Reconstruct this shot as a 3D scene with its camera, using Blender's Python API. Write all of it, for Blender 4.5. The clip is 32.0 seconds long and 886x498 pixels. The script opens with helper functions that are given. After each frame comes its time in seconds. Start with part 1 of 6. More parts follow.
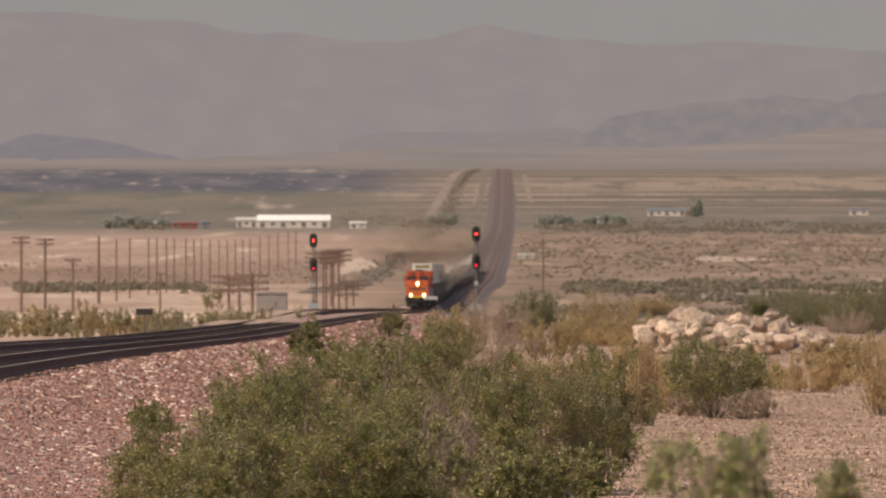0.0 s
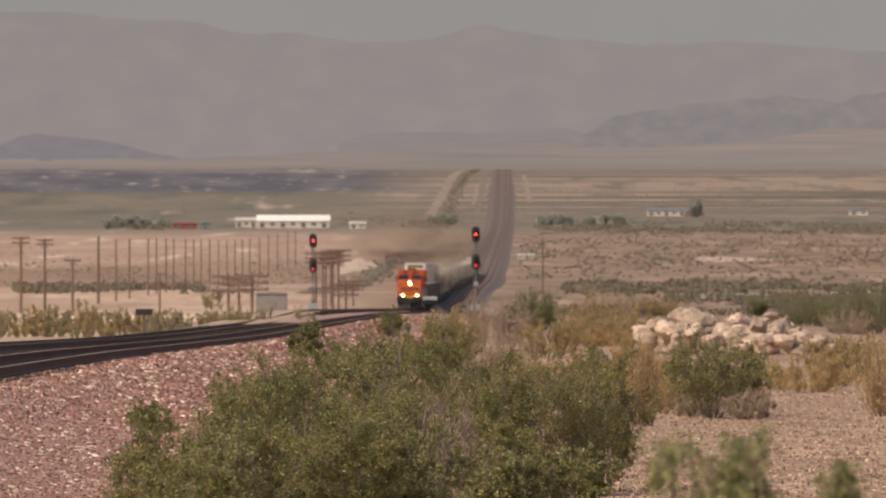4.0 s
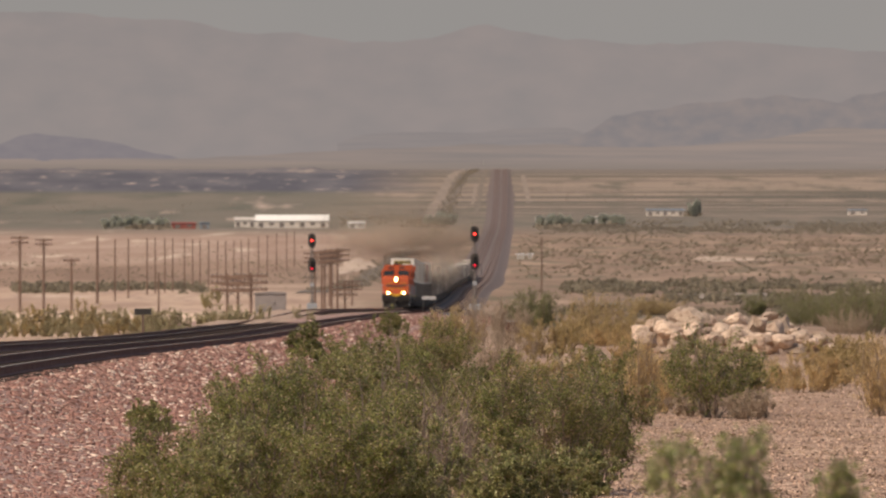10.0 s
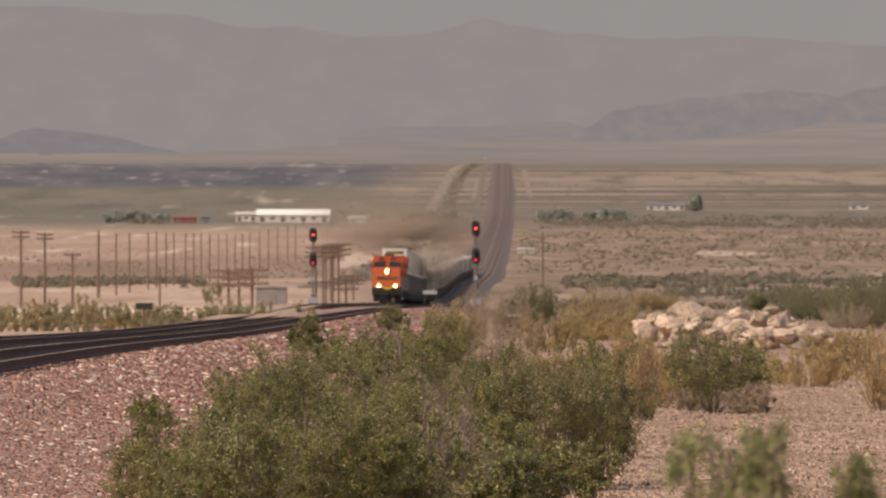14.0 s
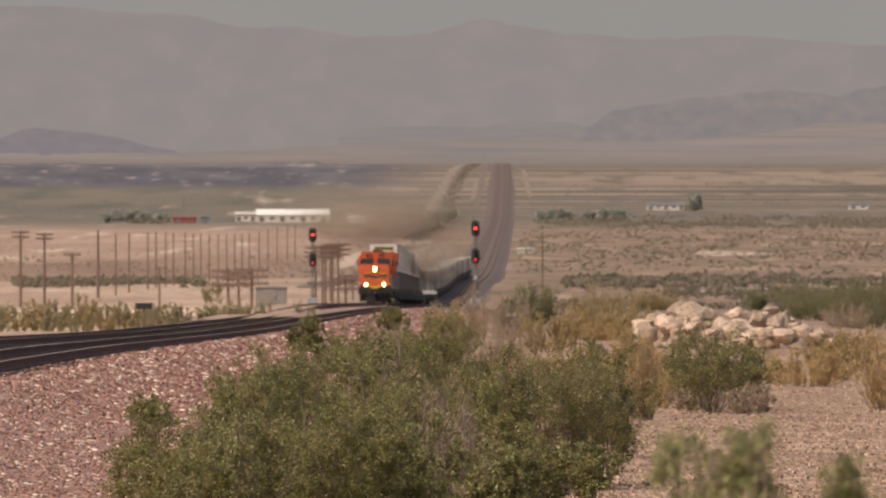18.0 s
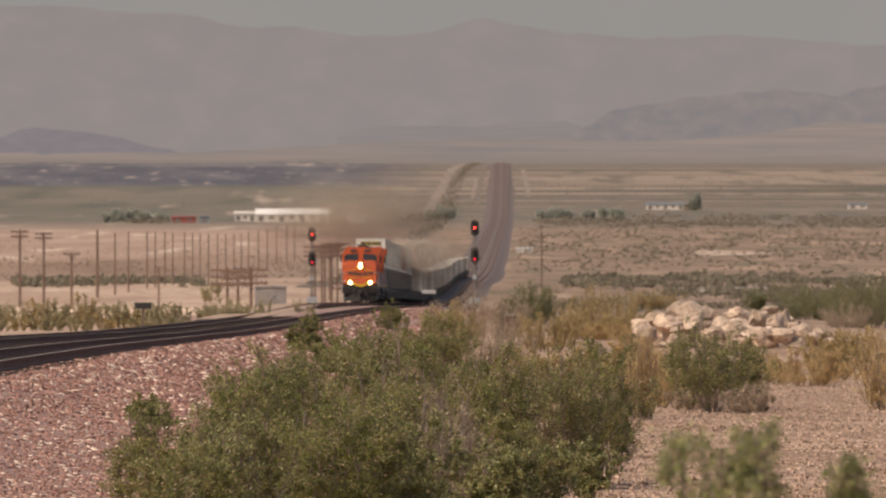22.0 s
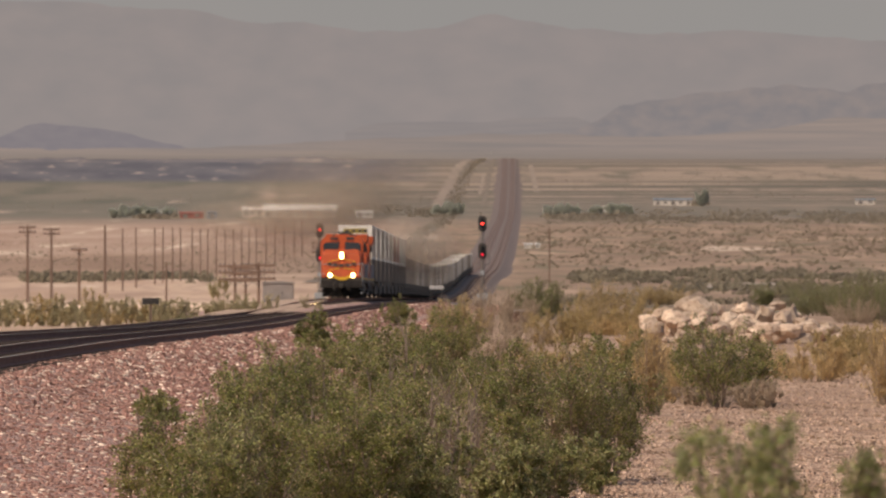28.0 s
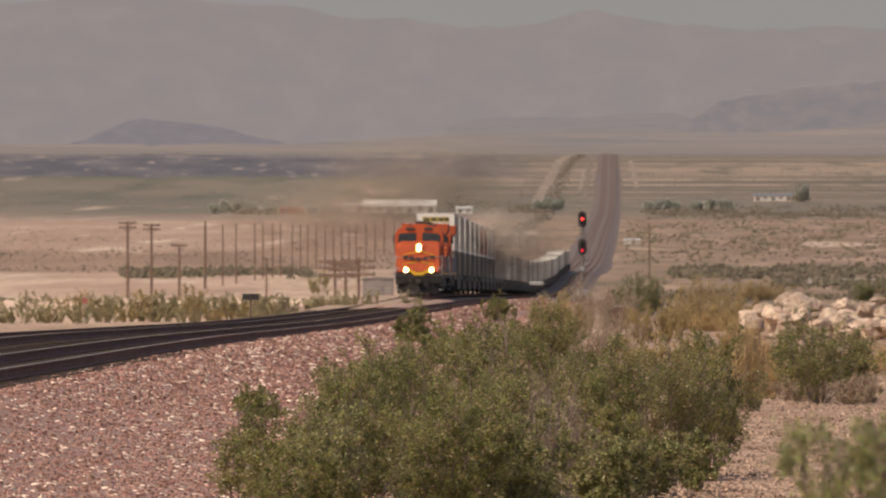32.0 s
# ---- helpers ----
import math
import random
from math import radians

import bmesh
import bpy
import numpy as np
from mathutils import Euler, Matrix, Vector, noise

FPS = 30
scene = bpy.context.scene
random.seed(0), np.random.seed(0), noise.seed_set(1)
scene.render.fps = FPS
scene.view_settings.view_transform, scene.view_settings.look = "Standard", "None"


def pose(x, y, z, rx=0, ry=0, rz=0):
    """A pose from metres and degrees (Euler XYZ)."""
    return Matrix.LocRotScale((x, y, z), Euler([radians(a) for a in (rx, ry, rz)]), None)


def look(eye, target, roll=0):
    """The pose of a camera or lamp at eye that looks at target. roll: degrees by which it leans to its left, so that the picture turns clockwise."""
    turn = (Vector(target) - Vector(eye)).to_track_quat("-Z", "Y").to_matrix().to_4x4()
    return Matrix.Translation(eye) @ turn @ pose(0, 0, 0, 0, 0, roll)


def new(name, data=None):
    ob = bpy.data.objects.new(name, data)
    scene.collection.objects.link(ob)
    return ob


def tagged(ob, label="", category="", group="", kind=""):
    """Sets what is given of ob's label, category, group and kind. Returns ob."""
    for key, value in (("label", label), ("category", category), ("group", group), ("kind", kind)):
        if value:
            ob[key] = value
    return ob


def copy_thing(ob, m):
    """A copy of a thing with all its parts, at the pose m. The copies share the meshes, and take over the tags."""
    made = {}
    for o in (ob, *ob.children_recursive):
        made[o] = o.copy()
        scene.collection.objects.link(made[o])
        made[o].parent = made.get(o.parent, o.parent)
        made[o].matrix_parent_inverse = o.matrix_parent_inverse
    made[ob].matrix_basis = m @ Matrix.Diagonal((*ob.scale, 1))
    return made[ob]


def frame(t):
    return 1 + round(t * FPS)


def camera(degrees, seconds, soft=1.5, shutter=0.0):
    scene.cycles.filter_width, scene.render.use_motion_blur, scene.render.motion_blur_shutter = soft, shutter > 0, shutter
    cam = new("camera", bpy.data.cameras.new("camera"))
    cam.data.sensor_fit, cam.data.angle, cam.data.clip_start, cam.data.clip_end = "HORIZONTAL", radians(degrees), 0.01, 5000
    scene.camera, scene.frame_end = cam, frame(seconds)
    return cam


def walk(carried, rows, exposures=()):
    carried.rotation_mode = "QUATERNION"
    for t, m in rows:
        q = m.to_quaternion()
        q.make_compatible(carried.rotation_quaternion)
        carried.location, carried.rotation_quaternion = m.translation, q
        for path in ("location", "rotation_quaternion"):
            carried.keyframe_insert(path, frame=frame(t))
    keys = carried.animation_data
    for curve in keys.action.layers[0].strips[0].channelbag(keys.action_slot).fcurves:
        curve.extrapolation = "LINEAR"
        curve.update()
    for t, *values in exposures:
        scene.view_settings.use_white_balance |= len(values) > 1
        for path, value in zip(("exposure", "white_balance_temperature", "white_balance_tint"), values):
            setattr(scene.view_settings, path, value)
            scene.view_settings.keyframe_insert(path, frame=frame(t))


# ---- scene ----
# ---------------------------------------------------------------- camera
EYE = Vector((0.0, 0.0, 1.6))
cam = camera(6.0, 32.0, soft=2.0)
cam.data.dof.use_dof, cam.data.dof.focus_distance, cam.data.dof.aperture_fstop = True, 98.0, 11.0


def aim(turn, tilt):
    """The tripod head turned left by turn and tilted up by tilt, in degrees."""
    return Matrix.Translation(EYE) @ Euler((radians(90 + tilt), 0, radians(turn))).to_matrix().to_4x4()


walk(cam, [
    (0.0, aim(-0.0008, 0.1942)),
    (0.5, aim(-0.0010, 0.1953)),
    (1.0, aim(0.0009, 0.1957)),
    (1.5, aim(0.0012, 0.1960)),
    (2.0, aim(0.0014, 0.1950)),
    (2.5, aim(-0.0006, 0.1956)),
    (3.0, aim(-0.0019, 0.1954)),
    (3.5, aim(-0.0025, 0.1959)),
    (5.5, aim(-0.0052, 0.1942)),
    (6.0, aim(-0.0050, 0.1937)),
    (6.5, aim(-0.0044, 0.1938)),
    (7.0, aim(-0.0043, 0.1924)),
    (7.5, aim(-0.0042, 0.1923)),
    (8.0, aim(-0.0048, 0.1934)),
    (8.5, aim(-0.0063, 0.1934)),
    (9.0, aim(-0.0074, 0.1942)),
    (9.5, aim(-0.0101, 0.1932)),
    (10.0, aim(-0.0108, 0.1942)),
    (10.5, aim(-0.0090, 0.1938)),
    (11.0, aim(-0.0079, 0.1941)),
    (11.5, aim(-0.0060, 0.1941)),
    (12.0, aim(-0.0005, 0.1979)),
    (12.5, aim(-0.0021, 0.1651)),
    (13.0, aim(-0.0025, 0.1644)),
    (13.5, aim(-0.0036, 0.1596)),
    (14.0, aim(-0.0031, 0.1565)),
    (14.5, aim(-0.0023, 0.1544)),
    (16.5, aim(-0.0035, 0.1570)),
    (17.0, aim(-0.0042, 0.1570)),
    (17.5, aim(-0.0056, 0.1559)),
    (18.0, aim(-0.0058, 0.1560)),
    (18.5, aim(-0.0057, 0.1560)),
    (19.0, aim(-0.0055, 0.1574)),
    (19.5, aim(-0.0041, 0.1590)),
    (20.0, aim(-0.0050, 0.1584)),
    (20.5, aim(-0.0069, 0.1577)),
    (21.0, aim(-0.0100, 0.1553)),
    (21.5, aim(-0.0105, 0.1547)),
    (22.0, aim(-0.0106, 0.1525)),
    (22.5, aim(-0.0082, 0.1506)),
    (23.0, aim(-0.0070, 0.1459)),
    (23.5, aim(-0.0039, 0.1420)),
    (24.0, aim(-0.0021, 0.1365)),
    (24.5, aim(-0.0000, 0.1335)),
    (25.0, aim(0.0016, 0.1306)),
    (25.5, aim(0.0023, 0.1304)),
    (27.5, aim(0.0299, 0.1244)),
    (28.0, aim(0.0413, 0.1230)),
    (28.5, aim(0.1286, 0.1199)),
    (29.0, aim(0.1665, 0.1157)),
    (29.5, aim(0.2303, 0.1123)),
    (30.0, aim(0.3266, 0.1047)),
    (30.5, aim(0.4563, 0.0995)),
    (31.0, aim(0.5253, 0.0967)),
    (31.5, aim(0.6088, 0.0968)),
    (32.0, aim(0.7188, 0.0936)),
])

# ---------------------------------------------------------------- light
SUN_TO = Vector((-0.49, -0.47, 0.79)).normalized()
world = bpy.data.worlds.new("sky")
scene.world = world
world.use_nodes = True
wt = world.node_tree
sky = wt.nodes.new("ShaderNodeTexSky")
sky.sky_type, sky.sun_disc = "NISHITA", False
sky.sun_elevation = math.asin(SUN_TO.z)
sky.sun_rotation = math.atan2(SUN_TO.x, SUN_TO.y)
sky.dust_density, sky.air_density = 4.0, 1.0
wt.links.new(sky.outputs[0], wt.nodes["Background"].inputs[0])
wt.nodes["Background"].inputs[1].default_value = 0.102
lamp = bpy.data.lights.new("sun", "SUN")
lamp.energy, lamp.angle, lamp.color = 2.75, radians(0.6), (1.0, 0.81, 0.615)
sun = new("sun", lamp)
sun.matrix_world = look(SUN_TO * 50, (0, 0, 0))
scene.view_settings.exposure = 0.07


# ---------------------------------------------------------------- materials
def mat(name, c1, c2, size=1.0, rough=0.8, metal=0.0, bump=0.0, c3=None, stretch=(1, 1, 1), space="Object",
        island=0.0, spec=0.3, fine=9.0, each=0.0, thin=0.0):
    """A two-scale mottled surface: c1 and c2 mix by patches of that size in metres, c3 comes in as stains."""
    m = bpy.data.materials.new(name)
    m.use_nodes = True
    nt = m.node_tree
    N, L = nt.nodes, nt.links
    b = N["Principled BSDF"]
    b.inputs["Roughness"].default_value, b.inputs["Metallic"].default_value = rough, metal
    b.inputs["Specular IOR Level"].default_value = spec
    co = N.new("ShaderNodeTexCoord")
    mp = N.new("ShaderNodeMapping")
    mp.inputs["Scale"].default_value = stretch
    if space == "World":
        ge = N.new("ShaderNodeNewGeometry")
        L.new(ge.outputs["Position"], mp.inputs["Vector"])
    else:
        L.new(co.outputs[space], mp.inputs["Vector"])
    n1, n2 = N.new("ShaderNodeTexNoise"), N.new("ShaderNodeTexNoise")
    n1.inputs["Scale"].default_value, n1.inputs["Detail"].default_value = 1.0 / size, 4
    n2.inputs["Scale"].default_value, n2.inputs["Detail"].default_value = fine / size, 3
    for n in (n1, n2):
        L.new(mp.outputs[0], n.inputs["Vector"])
    mix = N.new("ShaderNodeMix")
    mix.data_type = "RGBA"
    mr = N.new("ShaderNodeMapRange")
    mr.inputs["From Min"].default_value, mr.inputs["From Max"].default_value = 0.35, 0.65
    ad = N.new("ShaderNodeMath")
    ad.operation = "ADD"
    ml = N.new("ShaderNodeMath")
    ml.operation = "MULTIPLY_ADD"
    ml.inputs[1].default_value, ml.inputs[2].default_value = 0.45, -0.22
    L.new(n2.outputs[0], ml.inputs[0])
    L.new(n1.outputs[0], ad.inputs[0])
    L.new(ml.outputs[0], ad.inputs[1])
    L.new(ad.outputs[0], mr.inputs["Value"])
    L.new(mr.outputs[0], mix.inputs["Factor"])
    mix.inputs["A"].default_value, mix.inputs["B"].default_value = (*c1, 1), (*c2, 1)
    out = mix.outputs["Result"]
    if c3:
        n3 = N.new("ShaderNodeTexNoise")
        n3.inputs["Scale"].default_value, n3.inputs["Detail"].default_value = 2.7 / size, 5
        L.new(mp.outputs[0], n3.inputs["Vector"])
        m3 = N.new("ShaderNodeMapRange")
        m3.inputs["From Min"].default_value, m3.inputs["From Max"].default_value = 0.55, 0.7
        L.new(n3.outputs[0], m3.inputs["Value"])
        mx = N.new("ShaderNodeMix")
        mx.data_type = "RGBA"
        L.new(m3.outputs[0], mx.inputs["Factor"])
        L.new(out, mx.inputs["A"])
        mx.inputs["B"].default_value = (*c3, 1)
        out = mx.outputs["Result"]
    if island or each:
        hs = N.new("ShaderNodeHueSaturation")
        ml2 = N.new("ShaderNodeMath")
        ml2.operation = "MULTIPLY_ADD"
        ml2.inputs[1].default_value, ml2.inputs[2].default_value = 2 * (island or each), 1 - (island or each)
        if island:
            g2 = N.new("ShaderNodeNewGeometry")
            L.new(g2.outputs["Random Per Island"], ml2.inputs[0])
        else:
            g2 = N.new("ShaderNodeObjectInfo")
            L.new(g2.outputs["Random"], ml2.inputs[0])
        L.new(ml2.outputs[0], hs.inputs["Value"])
        L.new(out, hs.inputs["Color"])
        out = hs.outputs[0]
    L.new(out, b.inputs["Base Color"])
    if thin:
        tr, ms = N.new("ShaderNodeBsdfTranslucent"), N.new("ShaderNodeMixShader")
        ms.inputs[0].default_value = thin
        L.new(out, tr.inputs["Color"])
        L.new(b.outputs[0], ms.inputs[1])
        L.new(tr.outputs[0], ms.inputs[2])
        L.new(ms.outputs[0], N["Material Output"].inputs[0])
    if bump:
        bp = N.new("ShaderNodeBump")
        bp.inputs["Strength"].default_value, bp.inputs["Distance"].default_value = 1.0, bump
        L.new(n2.outputs[0], bp.inputs["Height"])
        L.new(bp.outputs[0], b.inputs["Normal"])
    return m


def leaf_mat(name, dark, light, dry, share, patch=0.35, rough=0.45, spec=0.45, thin=0.35, vary=0.5):
    """Small leaves or stones: each of its own shade, with two hues by patches and a share in a third."""
    m = bpy.data.materials.new(name)
    m.use_nodes = True
    N, L = m.node_tree.nodes, m.node_tree.links
    b = N["Principled BSDF"]
    b.inputs["Roughness"].default_value, b.inputs["Specular IOR Level"].default_value = rough, spec
    ge, n1, mr = N.new("ShaderNodeNewGeometry"), N.new("ShaderNodeTexNoise"), N.new("ShaderNodeMapRange")
    n1.inputs["Scale"].default_value, n1.inputs["Detail"].default_value = 1 / patch, 2
    L.new(ge.outputs["Position"], n1.inputs["Vector"])
    mr.inputs["From Min"].default_value, mr.inputs["From Max"].default_value = 0.36, 0.64
    L.new(n1.outputs[0], mr.inputs["Value"])
    mix, md = N.new("ShaderNodeMix"), N.new("ShaderNodeMix")
    mix.data_type = md.data_type = "RGBA"
    L.new(mr.outputs[0], mix.inputs["Factor"])
    mix.inputs["A"].default_value, mix.inputs["B"].default_value = (*dark, 1), (*light, 1)
    gt = N.new("ShaderNodeMath")
    gt.operation = "GREATER_THAN"
    gt.inputs[1].default_value = 1 - share
    L.new(ge.outputs["Random Per Island"], gt.inputs[0])
    L.new(gt.outputs[0], md.inputs["Factor"])
    L.new(mix.outputs["Result"], md.inputs["A"])
    md.inputs["B"].default_value = (*dry, 1)
    wn, hs, ml = N.new("ShaderNodeTexWhiteNoise"), N.new("ShaderNodeHueSaturation"), N.new("ShaderNodeMath")
    wn.noise_dimensions = "1D"
    L.new(ge.outputs["Random Per Island"], wn.inputs["W"])
    ml.operation = "MULTIPLY_ADD"
    ml.inputs[1].default_value, ml.inputs[2].default_value = 2 * vary, 1 - vary
    L.new(wn.outputs["Value"], ml.inputs[0])
    L.new(ml.outputs[0], hs.inputs["Value"])
    L.new(md.outputs["Result"], hs.inputs["Color"])
    L.new(hs.outputs[0], b.inputs["Base Color"])
    tr, ms = N.new("ShaderNodeBsdfTranslucent"), N.new("ShaderNodeMixShader")
    ms.inputs[0].default_value = thin
    L.new(hs.outputs[0], tr.inputs["Color"])
    L.new(b.outputs[0], ms.inputs[1])
    L.new(tr.outputs[0], ms.inputs[2])
    L.new(ms.outputs[0], N["Material Output"].inputs[0])
    return m


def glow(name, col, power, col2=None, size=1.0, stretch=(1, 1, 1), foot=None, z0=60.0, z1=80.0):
    """A surface that gives off light: lamps, and far slopes whose glow colour holds the haze."""
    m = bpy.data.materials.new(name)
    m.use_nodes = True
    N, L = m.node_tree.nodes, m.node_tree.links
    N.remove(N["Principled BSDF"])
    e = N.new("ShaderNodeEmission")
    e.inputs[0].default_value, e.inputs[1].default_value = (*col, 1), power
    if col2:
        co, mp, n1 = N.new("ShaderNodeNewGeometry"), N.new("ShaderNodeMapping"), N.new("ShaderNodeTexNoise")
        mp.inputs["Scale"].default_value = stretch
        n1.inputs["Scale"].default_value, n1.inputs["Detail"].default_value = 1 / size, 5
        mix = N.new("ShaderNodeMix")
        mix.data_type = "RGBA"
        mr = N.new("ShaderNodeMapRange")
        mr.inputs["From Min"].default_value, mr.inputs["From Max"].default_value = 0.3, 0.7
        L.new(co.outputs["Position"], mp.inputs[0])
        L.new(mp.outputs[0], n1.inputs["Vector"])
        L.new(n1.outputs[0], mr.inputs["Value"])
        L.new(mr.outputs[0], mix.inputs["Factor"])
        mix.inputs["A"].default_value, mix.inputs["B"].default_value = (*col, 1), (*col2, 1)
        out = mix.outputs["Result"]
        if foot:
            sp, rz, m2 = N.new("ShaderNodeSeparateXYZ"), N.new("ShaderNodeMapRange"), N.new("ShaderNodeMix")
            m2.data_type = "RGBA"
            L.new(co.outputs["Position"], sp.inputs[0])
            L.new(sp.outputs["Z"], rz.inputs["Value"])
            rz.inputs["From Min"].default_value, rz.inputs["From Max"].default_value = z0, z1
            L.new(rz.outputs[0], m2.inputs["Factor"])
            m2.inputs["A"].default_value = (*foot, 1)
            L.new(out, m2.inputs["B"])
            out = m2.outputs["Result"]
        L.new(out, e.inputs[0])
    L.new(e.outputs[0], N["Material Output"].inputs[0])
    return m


def ground_material():
    """Desert soil: pink gravelly sand near by, pale flats left of the line, brown scrubland to the right, grey-brown
    slopes far off, greyed for haze at the end.
    """
    m = bpy.data.materials.new("desert_soil")
    m.use_nodes = True
    N, L = m.node_tree.nodes, m.node_tree.links
    b = N["Principled BSDF"]
    b.inputs["Roughness"].default_value, b.inputs["Specular IOR Level"].default_value = 0.95, 0.1
    ge, sp = N.new("ShaderNodeNewGeometry"), N.new("ShaderNodeSeparateXYZ")
    L.new(ge.outputs["Position"], sp.inputs[0])

    def fac(sock, lo, hi):
        r = N.new("ShaderNodeMapRange")
        r.inputs["From Min"].default_value, r.inputs["From Max"].default_value = lo, hi
        L.new(sock, r.inputs["Value"])
        return r.outputs[0]

    def blend(f, a, c):
        x = N.new("ShaderNodeMix")
        x.data_type = "RGBA"
        L.new(f, x.inputs["Factor"])
        for s, v in (("A", a), ("B", c)):
            if isinstance(v, tuple):
                x.inputs[s].default_value = (*v, 1)
            else:
                L.new(v, x.inputs[s])
        return x.outputs["Result"]

    def speck(size, stretch=(1, 1, 1), detail=4, lo=0.35, hi=0.65):
        mp, n = N.new("ShaderNodeMapping"), N.new("ShaderNodeTexNoise")
        mp.inputs["Scale"].default_value = stretch
        n.inputs["Scale"].default_value, n.inputs["Detail"].default_value = 1 / size, detail
        L.new(ge.outputs["Position"], mp.inputs[0])
        L.new(mp.outputs[0], n.inputs["Vector"])
        return fac(n.outputs[0], lo, hi)

    near = blend(speck(2.6, lo=0.4, hi=0.62), (0.31, 0.202, 0.143), (0.51, 0.36, 0.263))
    near = blend(speck(0.8, lo=0.5, hi=0.62), near, (0.25, 0.158, 0.11))
    near = blend(speck(0.09, lo=0.54, hi=0.68), near, (0.62, 0.475, 0.37))
    near = blend(speck(0.16, lo=0.52, hi=0.64), near, (0.165, 0.11, 0.078))
    pale = blend(speck(22, (1, 0.12, 1)), (0.49, 0.35, 0.258), (0.58, 0.44, 0.33))
    pale = blend(speck(30, (0.6, 0.06, 1), lo=0.5, hi=0.68), pale, (0.34, 0.225, 0.16))
    pale = blend(fac(sp.outputs["Y"], 1900, 2500), pale, blend(speck(16, (0.4, 0.1, 1)), (0.33, 0.225, 0.17), (0.44, 0.325, 0.25)))
    pale = blend(speck(9, (0.8, 0.06, 1), lo=0.52, hi=0.66), pale, (0.36, 0.25, 0.19))
    pale = blend(speck(2.2, (1, 0.06, 1), lo=0.5, hi=0.66), pale, (0.40, 0.285, 0.225))
    pale = blend(speck(11, (0.7, 0.05, 1), 3, lo=0.58, hi=0.68), pale, (0.59, 0.465, 0.36))
    brown = blend(speck(14, (1, 0.12, 1)), (0.235, 0.165, 0.122), (0.325, 0.232, 0.17))
    brown = blend(speck(5, (0.7, 0.1, 1), lo=0.5, hi=0.66), brown, (0.17, 0.145, 0.098))
    brown = blend(speck(7, (0.5, 0.06, 1), 3, lo=0.58, hi=0.7), brown, (0.40, 0.29, 0.213))
    far = blend(speck(27, (0.05, 1.0, 1), 2, 0.43, 0.57), (0.128, 0.114, 0.094), (0.30, 0.235, 0.187))
    far = blend(speck(10, (0.5, 0.12, 1), 3, 0.52, 0.7), far, (0.16, 0.14, 0.112))
    grey = blend(speck(40, (0.3, 0.2, 1)), (0.160, 0.147, 0.120), (0.205, 0.176, 0.142))
    grey = blend(speck(16, (0.4, 0.1, 1), 4, 0.5, 0.66), grey, (0.135, 0.128, 0.104))
    grey = blend(speck(12, (0.5, 0.05, 1), lo=0.62, hi=0.75), grey, (0.42, 0.33, 0.27))
    lava = blend(speck(14, (0.5, 0.12, 1), 4, 0.4, 0.66), (0.10, 0.099, 0.118), (0.15, 0.142, 0.154))
    lava = blend(speck(5, (0.5, 0.12, 1), 3, 0.6, 0.72), lava, (0.36, 0.30, 0.265))
    grey = blend(fac(sp.outputs["Y"], 4370, 4420), grey, lava)
    band = N.new("ShaderNodeMath")
    band.operation = "MULTIPLY"
    wob = N.new("ShaderNodeMath")
    wob.operation = "MULTIPLY_ADD"
    wob.inputs[1].default_value = 260
    L.new(speck(60, (0.5, 0.02, 1)), wob.inputs[0])
    L.new(sp.outputs["Y"], wob.inputs[2])
    L.new(fac(wob.outputs[0], 1960, 2040), band.inputs[0])
    L.new(fac(wob.outputs[0], 2620, 2500), band.inputs[1])
    pale = blend(band.outputs[0], pale, blend(speck(14, (0.4, 0.08, 1)), (0.25, 0.17, 0.125), (0.33, 0.23, 0.17)))
    left_f = fac(sp.outputs["X"], -6, -22)
    off = N.new("ShaderNodeMath")
    off.operation = "MULTIPLY_ADD"
    off.inputs[1].default_value = -0.0102
    L.new(sp.outputs["Y"], off.inputs[0])
    L.new(sp.outputs["X"], off.inputs[2])
    waste = blend(speck(11, (0.6, 0.06, 1), 4, 0.38, 0.64), (0.27, 0.195, 0.148), (0.38, 0.275, 0.205))
    waste_f = N.new("ShaderNodeMath")
    waste_f.operation = "MULTIPLY"
    L.new(fac(off.outputs[0], -72, -40), waste_f.inputs[0])
    L.new(fac(sp.outputs["Y"], 1250, 1700), waste_f.inputs[1])
    mid = blend(waste_f.outputs[0], blend(left_f, brown, pale), blend(left_f, brown, waste))
    flats = blend(speck(12, (0.5, 0.1, 1)), (0.67, 0.49, 0.36), (0.78, 0.59, 0.435))
    mid = blend(fac(sp.outputs["Y"], 1150, 900), mid, blend(left_f, brown, flats))
    c = blend(fac(sp.outputs["Y"], 330, 520), near, mid)
    belt = N.new("ShaderNodeMath")
    belt.operation = "MULTIPLY"
    L.new(fac(sp.outputs["Y"], 3480, 3640), belt.inputs[0])
    L.new(fac(sp.outputs["Y"], 4100, 3900), belt.inputs[1])
    far = blend(belt.outputs[0], far, blend(speck(9, (0.4, 0.1, 1), 4, 0.38, 0.66), (0.15, 0.137, 0.112), (0.225, 0.185, 0.148)))
    # Right of the line the last stretch is greyed to stand for haze.
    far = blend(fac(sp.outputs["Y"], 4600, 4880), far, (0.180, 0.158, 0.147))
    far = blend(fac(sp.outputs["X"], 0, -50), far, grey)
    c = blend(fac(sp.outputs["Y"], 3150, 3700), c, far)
    L.new(c, b.inputs["Base Color"])
    n = N.new("ShaderNodeTexNoise")
    n.inputs["Scale"].default_value, n.inputs["Detail"].default_value = 4.0, 9
    L.new(ge.outputs["Position"], n.inputs["Vector"])
    bp = N.new("ShaderNodeBump")
    bp.inputs["Strength"].default_value, bp.inputs["Distance"].default_value = 1.0, 0.03
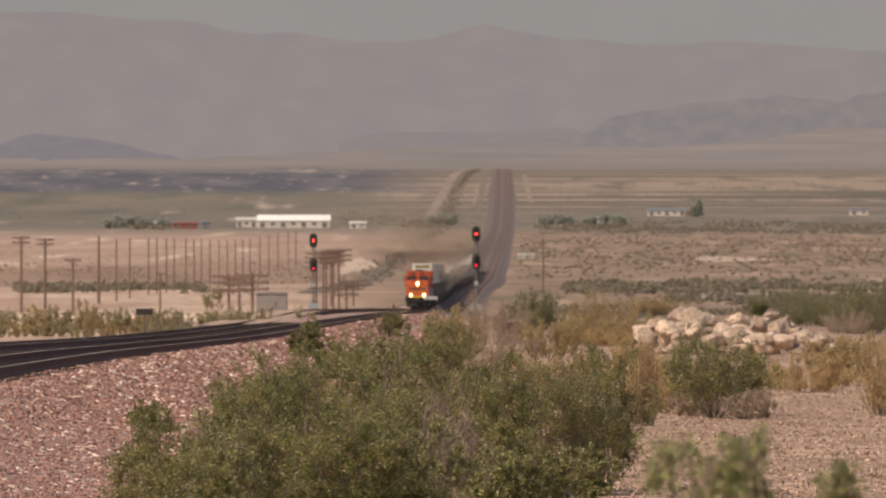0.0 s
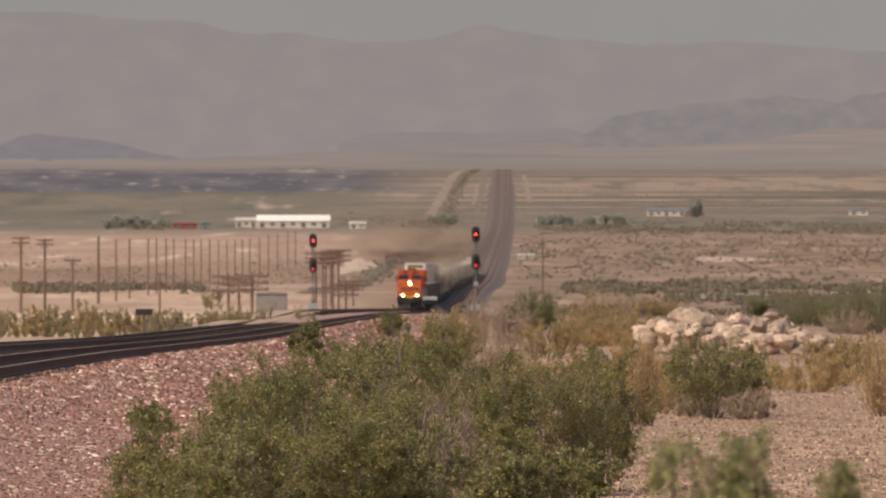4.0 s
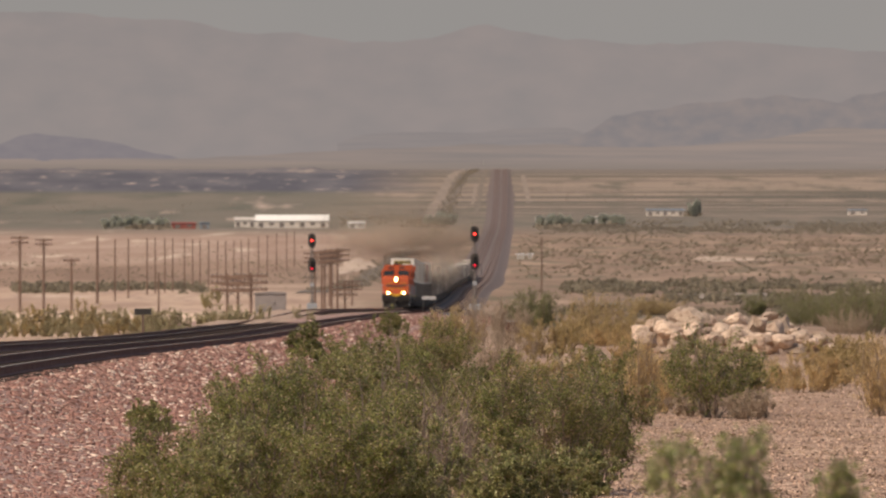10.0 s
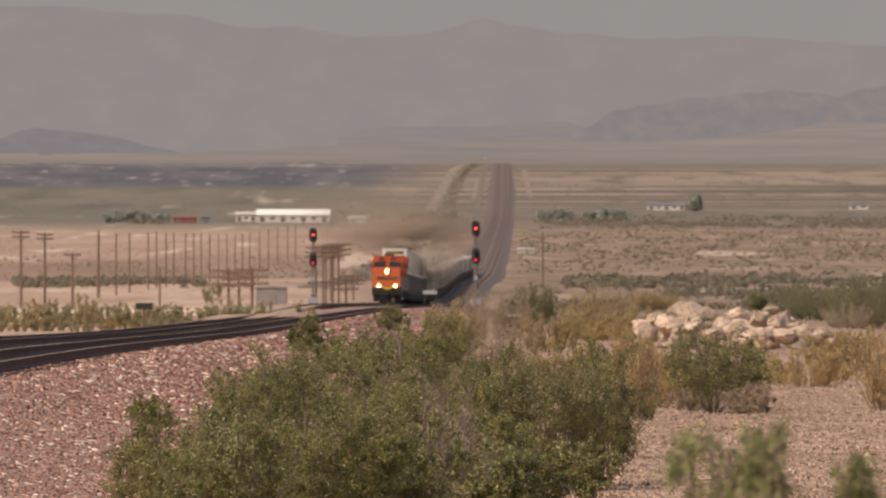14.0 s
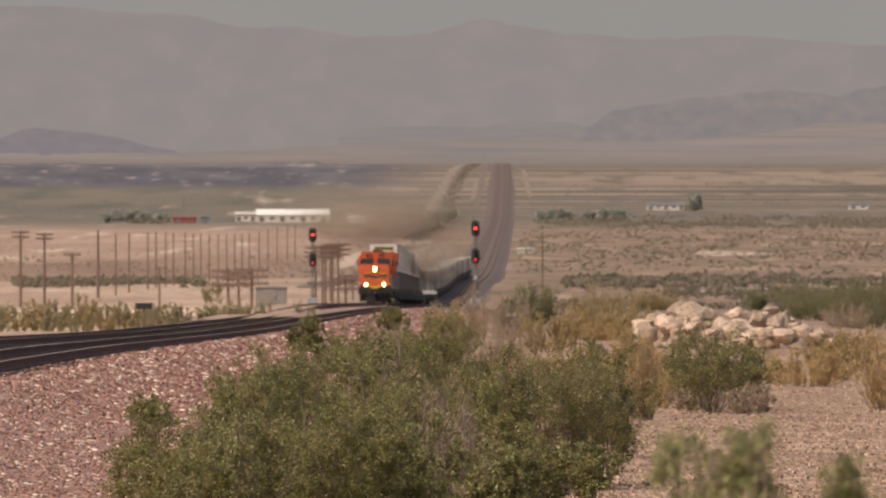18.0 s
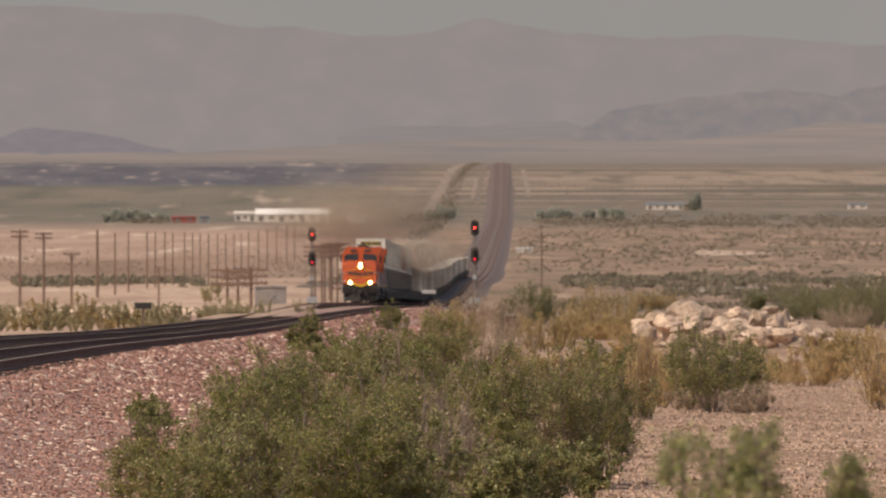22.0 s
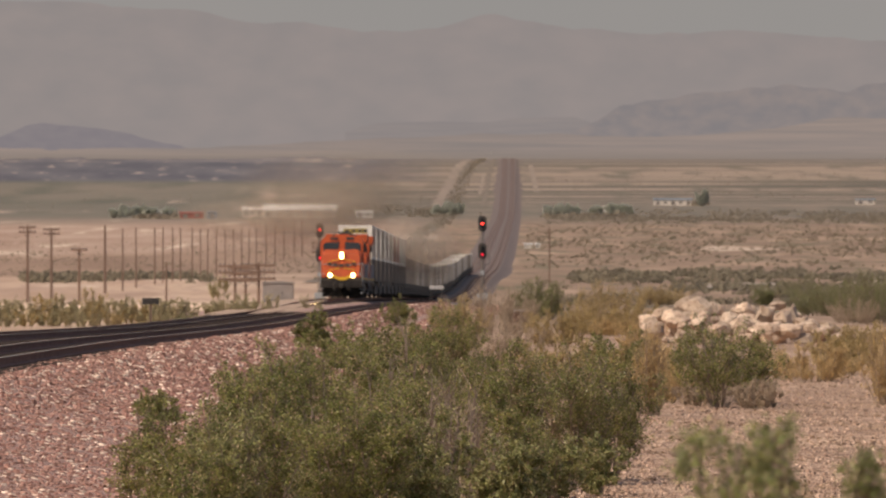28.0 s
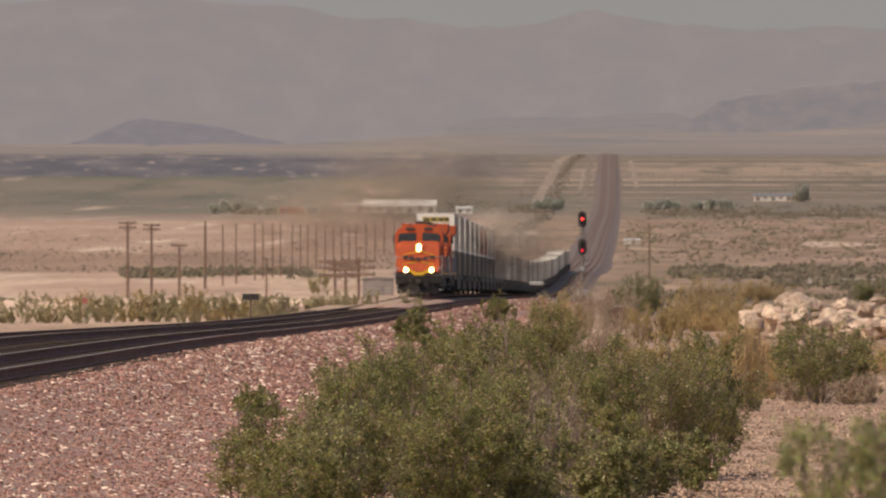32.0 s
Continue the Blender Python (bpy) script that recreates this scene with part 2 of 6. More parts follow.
    L.new(n.outputs[0], bp.inputs["Height"])
    L.new(bp.outputs[0], b.inputs["Normal"])
    return m


SOIL = ground_material()
BALLAST = mat("pink_ballast", (0.29, 0.165, 0.137), (0.42, 0.28, 0.235), 0.12, 0.95, bump=0.05, c3=(0.52, 0.41, 0.36), space="World", fine=4)
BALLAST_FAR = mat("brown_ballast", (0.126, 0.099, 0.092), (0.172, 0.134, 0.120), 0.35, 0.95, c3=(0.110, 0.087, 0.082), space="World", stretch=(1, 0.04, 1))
STONE = leaf_mat("ballast_stone", (0.275, 0.142, 0.112), (0.395, 0.24, 0.19), (0.74, 0.59, 0.475), 0.12, 0.6, 0.85, 0.2, 0.0, 0.42)
PEBBLE = mat("desert_pebble", (0.33, 0.22, 0.162), (0.53, 0.39, 0.30), 0.3, 0.9, island=0.5, space="World", c3=(0.23, 0.155, 0.115))
LITTER = mat("dead_twig", (0.20, 0.135, 0.09), (0.36, 0.26, 0.165), 0.4, 0.9, island=0.5, space="World", spec=0.1)
# Crown of both tracks near by, darker than the bank.
BALLAST_DARK = mat("dark_track_ballast", (0.034, 0.026, 0.024), (0.050, 0.037, 0.033), 0.3, 1.0, bump=0.03, space="World", fine=4, spec=0.0)
# Tan that stands in for heat haze over the far track's crown.
MIRAGE_TAN = mat("mirage_tan_ballast", (0.34, 0.25, 0.195), (0.44, 0.33, 0.26), 0.5, 1.0, space="World", stretch=(1, 0.3, 1), spec=0.0, c3=(0.27, 0.19, 0.15), bump=0.03)
# Crown colour darkened to deepen the shade beside the train.
MID_DARK = mat("shade_dark_ballast", (0.06, 0.048, 0.046), (0.09, 0.07, 0.064), 1.5, 1.0, space="World", stretch=(1, 0.2, 1), spec=0.0)
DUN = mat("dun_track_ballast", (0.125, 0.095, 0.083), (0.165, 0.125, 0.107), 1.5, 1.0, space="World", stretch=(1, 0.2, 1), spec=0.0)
# Far crown kept less dark than near by, in place of haze.
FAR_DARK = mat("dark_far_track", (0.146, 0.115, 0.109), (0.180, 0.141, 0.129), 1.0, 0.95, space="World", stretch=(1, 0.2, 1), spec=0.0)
RAIL = mat("rusty_rail", (0.25, 0.135, 0.105), (0.31, 0.175, 0.135), 0.8, 0.85, bump=0.003, spec=0.05)
RAILTOP = mat("worn_rail_head", (0.62, 0.56, 0.52), (0.54, 0.48, 0.45), 2.0, 0.03, metal=1.0, stretch=(1, 0.1, 1))
TIE = mat("weathered_tie", (0.042, 0.031, 0.027), (0.064, 0.047, 0.04), 0.4, 0.95, bump=0.01, each=0.3, spec=0.05)
ROCK = mat("pale_boulder", (0.50, 0.365, 0.268), (0.69, 0.54, 0.415), 0.5, 0.9, bump=0.08, c3=(0.33, 0.215, 0.155), each=0.32)
LEAF = leaf_mat("creosote_leaf", (0.172, 0.190, 0.056), (0.345, 0.335, 0.114), (0.45, 0.33, 0.205), 0.18, rough=0.36, spec=0.6, thin=0.58, vary=0.58)
NEAR_SHOOT = leaf_mat("fresh_shoot_leaf", (0.185, 0.215, 0.068), (0.315, 0.315, 0.115), (0.38, 0.31, 0.17), 0.12, 0.1)
SHOOT = leaf_mat("shoot_leaf", (0.215, 0.225, 0.080), (0.345, 0.325, 0.135), (0.40, 0.31, 0.18), 0.12, 0.1)
LEAF2 = mat("dark_green_leaf", (0.175, 0.182, 0.078), (0.245, 0.24, 0.107), 0.5, 0.65, island=0.4, thin=0.35)
LEAF3 = mat("olive_leaf", (0.375, 0.282, 0.128), (0.49, 0.37, 0.18), 0.5, 0.75, island=0.35, thin=0.35)
PALE_LEAF = mat("dusty_leaf", (0.35, 0.31, 0.175), (0.45, 0.375, 0.22), 0.6, 0.8, island=0.2, thin=0.3)
DRY = mat("dry_straw", (0.535, 0.385, 0.19), (0.655, 0.49, 0.26), 0.5, 0.85, island=0.3, thin=0.45)
DRY2 = mat("dry_grey_twig", (0.37, 0.285, 0.205), (0.49, 0.385, 0.285), 0.5, 0.9, island=0.3, thin=0.25)
STEM = mat("grey_stem", (0.22, 0.165, 0.125), (0.33, 0.26, 0.20), 0.2, 0.9)
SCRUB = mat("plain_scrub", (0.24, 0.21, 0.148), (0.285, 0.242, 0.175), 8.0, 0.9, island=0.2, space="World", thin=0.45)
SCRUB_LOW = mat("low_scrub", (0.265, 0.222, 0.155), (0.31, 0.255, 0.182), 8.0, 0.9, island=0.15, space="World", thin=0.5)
# Far scrub is paled in its base colour to stand for haze.
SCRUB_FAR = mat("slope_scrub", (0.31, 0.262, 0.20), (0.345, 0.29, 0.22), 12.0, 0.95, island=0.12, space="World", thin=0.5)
POLEWOOD = mat("weathered_pole_wood", (0.15, 0.098, 0.075), (0.225, 0.152, 0.118), 0.6, 0.9, stretch=(1, 1, 0.1))
ORANGE = mat("orange_paint", (0.47, 0.09, 0.027), (0.41, 0.08, 0.027), 0.9, 0.5, c3=(0.32, 0.075, 0.035))
BLACK = mat("black_paint", (0.034, 0.031, 0.031), (0.062, 0.055, 0.051), 0.7, 0.6, c3=(0.09, 0.07, 0.055))
DARK = mat("grimy_steel", (0.03, 0.028, 0.027), (0.065, 0.055, 0.048), 0.5, 0.75)
YELLOW = mat("yellow_paint", (0.70, 0.42, 0.03), (0.62, 0.36, 0.03), 0.6, 0.5)
# Blue-grey base lifted to stand for the sky reflected in dark glass.
GLASS = mat("sky_toned_glass", (0.03, 0.037, 0.047), (0.04, 0.048, 0.06), 1.0, 0.08, spec=0.6)
WHITE = mat("white_paint", (0.74, 0.73, 0.69), (0.64, 0.62, 0.58), 1.2, 0.55, c3=(0.5, 0.45, 0.4))
GREY = mat("grey_steel_paint", (0.36, 0.37, 0.38), (0.30, 0.31, 0.32), 1.0, 0.55)
ALU = mat("aluminium_case", (0.29, 0.26, 0.245), (0.25, 0.225, 0.21), 0.7, 0.65, metal=0.1)
HEAD = glow("headlight_glow", (1.0, 0.66, 0.24), 15)
REDLAMP = glow("red_signal_glow", (1.0, 0.045, 0.03), 5.5)
REDDIM = glow("dim_red_signal_glow", (1.0, 0.02, 0.05), 1.6)


# ---------------------------------------------------------------- mesh helpers
def mesh_of(name, verts, faces, material, smooth=False):
    me = bpy.data.meshes.new(name)
    me.from_pydata([tuple(v) for v in verts] if not isinstance(verts, np.ndarray) else verts.tolist(), [],
                   faces if not isinstance(faces, np.ndarray) else faces.tolist())
    me.materials.append(material)
    if smooth:
        me.shade_smooth()
    return me


def part(name, data, material, parent, label=""):
    """Links a bmesh (or a mesh) as one mesh object under a thing or a part."""
    if isinstance(data, bmesh.types.BMesh):
        me = bpy.data.meshes.new(name)
        data.to_mesh(me)
        data.free()
        me.materials.append(material)
    else:
        me = data
    ob = new(name, me)
    ob.parent = parent
    return tagged(ob, label)


def thing(name, label, category, m=None, group="", kind=""):
    ob = new(name)
    ob.empty_display_size = 0.2
    if m is not None:
        ob.matrix_basis = m
    return tagged(ob, label, category, group, kind)


def box(bm, x0, x1, y0, y1, z0, z1, bevel=0.0):
    ge = bmesh.ops.create_cube(bm, size=1, matrix=Matrix.Translation(((x0 + x1) / 2, (y0 + y1) / 2, (z0 + z1) / 2))
                               @ Matrix.Diagonal((abs(x1 - x0), abs(y1 - y0), abs(z1 - z0), 1)))
    if bevel:
        es = list({e for v in ge["verts"] for e in v.link_edges})
        bmesh.ops.bevel(bm, geom=es, offset=bevel, segments=2, affect="EDGES", profile=0.6)
    return bm


def rod(bm, a, c, r0, r1=None, sides=8):
    a, c = Vector(a), Vector(c)
    d = c - a
    bmesh.ops.create_cone(bm, cap_ends=True, segments=sides, radius1=r0, radius2=r0 if r1 is None else r1, depth=d.length,
                          matrix=Matrix.Translation((a + c) / 2) @ d.to_track_quat("Z", "Y").to_matrix().to_4x4())
    return bm


def prism(bm, outline, y0, y1, bevel=0.0):
    """An outline in x and z drawn out along y."""
    lo = [bm.verts.new((x, y0, z)) for x, z in outline]
    hi = [bm.verts.new((x, y1, z)) for x, z in outline]
    n = len(lo)
    fs = [bm.faces.new(lo), bm.faces.new(hi[::-1])]
    fs += [bm.faces.new((lo[i], hi[i], hi[(i + 1) % n], lo[(i + 1) % n])) for i in range(n)]
    bmesh.ops.recalc_face_normals(bm, faces=fs)
    if bevel:
        bmesh.ops.bevel(bm, geom=list({e for f in fs for e in f.edges}), offset=bevel, segments=2, affect="EDGES")
    return bm


def side_prism(bm, outline, x0, x1, bevel=0.0):
    """An outline in y and z drawn out along x."""
    lo = [bm.verts.new((x0, y, z)) for y, z in outline]
    hi = [bm.verts.new((x1, y, z)) for y, z in outline]
    n = len(lo)
    fs = [bm.faces.new(lo), bm.faces.new(hi[::-1])]
    fs += [bm.faces.new((lo[i], hi[i], hi[(i + 1) % n], lo[(i + 1) % n])) for i in range(n)]
    bmesh.ops.recalc_face_normals(bm, faces=fs)
    if bevel:
        bmesh.ops.bevel(bm, geom=list({e for f in fs for e in f.edges}), offset=bevel, segments=2, affect="EDGES")
    return bm


B = bmesh.new


def spline(keys):
    """A smooth curve through (distance, height) pairs, without overshoot."""
    xs, ys = np.array([k[0] for k in keys], float), np.array([k[1] for k in keys], float)
    d = np.diff(ys) / np.diff(xs)
    t = np.concatenate([[d[0]], np.where(d[:-1] * d[1:] > 0, 2 * d[:-1] * d[1:] / (d[:-1] + d[1:] + 1e-12), 0), [d[-1]]])

    def at(x):
        x = np.clip(x, xs[0], xs[-1])
        i = np.clip(np.searchsorted(xs, x) - 1, 0, len(xs) - 2)
        h = xs[i + 1] - xs[i]
        s = (x - xs[i]) / h
        return ((1 + 2 * s) * (1 - s) ** 2 * ys[i] + s * (1 - s) ** 2 * h * t[i] + s * s * (3 - 2 * s) * ys[i + 1] + s * s * (s - 1) * h * t[i + 1])
    return at


# ---------------------------------------------------------------- lie of the land
GROUND = spline([(-400, 0.0), (0, 0.0), (40, -0.3), (70, -0.75), (100, -1.0), (200, -1.05), (300, -1.1), (500, -1.3), (740, -1.8), (1068, -2.95),
                 (1300, -2.4), (1500, -1.2), (1870, 0.0), (2150, 2.6), (3000, 14.6), (3700, 24.1), (4200, 37.6), (4700, 60.0), (4900, 64.5)])
RAILZ = spline([(-400, 0.2), (60, 0.18), (100, 0.15), (142, 0.12), (172, 0.11), (219, 0.02), (291, -0.16), (371, -0.27), (544, -0.45), (690, -0.9),
                (850, -1.45), (1056, -2.2), (1300, -1.75), (1500, -0.4), (1870, 1.0), (2150, 3.4), (3000, 15.2), (3700, 24.7), (4200, 38.2), (4700, 60.6), (4900, 65.1)])


DROP = spline([(-400, 0.0), (140, 0.02), (209, 0.10), (260, 0.15), (320, 0.16), (400, 0.17), (470, 0.22), (560, 0.28), (950, 0.28), (1300, 0.1), (1500, 0.0), (4900, 0.0)])
FAR_DROP = spline([(-400, 0.02), (170, 0.06), (235, 0.16), (300, 0.26), (360, 0.31), (420, 0.33), (480, 0.24), (540, 0.06), (570, 0.02), (4900, 0.02)])


def near_rail_z(y):
    return RAILZ(y) - DROP(y)


def far_rail_z(y):
    return RAILZ(y) - FAR_DROP(y)


def far_track_x(y):
    """Centre of the track that the train runs on."""
    far = np.clip(np.asarray(y, float) - 2600, 0, None)
    return -13.95 + 0.0102 * y - 0.00000065 * far ** 2


def near_track_x(y):
    return far_track_x(y) + 4.3


def land(x, y):
    """Height of the bare ground."""
    z = GROUND(y)
    off = x - near_track_x(y)
    amp = np.clip((np.abs(off) - 4) / 20, 0, 1)
    z = z + 0.12 * amp * np.sin(x * 0.21 + 1.3 * np.sin(y * 0.043)) * np.sin(y * 0.061 + x * 0.05) * np.clip((1500 - y) / 800, 0.3, 1)
    return z


def on_land(x, y, rz=0.0, sink=0.0):
    return pose(x, y, float(land(x, y)) - sink, 0, 0, rz)


def build_ground():
    ys = np.concatenate([np.linspace(-1500, -40, 12), np.arange(-30, 60, 6), np.geomspace(60, 4890, 330)])
    u = np.linspace(-1, 1, 121)
    inner = np.sign(u) * (0.35 * np.abs(u) + 0.65 * np.abs(u) ** 2)
    V, nx = [], 0
    for y in ys:
        w = max(60.0, 0.10 * abs(y))
        xs = np.concatenate([[-3500, -1200], inner * w, [1200, 3500]])
        nx = len(xs)
        zz = land(xs, np.full(nx, y))
        V.append(np.stack([xs, np.full(nx, y), zz], 1))
    V = np.concatenate(V)
    idx = np.arange(len(ys) * nx).reshape(len(ys), nx)
    F = np.stack([idx[:-1, :-1], idx[:-1, 1:], idx[1:, 1:], idx[1:, :-1]], -1).reshape(-1, 4)
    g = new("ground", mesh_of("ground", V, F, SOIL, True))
    tagged(g, "pinkish tan desert ground, sandy and gravelly, rising far away", "ground", kind="structure")


build_ground()


def track_rows(lo, hi, step0=1.5):
    ys, y = [], lo
    while y < hi:
        ys.append(y)
        y += max(step0, abs(y) * 0.02)
    return np.array(ys + [hi])


def build_ballast(name, label, lo, hi, material, crown, dark, dusty=None, pale=()):
    ys = track_rows(lo, hi)
    prof = [(-14.5, None), (-9.4, -0.62), (-7.1, -0.21), (-6.0, -0.19), (-2.7, -0.19), (-1.6, -0.19), (1.2, -0.19), (1.45, -0.19), (1.75, -0.23), (2.6, -0.5), (4.2, -0.85), (6.6, None)]
    V = []
    for y in ys:
        slim = min(1.0, max(0.0, (y - 500) / 600))
        for off, dz in prof:
            if off < -7.1:
                off = off + slim * (0.6 * (-7.1 - off))
            elif off > 1.75:
                off = off - slim * 0.55 * (off - 1.75) * (1 - 0.55 * min(1.0, max(0.0, (y - 1600) / 700)))
            x = float(near_track_x(y)) + off
            if dz is not None and -9 < off < -2:
                dz += 0.15 * min(1.0, max(0.0, (y - 420) / 40)) * min(1.0, max(0.0, (1700 - y) / 100))
            if dz is None:
                z = float(land(x, y)) - 0.05
            else:
                z = max(float(near_rail_z(y) if off > -3 else far_rail_z(y)) + dz, float(land(x, y)) + 0.02)
            V.append((x, y, z))
    n = len(prof)
    F = [(j * n + i, j * n + i + 1, (j + 1) * n + i + 1, (j + 1) * n + i) for j in range(len(ys) - 1) for i in range(n - 1)]
    me = mesh_of(name, V, F, material, True)
    me.materials.append(crown)
    # dusty is the crown tan painted in place of mirage haze.
    if dusty:
        me.materials.append(dusty)
    me.polygons.foreach_set("material_index", [1 if k % (n - 1) in dark else 2 if k % (n - 1) in pale else 0 for k in range(len(F))])
    tagged(new(name, me), label, "ballast", kind="structure")


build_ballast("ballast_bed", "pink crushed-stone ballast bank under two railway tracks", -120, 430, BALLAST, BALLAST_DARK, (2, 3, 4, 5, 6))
build_ballast("ballast_bed_2", "pink ballast bank, its empty track darkened for shade beside the train", 430, 760, BALLAST, MID_DARK, (5, 6), MIRAGE_TAN, (1, 2, 3))
build_ballast("ballast_bed_3", "brown ballast bank in the dip under the train, far crown tanned for mirage haze", 760, 1600, BALLAST_FAR, DUN, (5, 6), MIRAGE_TAN, (1, 2, 3))
build_ballast("ballast_bed_4", "brown ballast bank of the distant double track, contrast softened for haze", 1600, 4880, BALLAST_FAR, FAR_DARK, (3, 5))


def build_track(name, centre, level, lo, label, worn=(5, 6, 7)):
    t = thing(name, label, "railway track", kind="structure")
    ys = track_rows(-60, 4870, 3)
    prof = [(-0.075, -0.17), (-0.075, -0.155), (-0.012, -0.13), (-0.012, -0.045), (-0.037, -0.035), (-0.037, -0.004), (-0.03, 0.0),
            (0.03, 0.0), (0.037, -0.004), (0.037, -0.035), (0.012, -0.045), (0.012, -0.13), (0.075, -0.155), (0.075, -0.17)]
    n = len(prof)
    for s in (-0.755, 0.755):
        V, F, top = [], [], []
        for j, y in enumerate(ys):
            for px, pz in prof:
                V.append((float(centre(y)) + s + px, y, float(level(y)) + pz))
            if j:
                for i in range(n - 1):
                    top.append(1 if i in worn else 0)
                    F.append(((j - 1) * n + i, (j - 1) * n + i + 1, j * n + i + 1, j * n + i))
        me = mesh_of("rail", V, F, RAIL)
        me.materials.append(RAILTOP)
        me.polygons.foreach_set("material_index", top)
        part("rail", me, RAIL, t, "rusty steel rail with a worn bright head")
    bm = box(B(), -1.3, 1.3, -0.115, 0.115, -0.23, 0, 0.012)
    tie = bpy.data.meshes.new("tie")
    bm.to_mesh(tie)
    bm.free()
    tie.materials.append(TIE)
    for k in range(290):
        y = lo + 0.6 * k
        o = part("tie", tie, TIE, t)
        o.matrix_basis = pose(float(centre(y)), y, float(level(y)) - 0.165, 0, 0, -0.58 + 0.6 * math.sin(k * 12.9))
    V, F = [], []
    y = lo + 0.6 * 290
    q = np.array([(-1.3, -0.115, -0.2), (1.3, -0.115, -0.2), (1.3, 0.115, -0.2), (-1.3, 0.115, -0.2), (-1.3, -0.115, 0), (1.3, -0.115, 0), (1.3, 0.115, 0), (-1.3, 0.115, 0)])
    qf = [(4, 5, 6, 7), (0, 1, 5, 4), (1, 2, 6, 5), (2, 3, 7, 6), (3, 0, 4, 7)]
    k = 0
    while y < 1100:
        V += (q + np.array([float(centre(y)), y, float(level(y)) - 0.165])).tolist()
        F += [tuple(a + 8 * k for a in f) for f in qf]
        k += 1
        y += 0.6
    tagged(part("ties", mesh_of("ties", V, F, TIE), TIE, t), kind="stuff")


build_track("track_1", near_track_x, near_rail_z, 100, "empty railway track with rusty rails on dark wooden ties")
build_track("track_2", far_track_x, far_rail_z, 150, "railway track carrying the freight train, rusty rails on ties")


def build_stones():
    rng = np.random.default_rng(4)
    ico = B()
    bmesh.ops.create_cone(ico, cap_ends=True, segments=4, radius1=1.0, radius2=0.62, depth=1.3)
    bmesh.ops.delete(ico, geom=[f for f in ico.faces if f.calc_center_median().z < -0.55], context="FACES_ONLY")
    bmesh.ops.triangulate(ico, faces=ico.faces[:])
    ico.verts.index_update()
    bv = np.array([v.co[:] for v in ico.verts])
    bf = np.array([[v.index for v in f.verts] for f in ico.faces])
    ico.free()
    n = 74000
    y = 74 * (740 / 74) ** rng.random(n)
    off = 1.0 + 6.3 * rng.random(n)
    size = rng.uniform(0.016, 0.043, n) * np.clip(y / 110, 0.9, 3.4)
    keep = rng.random(n) < np.clip((7.4 - off) / 2.2, 0, 1)
    y, off, size = y[keep], off[keep], size[keep]
    x = near_track_x(y) + off
    z = np.maximum(near_rail_z(y) + np.interp(off, [1.45, 1.75, 2.6, 4.2, 6.6], [-0.19, -0.23, -0.5, -0.85, -1.2]), land(x, y) + 0.0)
    foot = near_rail_z(y) - 0.85
    z = np.where(off > 4.2, np.maximum(foot + (land(x, y) - 0.05 - foot) * (off - 4.2) / 2.4, land(x, y)), z)
    n = len(y)
    V = np.repeat(bv[None], n, 0) * rng.uniform(0.6, 1.25, (n, len(bv), 1)) * rng.uniform(0.6, 1.4, (n, 1, 3)) * np.array([1.2, 1.15, 0.52])
    V = V * size[:, None, None] + np.stack([x, y, z + size * 0.2], 1)[:, None]
    F = (bf[None] + (np.arange(n) * len(bv))[:, None, None]).reshape(-1, 3)
    tagged(new("ballast_stones", mesh_of("ballast_stones", V.reshape(-1, 3), F, STONE)), "loose pink and grey crushed stones on the ballast slope", "stones", kind="stuff")
    n = 34000
    y = 78 * (260 / 78) ** rng.random(n)
    x = rng.uniform(0.004, 0.058, n) * y
    size = 0.008 + 0.033 * rng.random(n) ** 3
    V = np.repeat(bv[None], n, 0) * rng.uniform(0.6, 1.25, (n, len(bv), 1)) * rng.uniform(0.6, 1.3, (n, 1, 3))
    V = V * size[:, None, None] + np.stack([x, y, land(x, y) + size * 0.2], 1)[:, None]
    F = (bf[None] + (np.arange(n) * len(bv))[:, None, None]).reshape(-1, 3)
    n = 9000
    y2 = 84 * (230 / 84) ** rng.random(n)
    x2 = rng.uniform(0.012, 0.058, n) * y2
    clump = np.sin(x2 * 2.3 + 1.7 * np.sin(y2 * 0.31)) + np.sin(y2 * 0.47 + x2) + rng.normal(0, 0.6, n)
    x2, y2 = x2[clump > 0.1], y2[clump > 0.1]
    n = len(x2)
    an, ln = rng.uniform(0, math.tau, n), rng.uniform(0.02, 0.09, n)
    mid = np.stack([x2, y2, land(x2, y2) + rng.uniform(0.008, 0.05, n)], 1)
    way = np.stack([np.cos(an), np.sin(an), rng.uniform(-0.1, 0.5, n)], 1) * ln[:, None]
    side = np.stack([-np.sin(an), np.cos(an), np.zeros(n) + 0.9], 1) * 0.006
    LV = np.stack([mid - way, mid + side, mid + way, mid - side], 1).reshape(-1, 3)
    tagged(new("dry_litter", mesh_of("dry_litter", LV, np.arange(4 * n).reshape(n, 4), LITTER)), "dead twigs and dry grass litter on the sandy ground", "litter", kind="stuff")
    tagged(new("pebbles", mesh_of("pebbles", V.reshape(-1, 3), F, PEBBLE)), "pebbles strewn over the sandy ground", "pebbles", kind="stuff")


build_stones()


